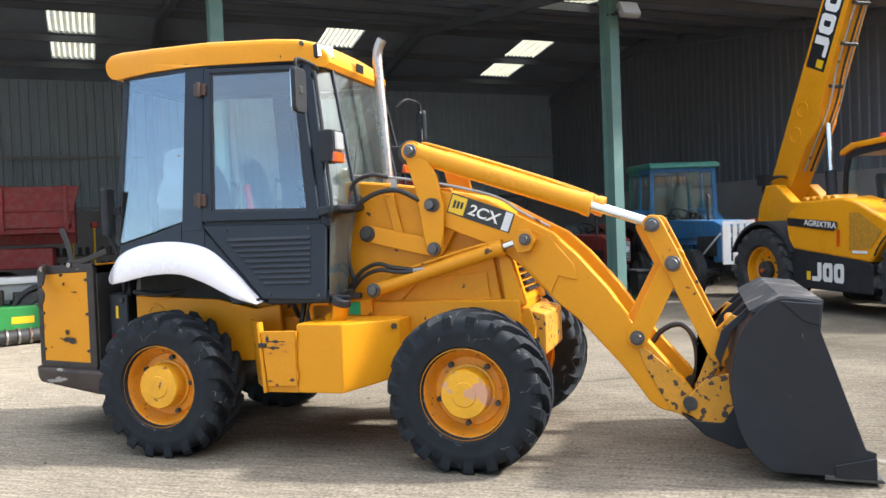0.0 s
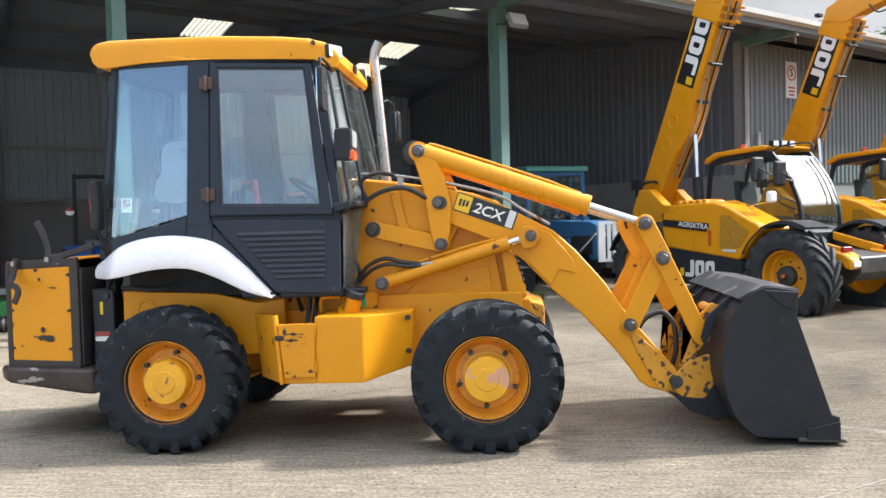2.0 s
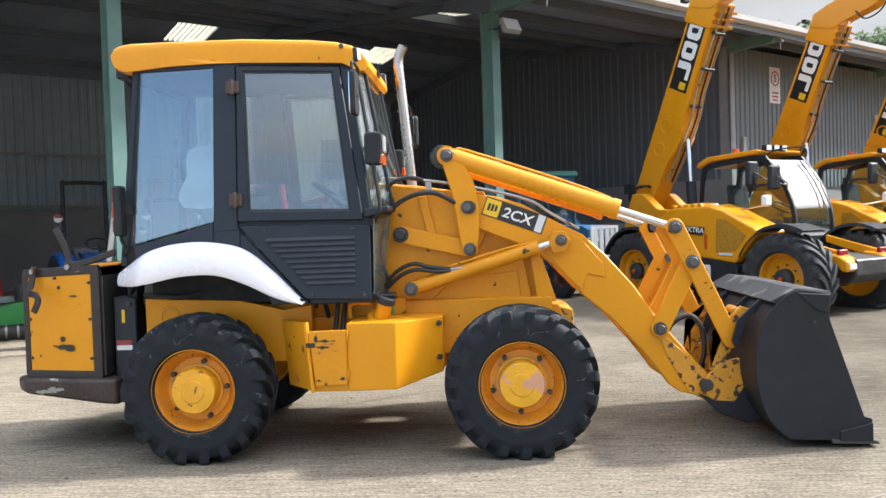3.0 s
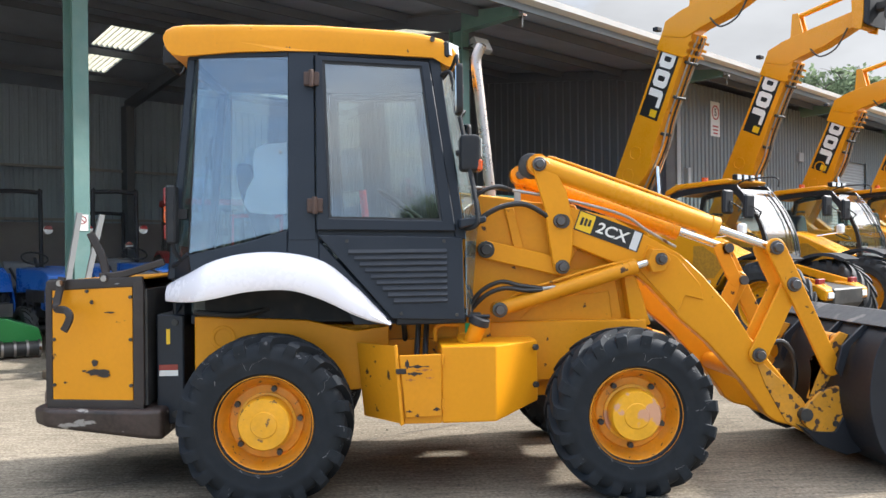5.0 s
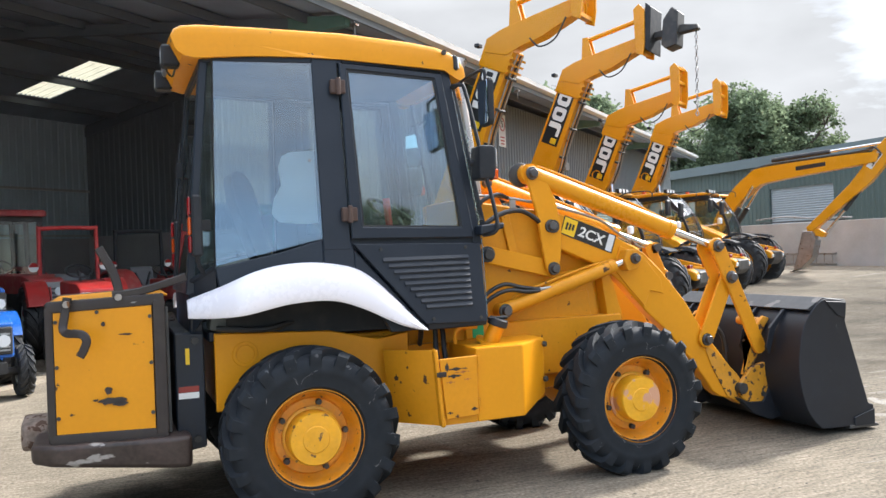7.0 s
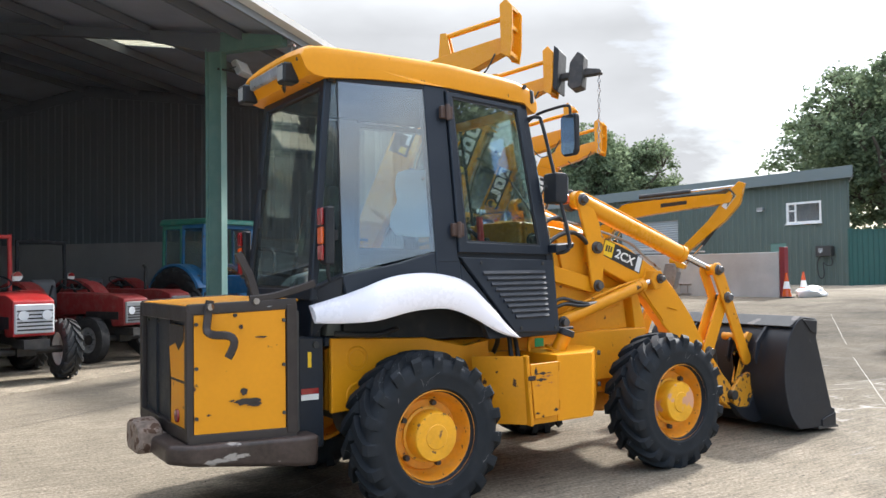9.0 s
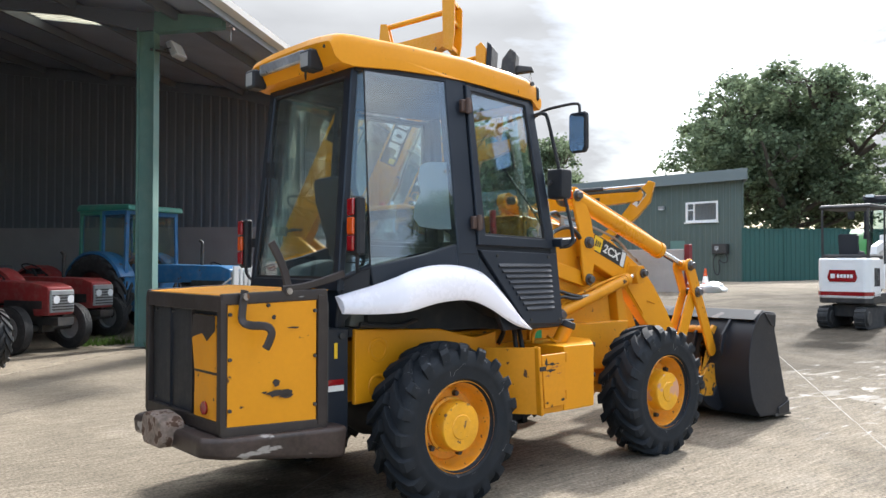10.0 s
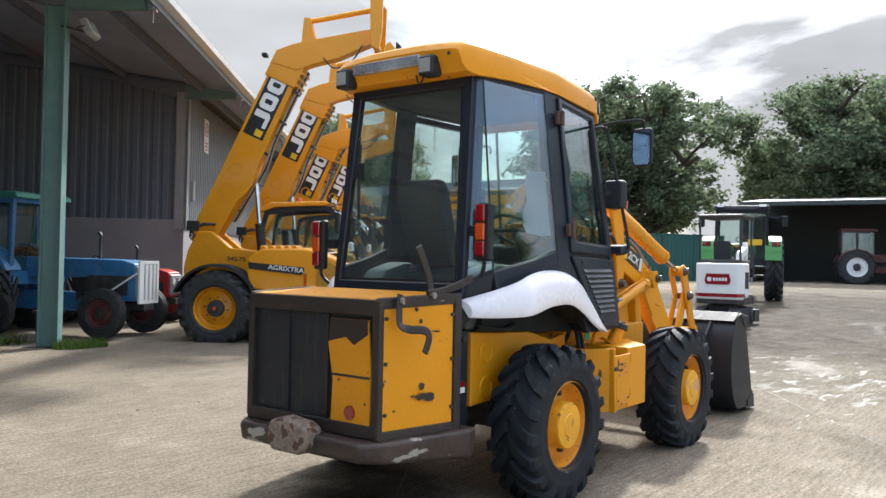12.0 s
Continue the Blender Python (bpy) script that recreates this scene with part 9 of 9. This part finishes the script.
def concrete_wall():
    x0, y0 = 21.35, 12.35
    M = pose(x0, y0, 0, 0, 0, 96)
    z = level(x0, y0) - 0.15
    bm = bmesh.new()
    prism(bm, [(-0.14, z), (0.14, z), (0.10, 1.96), (-0.10, 1.96)], 0.0, 14.0, "x")
    tagged(part("yard_wall", bev(bm, 0.015), CONCRETE_WALL, m=M), "low stained cast concrete yard wall", "wall", kind="structure")
    bm = bmesh.new()
    box(bm, -0.2, -0.02, -0.12, 0.12, z, 2.12)
    tagged(part("wall_end_post", bev(bm, 0.01), surface("dull red post", (0.19, 0.02, 0.025), 0.6, vary=0.2, bump=0.1), m=M), "rusty red steel post at the wall end", "post", kind="structure")
    lad = thing("ladder", M @ pose(3.2, 0.25, level(x0, y0 + 3) + 0.02), "aluminium ladder lying against the concrete wall", "ladder")
    for s in (0.0, 0.34):
        part("stile", bev(box(bmesh.new(), 0.0, 6.0, 0.02, 0.06, s, s + 0.07), 0.006), STEEL, lad)
    for k in range(20):
        part("rung", cyl(bmesh.new(), (0.15 + 0.3 * k, 0.04, 0.03), (0.15 + 0.3 * k, 0.04, 0.38), 0.016, seg=8), STEEL, lad)
    mesh = thing("steel_tray", M @ pose(4.4, 0.0, 1.97), "bent steel rail lying on the wall top", "rail")
    part("rail_bar", tube(bmesh.new(), smooth_line([(-1.6, 0, 0.08), (0.0, 0.02, 0.13), (1.0, 0.0, 0.22), (2.2, 0.02, 0.16)]), 0.03, 6), STEEL, mesh)
    part("rail_bar", tube(bmesh.new(), [(-1.4, 0.05, 0.02), (2.0, 0.05, 0.05)], 0.025, 6), DARK, mesh)


def cone(x, y, label):
    t = thing("traffic_cone", pose(x, y, level(x, y), 0, 0, 20) @ Matrix.Scale(0.82, 4), label, "traffic cone", "traffic cones")
    part("base", bev(box(bmesh.new(), -0.24, 0.24, -0.24, 0.24, 0, 0.05), 0.01), RUBBER_CLEAN, t)
    for nm, z0, z1, mt in (("lower_band", 0.05, 0.36, ORANGE_LENS), ("white_band", 0.36, 0.64, WHITE), ("tip", 0.64, 0.98, ORANGE_LENS)):
        part(nm, cyl(bmesh.new(), (0, 0, z0), (0, 0, z1), 0.19 - 0.155 * z0, 0.19 - 0.155 * z1, 20), mt, t)


def sack(x, y):
    random.seed(9)
    bm = bmesh.new()
    bmesh.ops.create_icosphere(bm, subdivisions=3, radius=0.5)
    for v in bm.verts:
        n = noise.noise(v.co * 3.0)
        v.co = Vector((v.co.x * 1.1, v.co.y * 0.8, max(-0.02, v.co.z * 0.5 + 0.1))) * (1 + 0.3 * n)
    tagged(part("crumpled_sack", bm, WHITE, m=pose(x, y, level(x, y))), "crumpled white bulk bag lying on the ground", "sack")


def fence(name, pts, h, material, label):
    for k, (a, b) in enumerate(zip(pts, pts[1:])):
        a, b = Vector((*a, 0)), Vector((*b, 0))
        L = (b - a).length
        n = max(1, round(L / 2.4))
        for i in range(n):
            p, q = a.lerp(b, i / n), a.lerp(b, (i + 1) / n)
            ang = math.degrees(math.atan2(q.y - p.y, q.x - p.x))
            z = min(level(p.x, p.y), level(q.x, q.y))
            t = thing(name, pose(p.x, p.y, z - 0.05, 0, 0, ang), label, "fence panel", "yard fence")
            w = (q - p).length
            bm = bmesh.new()
            sheeting(bm, 0.0, w - 0.02, 0.05, h, 0.0, 0.25, 0.03)
            bmesh.ops.remove_doubles(bm, verts=bm.verts, dist=1e-4)
            bmesh.ops.solidify(bm, geom=bm.faces[:], thickness=0.004)
            part("sheet", bm, material, t)
            part("top_rail", box(bmesh.new(), 0.0, w, -0.05, 0.06, h, h + 0.06), material, t)
            part("post", box(bmesh.new(), -0.05, 0.05, -0.06, 0.06, 0, h + 0.08), material, t)


def lean_to():
    """An open-fronted lean-to at the far side, its shaded inside painted near-black."""
    M = pose(38.5, 10.5, level(39, 6) - 0.1, 0, 0, -82)
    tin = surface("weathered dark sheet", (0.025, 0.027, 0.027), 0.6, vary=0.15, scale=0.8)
    L, D, H = 30.0, 9.0, 3.95
    bm = bmesh.new()
    v = [bm.verts.new(p) for p in ((-0.5, -0.6, H), (L, -0.6, H), (L, D, H + 0.9), (-0.5, D, H + 0.9), (-0.5, -0.6, H + 0.22), (L, -0.6, H + 0.22), (L, D, H + 1.1), (-0.5, D, H + 1.1))]
    for f in ((0, 3, 2, 1), (4, 5, 6, 7), (0, 1, 5, 4), (1, 2, 6, 5), (2, 3, 7, 6), (3, 0, 4, 7)):
        bm.faces.new([v[i] for i in f])
    tagged(part("lean_to_roof", bm, surface("dark roof edge", (0.035, 0.042, 0.042), 0.6, vary=0.12), m=M), "shallow grey roof of the far lean-to", "roof", kind="structure")
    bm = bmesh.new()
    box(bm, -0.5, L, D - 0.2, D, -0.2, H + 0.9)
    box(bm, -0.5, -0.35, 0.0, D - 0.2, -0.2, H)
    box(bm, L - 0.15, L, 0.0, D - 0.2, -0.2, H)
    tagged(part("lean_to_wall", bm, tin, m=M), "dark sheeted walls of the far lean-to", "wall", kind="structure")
    for k in range(5):
        bm = bmesh.new()
        box(bm, k * 7.4 - 0.1, k * 7.4 + 0.1, -0.1, 0.1, -0.2, H)
        tagged(part("lean_to_post", bm, GREY, m=M), "grey concrete post of the far lean-to", "post", "lean-to posts", "structure")


# ---- trees ----
def tree_meshes(seed, height, spread, leaves=15000, leaf=(0.10, 0.20)):
    rnd = random.Random(seed)
    wood = bmesh.new()
    tips = []

    def limb(p, d, length, r, depth):
        pts, q, w = [p], p.copy(), d.copy()
        n = 5
        for k in range(n):
            w = (w + Vector((rnd.uniform(-0.22, 0.22), rnd.uniform(-0.22, 0.22), rnd.uniform(-0.05, 0.16)))).normalized()
            q = q + w * length / n
            pts.append(q.copy())
        rings = []
        for k, c in enumerate(pts):
            rr = r * (1 - 0.62 * k / n)
            way = (pts[min(k + 1, n)] - pts[max(k - 1, 0)]).normalized()
            s, t = ring_frame(way)
            rings.append([wood.verts.new(c + rr * (math.cos(a) * s + math.sin(a) * t)) for a in (2 * math.pi * i / 7 for i in range(7))])
        for a, b in zip(rings, rings[1:]):
            for i in range(7):
                j = (i + 1) % 7
                wood.faces.new((a[j], a[i], b[i], b[j]))
        if depth >= 2:
            tips.extend(pts[2:])
        if depth < 4:
            for k in range(rnd.randint(3, 4) if depth else 9):
                i = rnd.randint(2, n) if depth else rnd.randint(1, n)
                a = rnd.uniform(0, 2 * math.pi)
                up = rnd.uniform(-0.25, 0.7) if depth else rnd.uniform(0.0, 0.9)
                dd = Vector((math.cos(a), math.sin(a), up))
                dd = (dd.normalized() * 0.75 + w * 0.35).normalized()
                limb(pts[i], dd, length * rnd.uniform(0.52, 0.72), r * 0.5, depth + 1)
    limb(Vector((0, 0, -0.3)), Vector((0, 0, 1)), height * 0.30, height * 0.026, 0)
    top = max(p.z for p in tips)
    wide = max(math.hypot(p.x, p.y) for p in tips)
    sx, sz = spread / wide, height / top
    for v in wood.verts:
        v.co = Vector((v.co.x * sx, v.co.y * sx, v.co.z * sz))
    clumps = [Vector((p.x * sx, p.y * sx, p.z * sz)) for p in tips]
    # stray limbs drawn back into the round of the crown
    for p in [v.co for v in wood.verts] + clumps:
        e = math.sqrt((p.x * p.x + p.y * p.y) / (spread * spread) + ((p.z - height * 0.5) / (height * 0.5)) ** 2)
        if p.z > height * 0.5 and e > 0.80:
            k = (0.80 + (e - 0.80) * 0.25) / e
            p.x, p.y, p.z = p.x * k, p.y * k, height * 0.5 + (p.z - height * 0.5) * k
    rnd.shuffle(clumps)
    clumps = clumps[:420]
    # boughs: leafy masses round the crown, each with its own ragged skin of twigs
    boughs = []
    while len(boughs) < 64:
        d = Vector((rnd.gauss(0, 1), rnd.gauss(0, 1), rnd.gauss(0, 1))).normalized()
        r = rnd.uniform(0.30, 0.80)
        c = Vector((d.x * spread * r, d.y * spread * r, height * (0.54 + 0.40 * d.z * r)))
        boughs.append((c, rnd.uniform(0.15, 0.27) * spread * (1.15 - 0.4 * r)))
    while len(clumps) < 1900:
        c, br = boughs[rnd.randrange(len(boughs))]
        d = Vector((rnd.gauss(0, 1), rnd.gauss(0, 1), rnd.gauss(0.25, 0.8))).normalized()
        p = c + d * br * rnd.random() ** 0.35 * (0.9 + 0.35 * noise.noise(d * 3.0 + c))
        if p.z > height * 0.10:
            clumps.append(p)
    verts, faces = [], []
    per = leaves // len(clumps)
    for c in clumps:
        cr = rnd.uniform(0.30, 0.75)
        for k in range(per):
            d = Vector((rnd.gauss(0, 1), rnd.gauss(0, 1), rnd.gauss(0, 0.7)))
            p = c + d * cr * 0.55
            s = rnd.uniform(*leaf)
            a = Vector((rnd.uniform(-1, 1), rnd.uniform(-1, 1), rnd.uniform(-0.6, 0.6))).normalized()
            b = a.cross(Vector((rnd.uniform(-1, 1), rnd.uniform(-1, 1), rnd.uniform(-1, 1)))).normalized()
            i = len(verts)
            verts.extend([p - a * s, p - b * s * 0.62, p + a * s, p + b * s * 0.62])
            faces.append((i, i + 1, i + 2, i + 3))
    crown = bpy.data.meshes.new("crown")
    crown.from_pydata(verts, [], faces)
    crown.materials.append(LEAF)
    return mesh_of("trunk", wood, BARK), crown


FOREST = [tree_meshes(3, 14.8, 9.6, 68000), tree_meshes(8, 14.5, 7.2, 48000), tree_meshes(21, 12.0, 6.0, 45000), tree_meshes(34, 15.0, 3.6, 120000, (0.05, 0.10))]


def tree(kind, x, y, turn, scale, label, lift=0.0):
    t = thing("tree", pose(x, y, level(x, y) + lift, 0, 0, turn) @ Matrix.Scale(scale, 4), label, "tree", "trees behind the yard")
    part("trunk", FOREST[kind][0], BARK, t)
    part("crown", FOREST[kind][1], LEAF, t)


workshop()
concrete_wall()
cone(21.20, 12.05, "orange and white traffic cone beside the yard wall")
cone(22.35, 12.20, "orange and white traffic cone next to a crumpled bag")
sack(22.1, 11.75)
fence("fence_panel", [(30.32, 15.24), (38.3, 11.8)], 2.35, surface("dark green fence", (0.02, 0.085, 0.075), 0.5, vary=0.1), "dark green steel fence panel")
lean_to()
for args in ((0, 50.0, 23.6, 110, 1.05, "broad oak in full dark green leaf", -0.6), (1, 43.0, 42.0, 75, 0.9, "rounded oak behind the workshop roof"),
             (0, 57.0, 10.5, 140, 1.03, "tall oak behind the far lean-to"), (1, 55.0, -2.5, 200, 1.0, "tall oak with an uneven crown"),
             (1, 57.0, -14.0, 310, 1.0, "broad tree beyond the far lean-to"),
             (2, 35.5, 57.0, 10, 1.35, "tree top showing over the shed roof"), (2, 27.0, 60.0, 100, 1.35, "tree top showing behind the shed"),
             (2, 40.0, 49.5, 200, 0.9, "leafy tree behind the workshop"),
             (3, 9.4, -24.8, 50, 0.69, "oak across the lane, mirrored in the cab glass"), (1, 21.0, -14.5, 120, 0.9, "oak across the lane behind the yard"), (3, 15.0, -22.0, 140, 0.67, "round-headed oak across the lane"), (3, 11.4, -24.1, 80, 0.65, "leafy tree across the lane behind the yard")):
    tree(*args)


# ---- loose things in and round the shed ----
def bin_(x, y):
    t = thing("plastic_bin", pose(x, y, 0.012, 0, 0, 35), "black plastic bin standing by the shed post", "bin")
    bm = bmesh.new()
    prism(bm, [(-0.20, -0.16), (0.20, -0.16), (0.20, 0.16), (-0.20, 0.16)], 0.0, 0.5, "z")
    for v in bm.verts:
        if v.co.z < 0.1:
            v.co.x *= 0.82
            v.co.y *= 0.82
    part("body", bev(bm, 0.03, 2), PLASTIC, t)
    part("rim", bev(hoop(bmesh.new(), [(-0.22, -0.18), (0.22, -0.18), (0.22, 0.18), (-0.22, 0.18)], [(-0.18, -0.14), (0.18, -0.14), (0.18, 0.14), (-0.18, 0.14)], 0.48, 0.53, axis="z"), 0.01), PLASTIC, t)


def weeds(x, y, n, r, seed):
    rnd = random.Random(seed)
    verts, faces = [], []
    for k in range(n):
        a, d = rnd.uniform(0, 6.28), r * math.sqrt(rnd.random())
        px, py = d * math.cos(a), d * math.sin(a) * 0.5
        h, w = rnd.uniform(0.05, 0.2), rnd.uniform(0.004, 0.009)
        lx, ly = rnd.uniform(-0.1, 0.1), rnd.uniform(-0.1, 0.1)
        i = len(verts)
        verts.extend([(px - w, py, 0), (px + w, py, 0), (px + lx * 0.5 + w * 0.7, py + ly * 0.5, h * 0.6), (px + lx * 0.5 - w * 0.7, py + ly * 0.5, h * 0.6), (px + lx, py + ly, h)])
        faces.extend([(i, i + 1, i + 2, i + 3), (i + 3, i + 2, i + 4)])
    me = bpy.data.meshes.new("weeds")
    me.from_pydata(verts, [], faces)
    me.materials.append(GRASS)
    ob = new("weeds", me)
    ob.matrix_basis = pose(x, y, 0.0)
    tagged(ob, "tuft of green weeds at the foot of the post", "weeds", kind="stuff")


def ramps():
    for k, (du, lean_a) in enumerate(((-0.34, 6), (-0.18, 9))):
        t = thing("loading_ramp", SHED @ pose(-6.75 + du - 0.12, -0.28, 0.0, 10, lean_a, 0), "long aluminium loading ramp leaning on the post", "ramp", "loading ramps")
        bm = bmesh.new()
        prism(bm, [(-0.03, -0.02), (0.03, -0.02), (0.03, 0.02), (0.024, 0.02), (0.024, -0.013), (-0.024, -0.013), (-0.024, 0.02), (-0.03, 0.02)], 0.02, 1.95, "z")
        part("channel", bm, GREY, t)
    b = part("timber_baulk", bev(box(bmesh.new(), -0.55, 0.55, -0.08, 0.08, 0.0, 0.10), 0.01), surface("old timber", (0.16, 0.12, 0.08), 0.8, vary=0.3, bump=0.3), m=SHED @ pose(-6.8, -0.42, 0.0))
    tagged(b, "weathered timber baulk at the foot of the post", "timber")


def trailer():
    t = thing("farm_trailer", SHED @ pose(-11.1, 5.6, 0.012, 0, 0, 0), "dark red high-sided farm trailer", "trailer")
    bm = bmesh.new()
    prism(bm, [(-2.3, 1.72), (2.2, 1.72), (2.4, 2.48), (-2.3, 2.48)], -1.1, -1.04)
    part("side", bev(bm, 0.01), RED_OLD, t)
    part("side", bev(box(bmesh.new(), -2.3, 2.3, 1.04, 1.1, 1.72, 2.48), 0.01), RED_OLD, t)
    for x in (-2.3, 2.24):
        part("end_board", bev(box(bmesh.new(), x, x + 0.06, -1.04, 1.04, 1.72, 2.42), 0.01), RED_OLD, t)
    part("bed", bev(box(bmesh.new(), -2.3, 2.3, -1.04, 1.04, 1.62, 1.72), 0.01), RED_OLD, t)
    for x in (-2.2, -1.1, 0.0, 1.1, 2.15):
        part("stake", bev(box(bmesh.new(), x - 0.04, x + 0.04, -1.15, -1.10, 1.66, 2.50), 0.006), RED_OLD, t)
    part("rail", bev(box(bmesh.new(), -2.3, 2.3, -1.14, -1.10, 2.02, 2.08), 0.006), RED_OLD, t)
    part("number_bar", box(bmesh.new(), 0.55, 0.70, -1.108, -1.102, 1.88, 1.98), SIGN_WHITE, t)
    part("chassis", bev(box(bmesh.new(), -2.6, 2.3, -0.4, 0.4, 1.42, 1.62), 0.01), RED_OLD, t)
    part("belly", bev(box(bmesh.new(), -2.4, 1.9, -0.95, 0.95, 0.98, 1.36), 0.02), RED_OLD, t)
    part("writing_bar", box(bmesh.new(), -0.2, 0.75, -0.956, -0.951, 1.04, 1.10), SIGN_WHITE, t)
    for s in (-1, 1):
        for x in (-0.1, 0.9):
            farm_wheel(t, pose(x, s * 0.85, 0.45, 0, 0, 0 if s < 0 else 180), 0.45, 0.28, GREY, 16, ribbed=True)
    part("folded_sheet", bev(box(bmesh.new(), -1.1, -0.3, -1.16, -1.145, 2.05, 2.50), 0.004), GREY, t)


def flat_trailer():
    t = thing("plant_trailer", SHED @ pose(-10.3, 2.3, 0.012, 0, 0, 4), "grey low flatbed trailer", "trailer")
    part("bed", bev(box(bmesh.new(), -1.9, 1.7, -0.85, 0.85, 0.62, 0.92), 0.01), GREY, t)
    part("edge_rail", bev(box(bmesh.new(), -1.9, 1.7, -0.90, -0.86, 0.86, 0.96), 0.006), BRIGHT, t)
    for s in (-1, 1):
        farm_wheel(t, pose(1.0, s * 0.98, 0.38, 0, 0, 0 if s < 0 else 180), 0.38, 0.22, BRIGHT, 14, ribbed=True)
        part("mudguard", arc_guard(0.46, 0.26, 10, 170), PLASTIC, t, "", pose(1.0, s * 0.98, 0.38))
    part("drawbar", bev(box(bmesh.new(), 1.7, 2.9, -0.05, 0.05, 0.52, 0.62), 0.01), GREY, t)
    part("tail_lamp", bev(box(bmesh.new(), 1.70, 1.74, -0.8, -0.6, 0.7, 0.82), 0.01), RED_LENS, t)


def mower(u, n, a, label):
    t = thing("trailed_mower", SHED @ pose(u, n, 0.012, 0, 0, a), label, "mower", "green mowers")
    bm = bmesh.new()
    prism(bm, [(-0.85, 0.20), (-0.75, 0.42), (-0.3, 0.55), (0.4, 0.55), (0.8, 0.40), (0.85, 0.20)], -0.4, 0.4)
    part("deck", bev(bm, 0.03, 2), GREEN, t)
    bm = bmesh.new()
    cyl(bm, (-0.8, -0.5, 0.13), (0.8, -0.5, 0.13), 0.10, seg=18)
    part("roller", bm, DARK, t)
    for k in range(11):
        part("roller_ring", cyl(bmesh.new(), (-0.78 + 0.155 * k, -0.5, 0.13), (-0.75 + 0.155 * k, -0.5, 0.13), 0.118, seg=18), STEEL, t)
    for x in (-0.7, 0.7):
        part("wheel", lathe(bmesh.new(), [(0.0, -0.05), (0.12, -0.05), (0.16, -0.03), (0.16, 0.03), (0.12, 0.05), (0.0, 0.05)], 20, (x, 0.45, 0.16)), RUBBER_CLEAN, t)
    bm = bmesh.new()
    cyl(bm, (-0.2, 0.0, 0.55), (-0.2, 0.0, 0.78), 0.14, seg=14)
    box(bm, 0.05, 0.5, -0.2, 0.2, 0.55, 0.74)
    part("gear_head", bev(bm, 0.01), DARK, t)
    part("drive_guard", cyl(bmesh.new(), (0.1, 0.1, 0.66), (0.1, 0.8, 0.72), 0.07, seg=12), YELLOW_STICKER, t)
    part("lever", tube(bmesh.new(), [(-0.5, 0.2, 0.5), (-0.55, 0.15, 1.05)], 0.02, 6), RED, t)
    part("warning_plate", box(bmesh.new(), -0.05, 0.25, -0.405, -0.401, 0.30, 0.40), YELLOW_STICKER, t)


def garden_rack():
    t = thing("tool_rack", SHED @ pose(-8.6, 6.2, 0.012), "rack of yellow-handled tools and small parts", "tool rack")
    for z in (0.55, 0.85, 1.15):
        part("shelf", bev(box(bmesh.new(), -0.8, 0.8, -0.2, 0.2, z, z + 0.03), 0.004), DARK, t)
        for k in range(11):
            bm = bmesh.new()
            cyl(bm, (-0.72 + 0.14 * k, 0, z + 0.03), (-0.72 + 0.14 * k, 0, z + 0.18), 0.045, 0.04, 10)
            part("canister", bm, DARK if k % 3 else GREY, t)
    for x in (-0.8, 0.76):
        part("upright", box(bmesh.new(), x, x + 0.04, -0.2, 0.2, 0, 1.3), DARK, t)
    for k in range(2):
        part("tool_handle", tube(bmesh.new(), [(-0.3 + 0.4 * k, -0.28, 0.0), (-0.28 + 0.4 * k, -0.2, 1.75)], 0.028, 8), YELLOW_STICKER, t)
        part("tool_head", bev(box(bmesh.new(), -0.34 + 0.4 * k, -0.2 + 0.4 * k, -0.26, -0.14, 1.72, 1.84), 0.02), RED, t)


bin_(2.42, 11.15)
weeds(2.35, 10.0, 420, 0.45, 4)
weeds(1.6, 11.2, 260, 0.5, 5)
ramps()
trailer()
flat_trailer()
mower(-9.7, 1.5, 15, "green trailed mower with a ribbed roller")
mower(-7.4, 2.3, -10, "green trailed mower beside the post")
garden_rack()
